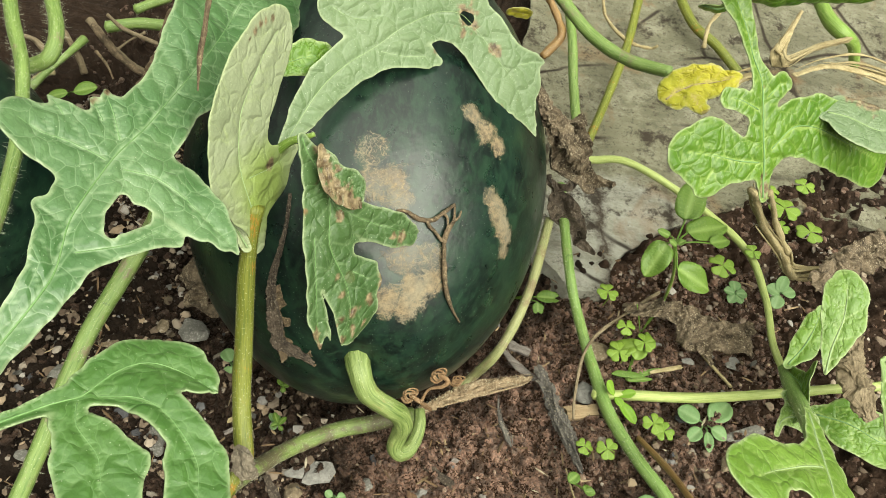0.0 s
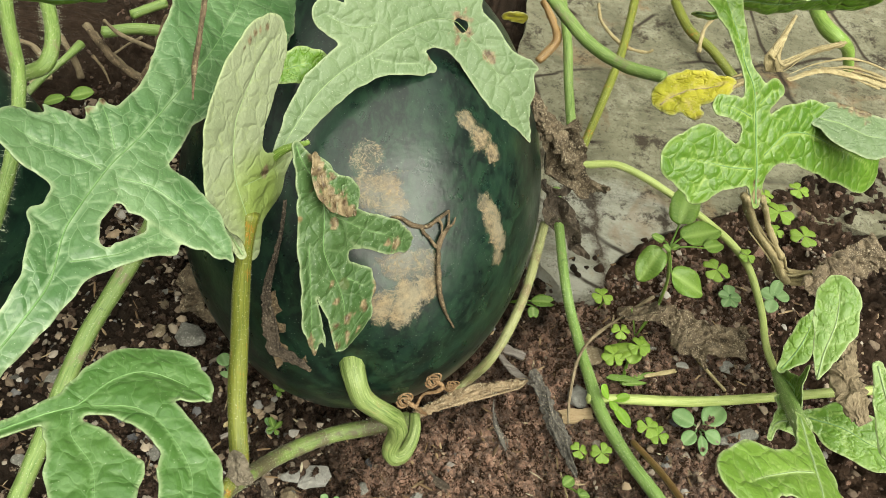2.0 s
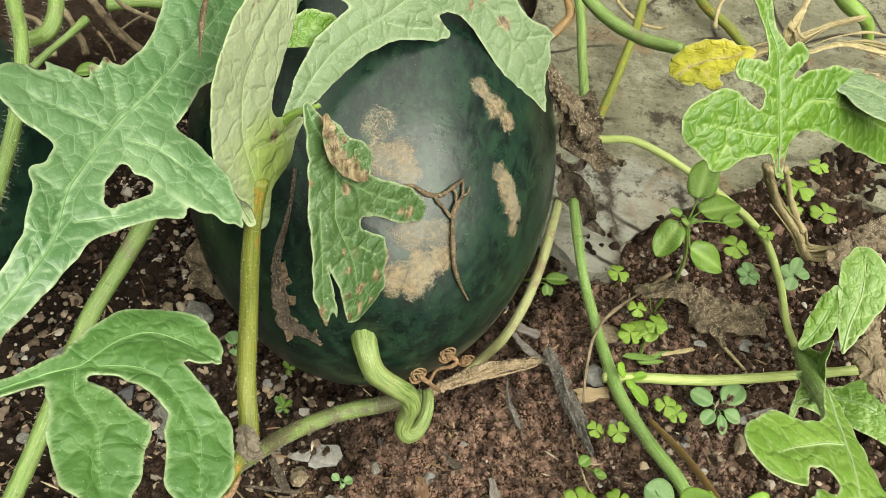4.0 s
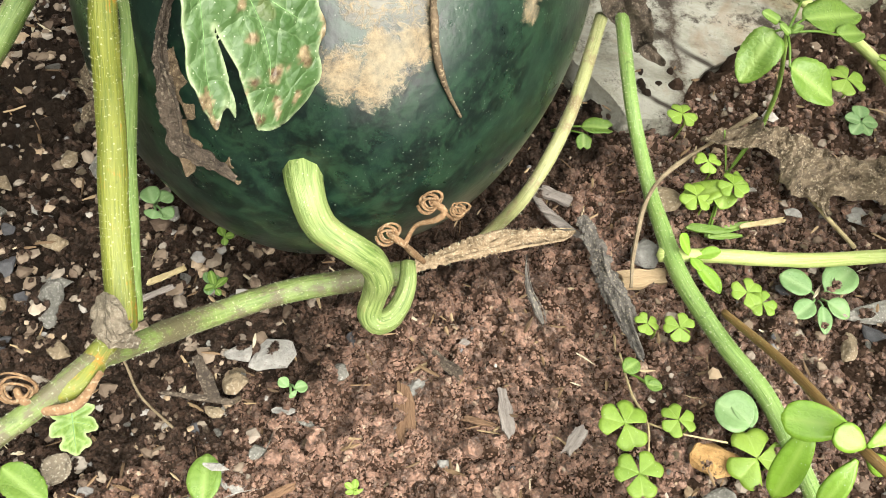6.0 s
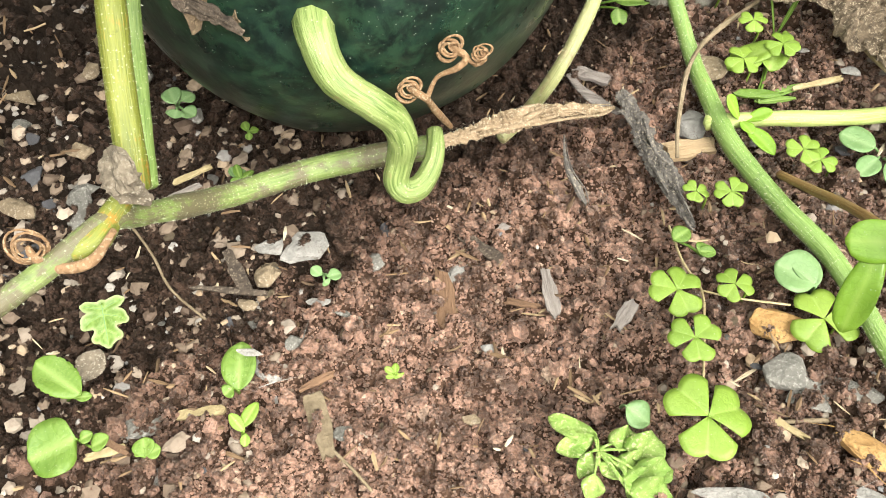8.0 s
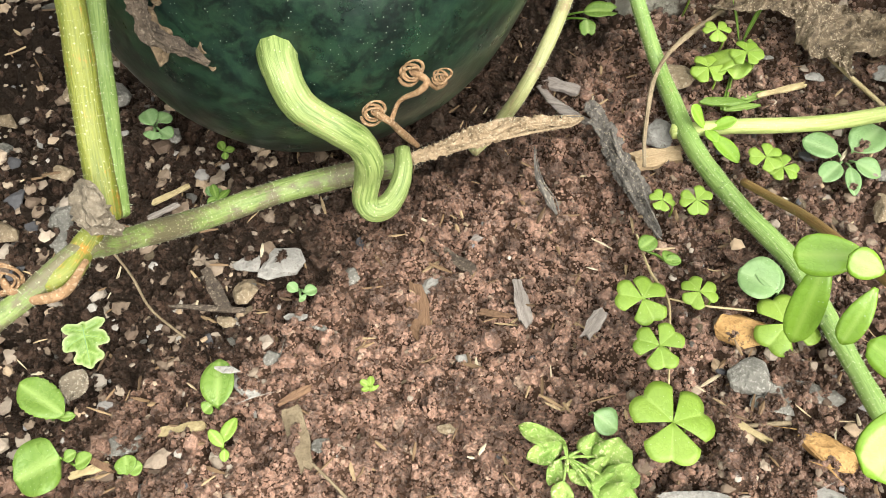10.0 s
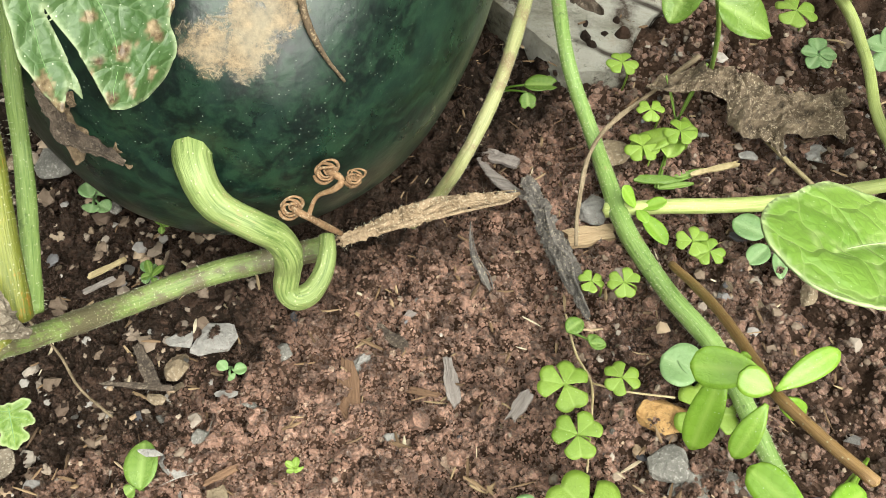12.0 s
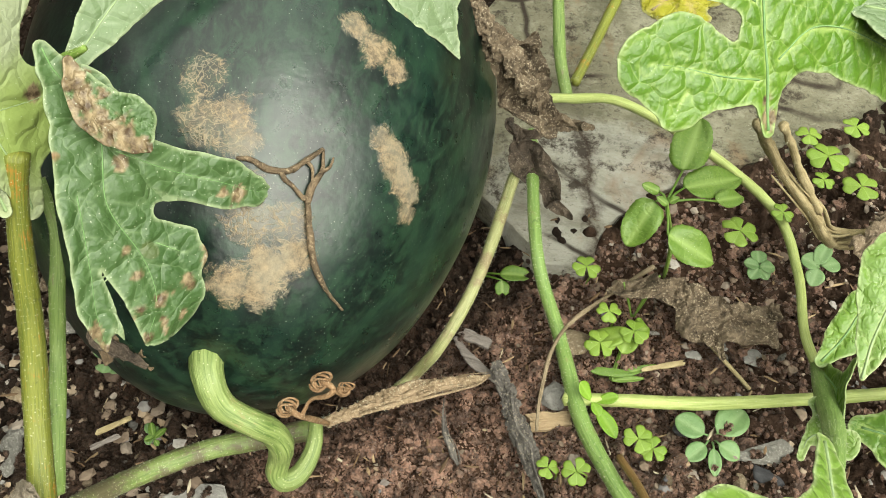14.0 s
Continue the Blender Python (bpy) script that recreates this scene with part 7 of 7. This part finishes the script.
weed("seedling", "tiny weed sprout on a soil crumb", WEED, (0.129, 0.2148, 0.0076), [(0.1265, 0.2095, 0.0177, 0.1286, 0.2145, 0.0176, 0.0067), (0.1164, 0.2141, 0.0163, 0.1215, 0.2202, 0.017, 0.0072), (0.1255, 0.2105, 0.0177, 0.1316, 0.2107, 0.0183, 0.005)])
weed("weed", "wilted mottled green weed with crumpled pale leaves", WILTED, (0.101, 0.135, 0.002), [(0.1000, 0.1350, 0.0130, 0.0830, 0.1390, 0.0100, 0.00675), (0.0990, 0.1350, 0.0130, 0.0880, 0.1280, 0.0100, 0.00765), (0.1050, 0.1340, 0.0130, 0.1140, 0.1400, 0.0100, 0.0099), (0.1100, 0.1330, 0.0130, 0.1220, 0.1390, 0.0100, 0.0108), (0.1080, 0.1270, 0.0130, 0.1180, 0.1320, 0.0100, 0.00945), (0.1140, 0.1270, 0.0130, 0.1260, 0.1310, 0.0100, 0.009), (0.1100, 0.1230, 0.0130, 0.1210, 0.1240, 0.0100, 0.0117), (0.1130, 0.1190, 0.0130, 0.1270, 0.1220, 0.0100, 0.0135), (0.0990, 0.1300, 0.0130, 0.0970, 0.1210, 0.0100, 0.00585), (0.1010, 0.1230, 0.0130, 0.1010, 0.1150, 0.0100, 0.0072), (0.1020, 0.1260, 0.0130, 0.1100, 0.1260, 0.0100, 0.00585)], wave=2.2, teeth=0.05, point=0.5, face=(0.25, -0.3, 0.9), hub=(0.101, 0.131, 0.012))
weed("seedling", "single grey-green leaf low on the soil", SEEDLING, (0.107, 0.151, 0.002), [(0.1080, 0.1480, 0.0130, 0.1170, 0.1450, 0.0100, 0.0099)], wave=0.6)
weed("seedling", "tiny sprout beside the fruit", WEED, (-0.0548, 0.2269, 0.0151), [(-0.0536, 0.2252, 0.0206, -0.0567, 0.2292, 0.0207, 0.0036), (-0.0526, 0.2251, 0.0206, -0.0496, 0.2271, 0.0206, 0.0034), (-0.0525, 0.2242, 0.0206, -0.0515, 0.2212, 0.0206, 0.0031)])
weed("seedling", "grey-green round sprout beside the fruit", SEEDLING, (-0.0881, 0.2332, 0.0152), [(-0.0859, 0.2306, 0.0227, -0.092, 0.2377, 0.0227, 0.0082), (-0.0839, 0.2326, 0.0226, -0.0809, 0.2375, 0.0226, 0.0077), (-0.0838, 0.2276, 0.0226, -0.0837, 0.2236, 0.0226, 0.0081), (-0.0818, 0.2285, 0.0226, -0.0757, 0.2265, 0.0226, 0.0068)])
weed("seedling", "tiny sprout on the soil by the vine", SEEDLING, (-0.0524, 0.2051, 0.015), [(-0.0502, 0.2033, 0.0205, -0.0543, 0.2073, 0.0206, 0.0035), (-0.0502, 0.2033, 0.0205, -0.0483, 0.2073, 0.0205, 0.0035), (-0.0502, 0.2024, 0.0205, -0.0491, 0.1984, 0.0205, 0.0039)])
weed("seedling", "pale ring-shaped wilted sprout", SEEDLING, (-0.0082, 0.176, 0.007), [(-0.008, 0.1734, 0.0124, -0.012, 0.1754, 0.0134, 0.0046), (-0.005, 0.1734, 0.0124, -0.0011, 0.1763, 0.0114, 0.0051), (-0.006, 0.1714, 0.0124, -0.004, 0.1705, 0.0123, 0.0038)])
weed("seedling", "leafy weed in the shade of the stems", WEED, (-0.2664, 0.3938, 0.0244), [(-0.2491, 0.3728, 0.0521, -0.2613, 0.3669, 0.051, 0.0099), (-0.2461, 0.3748, 0.0521, -0.233, 0.3828, 0.0532, 0.0121)])
weed("purslane", "fleshy purslane shoot with paddle-shaped leaves on a brown stem", PURSLANE, (0.1536, 0.2562, 0.0092), [(0.1670, 0.1760, 0.0980, 0.1490, 0.1760, 0.0930, 0.0116), (0.1580, 0.1770, 0.0950, 0.1540, 0.1560, 0.0780, 0.0093), (0.1689, 0.1672, 0.0975, 0.1633, 0.1538, 0.0883, 0.0068), (0.1691, 0.1694, 0.1012, 0.1603, 0.1703, 0.1055, 0.0082), (0.1702, 0.1704, 0.1011, 0.1866, 0.185, 0.1021, 0.0068), (0.172, 0.1693, 0.0973, 0.1817, 0.1684, 0.0911, 0.006), (0.1692, 0.1851, 0.081, 0.1654, 0.1852, 0.0859, 0.0026)], tip=1.5, thick=0.0012, point=0.48, face=(-0.15, -0.45, 0.88), stem=[(0.1521, 0.249, 0.0201, 0.0017), (0.159, 0.2325, 0.0361, 0.0017), (0.1641, 0.2113, 0.0586, 0.0017), (0.1693, 0.1852, 0.0829, 0.0017), (0.1709, 0.1721, 0.0956, 0.0017), (0.1823, 0.1582, 0.103, 0.0017), (0.1925, 0.149, 0.1067, 0.0017)])
weed("purslane", "second purslane shoot with thick shiny leaves", PURSLANE, (0.231, 0.1924, 0.0046), [(0.1755, 0.1349, 0.1123, 0.1614, 0.145, 0.1106, 0.0093), (0.1765, 0.132, 0.1131, 0.162, 0.1137, 0.108, 0.0143), (0.1786, 0.136, 0.113, 0.1896, 0.146, 0.1087, 0.008), (0.1786, 0.1321, 0.1129, 0.1862, 0.1214, 0.1066, 0.0092), (0.1758, 0.1331, 0.1169, 0.1729, 0.1273, 0.1216, 0.0053)], tip=1.5, thick=0.0012, point=0.48, face=(-0.15, -0.45, 0.88))
clover((0.1697, 0.1921, 0.019), 0.0227, 150, (0.175, 0.1916, 0.0079), "dark green three-part clover leaf beside the vine")
stem("runner", "thin pale creeping clover runner", "stem", STRAW, [(0.1151, 0.2245, 0.0091, 0.0005), (0.1213, 0.2071, 0.0133, 0.0005), (0.1284, 0.1957, 0.0157, 0.0005), (0.1303, 0.1821, 0.0164, 0.0004), (0.1313, 0.1618, 0.0179, 0.0004)], hairs=0, hair_length=0.003)
stem("runner", "thin creeping clover runner over the soil", "stem", STRAW, [(0.1284, 0.1957, 0.0157, 0.0004), (0.1405, 0.1942, 0.0178, 0.0004), (0.1586, 0.1956, 0.0178, 0.0004)], hairs=0, hair_length=0.003)
stem("root", "thin brown dry root lying on the soil", "root", STRAW_DARK, [(0.1478, 0.1502, 0.0106, 0.0008), (0.1629, 0.1555, 0.0117, 0.0008), (0.1778, 0.1598, 0.0101, 0.0008), (0.2008, 0.1644, 0.0088, 0.0008)], hairs=0, hair_length=0.003)
stem("root", "thin pale dry rootlet on the soil", "root", STRAW_DARK, [(-0.0721, 0.1662, 0.0427, 0.0005), (-0.0644, 0.1607, 0.0286, 0.0005), (-0.0565, 0.1525, 0.0201, 0.0005), (-0.0415, 0.1455, 0.0162, 0.0005)], hairs=0, hair_length=0.003)
stem("root", "fine dry root in the soil", "root", STRAW_DARK, [(0.0142, 0.1134, 0.0037, 0.0006), (0.0241, 0.1077, 0.0025, 0.0006), (0.03, 0.1039, 0.0004, 0.0006)], hairs=0, hair_length=0.003)
pebble((-0.03, 0.183, 0.006), 0.0129, 0.0069, 10, STONE_PALE, "pale flat stone chip half sunk in the soil", "stone")
pebble((-0.02, 0.186, 0.004), 0.0178, 0.0119, 35, STONE_PALE, "pale flat shard of stone half sunk in the soil", "stone")
pebble((-0.029, 0.17, 0.006), 0.0097, 0.0076, 20, STONE_TAN, "smooth tan pebble half sunk in the soil", "stone")
pebble((0.01, 0.204, -0.003), 0.0103, 0.0072, 0, STONE_DARK, "dark damp pebble half sunk in the soil", "stone")
pebble((0.038, 0.195, -0.007), 0.0062, 0.0067, 0, STONE_PALE, "small pinkish white pebble half sunk in the soil", "stone")
pebble((0.035, 0.17, -0.007), 0.0060, 0.0056, 0, STONE_TAN, "small yellow pebble half sunk in the soil", "stone")
pebble((-0.013, 0.148, 0.002), 0.0074, 0.0054, 20, STONE, "grey pebble half sunk in the soil", "stone")
pebble((-0.017, 0.137, 0.003), 0.0114, 0.0085, -30, STONE_PALE, "pale broken stone half sunk in the soil", "stone")
pebble((-0.019, 0.135, 0.0215), 0.0093, 0.0028, 8, STONE_PALE, "white flat chip lying on a seedling leaf", "stone")
pebble((0.155, 0.19, 0.009), 0.0197, 0.0119, -5, STONE_OCHRE, "rough ochre stone half sunk in the soil", "stone")
pebble((0.16, 0.172, 0.009), 0.0132, 0.0140, 60, STONE, "pale grey stone half sunk in the soil", "stone")
pebble((0.175, 0.168, 0.009), 0.0281, 0.0119, 15, STONE, "flat grey slate half sunk in the soil", "stone")
pebble((0.147, 0.126, 0.008), 0.0247, 0.0067, 0, STONE_PALE, "pale flat stone half sunk in the soil", "stone")
weed("dry_leaf", "pale grey papery leaf scrap lying on the soil", HUSK, (-0.077, 0.115, 0.01), [(-0.0750, 0.1150, 0.0140, -0.0750, 0.1270, 0.0150, 0.0112)], wave=0.5, teeth=0.12, category="dead leaf")
pebble((-0.133, 0.176, 0.009), 0.0144, 0.0078, 0, STONE_TAN, "tan stone half sunk in the soil", "stone")
pebble((-0.134, 0.22, 0.009), 0.0106, 0.0056, -10, STONE_PALE, "pale stone chip half sunk in the soil", "stone")
pebble((-0.158, 0.227, 0.009), 0.0146, 0.0080, 0, STONE_TAN, "brown stone half sunk in the soil", "stone")
pebble((-0.152, 0.212, 0.009), 0.0092, 0.0083, 0, STONE, "grey stone half sunk in the soil", "stone")
pebble((-0.123, 0.207, 0.009), 0.0104, 0.0054, 0, STONE_TAN, "tan stone chip half sunk in the soil", "stone")
pebble((-0.11, 0.181, 0.009), 0.0209, 0.0096, -60, STONE, "long grey stone half sunk in the soil", "stone")
pebble((-0.096, 0.223, 0.009), 0.0051, 0.0060, 0, STONE_PALE, "small white stone half sunk in the soil", "stone")
pebble((0.007, 0.189, -0.002), 0.0070, 0.0066, 30, STONE, "grey stone half sunk in the soil", "stone")
pebble((0.014, 0.121, -0.004), 0.0064, 0.0060, 0, STONE, "small grey stone half sunk in the soil", "stone")
pebble((-0.008, 0.167, 0.001), 0.0081, 0.0034, 15, STONE_PALE, "white chip half sunk in the soil", "stone")
pebble((0, 0.166, -0.001), 0.0085, 0.0032, -15, STONE, "grey chip half sunk in the soil", "stone")
pebble((-0.032, 0.158, 0.006), 0.0067, 0.0046, 0, STONE_TAN, "tan pebble half sunk in the soil", "stone")
pebble((0.155, 0.147, 0.009), 0.0065, 0.0069, 40, STONE_PALE, "pale pebble half sunk in the soil", "stone")
pebble((0.188, 0.151, 0.009), 0.0199, 0.0100, -10, STONE_OCHRE, "ochre crumbling stone half sunk in the soil", "stone")
pebble((0.057, 0.166, -0.008), 0.0055, 0.0038, 0, STONE_PALE, "small pale pebble half sunk in the soil", "stone")
pebble((0.057, 0.138, -0.008), 0.0061, 0.0037, 0, STONE_TAN, "small tan pebble half sunk in the soil", "stone")
pebble((-0.05, 0.105, 0.009), 0.0115, 0.0086, 30, STONE, "grey crumbling stone half sunk in the soil", "stone")
pebble((0.188, 0.134, 0.009), 0.0112, 0.0075, 0, STONE_PALE, "pale stone half sunk in the soil", "stone")
pebble((0.12, 0.276, 0.004), 0.0132, 0.0123, 0, STONE_PALE, "pale tan lump of stone half sunk in the soil", "stone")
pebble((0.216, 0.273, 0.009), 0.0245, 0.0113, 25, STONE, "flat grey stone half sunk in the soil", "stone")
pebble((0.123, 0.305, 0.007), 0.0173, 0.0128, 30, STONE_TAN, "tan clay lump half sunk in the soil", "stone")
pebble((0.207, 0.317, 0.014), 0.0114, 0.0081, -20, STONE_PALE, "pale leaf-shaped chip half sunk in the soil", "stone")
pebble((0.219, 0.261, 0.009), 0.0152, 0.0101, -60, STONE_DARK, "bluish dark stone half sunk in the soil", "stone")
pebble((0.206, 0.253, 0.009), 0.0076, 0.0113, 0, STONE_TAN, "tan pebble half sunk in the soil", "stone")
pebble((-0.134, 0.221, 0.009), 0.0116, 0.0066, 10, STONE_PALE, "pale stone chip half sunk in the soil", "stone")
pebble((-0.111, 0.19, 0.009), 0.0097, 0.0058, 0, STONE, "grey stone half sunk in the soil", "stone")
pebble((-0.122, 0.207, 0.009), 0.0109, 0.0065, 0, STONE_TAN, "brown stone half sunk in the soil", "stone")
pebble((-0.098, 0.163, 0.009), 0.0102, 0.0061, 0, STONE_TAN, "tan pebble half sunk in the soil", "stone")
pebble((-0.082, 0.234, 0.009), 0.0070, 0.0070, 0, STONE, "grey stone half sunk in the soil", "stone")
pebble((-0.133, 0.191, 0.009), 0.0102, 0.0080, 0, STONE_DARK, "dark stone half sunk in the soil", "stone")
pebble((0.18, 0.311, 0.013), 0.0072, 0.0048, 0, STONE_PALE, "pale chip half sunk in the soil", "stone")
pebble((-0.042, 0.183, 0.008), 0.0060, 0.0039, 0, STONE_PALE, "pale chip half sunk in the soil", "stone")
pebble((0.039, 0.192, -0.008), 0.0093, 0.0081, 0, STONE_PALE, "pale pebble half sunk in the soil", "stone")
pebble((0.193, 0.32, 0.014), 0.0060, 0.0049, 0, STONE_PALE, "white pebble half sunk in the soil", "stone")
pebble((0.159, 0.319, 0.014), 0.0066, 0.0044, 0, STONE, "grey pebble half sunk in the soil", "stone")
pebble((0.179, 0.273, 0.009), 0.0068, 0.0047, 0, STONE_DARK, "dark pebble half sunk in the soil", "stone")
pebble((-0.117, 0.249, 0.009), 0.0166, 0.0133, 0, STONE, "grey stone in the shade half sunk in the soil", "stone")
pebble((-0.136, 0.247, 0.009), 0.0086, 0.0073, 0, STONE_TAN, "tan pebble half sunk in the soil", "stone")
pebble((-0.177, 0.202, 0.009), 0.0158, 0.0095, 0, STONE, "dull stone half sunk in the soil", "stone")
pebble((-0.171, 0.153, 0.009), 0.0119, 0.0059, 0, STONE, "dull flat stone half sunk in the soil", "stone")
chip((0.037, 0.18, -0.005), 0.0243, 0.0078, -72, BARK, "flat reddish bark flake lying on the soil", "wood chip")
chip((0.076, 0.191, -0.004), 0.0183, 0.0052, -68, WOOD_GREY, "weathered grey splinter lying on the soil", "wood chip")
chip((0.119, 0.262, 0.006), 0.0194, 0.0088, 22, WOOD, "broken orange-brown wood chip lying on the soil", "wood chip")
chip((0.104, 0.185, 0.002), 0.0131, 0.0051, 68, WOOD_GREY, "grey wood splinter lying on the soil", "wood chip")
chip((-0.039, 0.168, 0.009), 0.0200, 0.0050, -48, DRY_DARK, "dark rotten wood strip lying on the soil", "wood chip")
chip((-0.039, 0.16, 0.009), 0.0262, 0.0022, 8, DRY_DARK, "thin dark brown twig lying on the soil", "wood chip")
chip((0.007, 0.121, 0), 0.0258, 0.0071, -58, STRAW_DARK, "curled tan bark strip lying on the soil", "wood chip")
chip((0.046, 0.206, -0.006), 0.0189, 0.0054, -22, DRY_DARK, "dark rotten wood flake lying on the soil", "wood chip")
chip((0.066, 0.185, -0.005), 0.0134, 0.0026, 0, BARK, "small wood splinter lying on the soil", "wood chip")
stem("dry_stalk", "frayed grey-green plant shred lying on the soil", "dead stem", RAG, [(0.0690, 0.2610, 0.006, 0.0004), (0.0710, 0.2520, 0.005, 0.0006), (0.0740, 0.2450, 0.003, 0.0012), (0.0790, 0.2390, 0.001, 0.0016), (0.0830, 0.2340, -0.001, 0.0006)], flat=0.5, strands=6)
chip((0.001, 0.136, 0.001), 0.0122, 0.0028, 40, BARK, "brown splinter lying on the soil", "wood chip")
chip((0.075, 0.299, -0.002), 0.0149, 0.0065, -10, WOOD_GREY, "grey bark flake lying on the soil", "wood chip")
chip((-0.033, 0.114, 0.008), 0.0155, 0.0039, 20, STRAW, "dry straw piece lying on the soil", "straw")
chip((0.158, 0.153, 0.011), 0.0174, 0.0027, -20, STRAW, "dry straw piece lying on the soil", "straw")
chip((-0.058, 0.093, 0.011), 0.0131, 0.0030, 30, STRAW, "pale straw strip lying on the soil", "straw")
chip((-0.071, 0.196, 0.011), 0.0132, 0.0026, 45, WOOD_GREY, "grey splinter lying on the soil", "wood chip")
chip((-0.055, 0.096, 0.011), 0.0023, 0.0113, 80, BARK, "dark splinter lying on the soil", "wood chip")
chip((-0.082, 0.084, 0.011), 0.0074, 0.0022, 20, STRAW, "straw bit lying on the soil", "straw")
chip((0.021, 0.333, 0.005), 0.0116, 0.0029, 20, BARK, "brown splinter lying on the soil", "wood chip")
chip((-0.071, 0.204, 0.011), 0.0157, 0.0026, 45, STRAW, "thin straw lying on the soil", "straw")
chip((0.166, 0.301, 0.013), 0.0189, 0.0027, 25, STRAW, "thin straw lying on the soil", "straw")
chip((0.143, 0.292, 0.011), 0.0189, 0.0038, 10, WEED, "cut green stalk lying on the soil", "wood chip")
chip((0.054, 0.219, -0.006), 0.0091, 0.0032, 50, WOOD_GREY, "grey splinter lying on the soil", "wood chip")
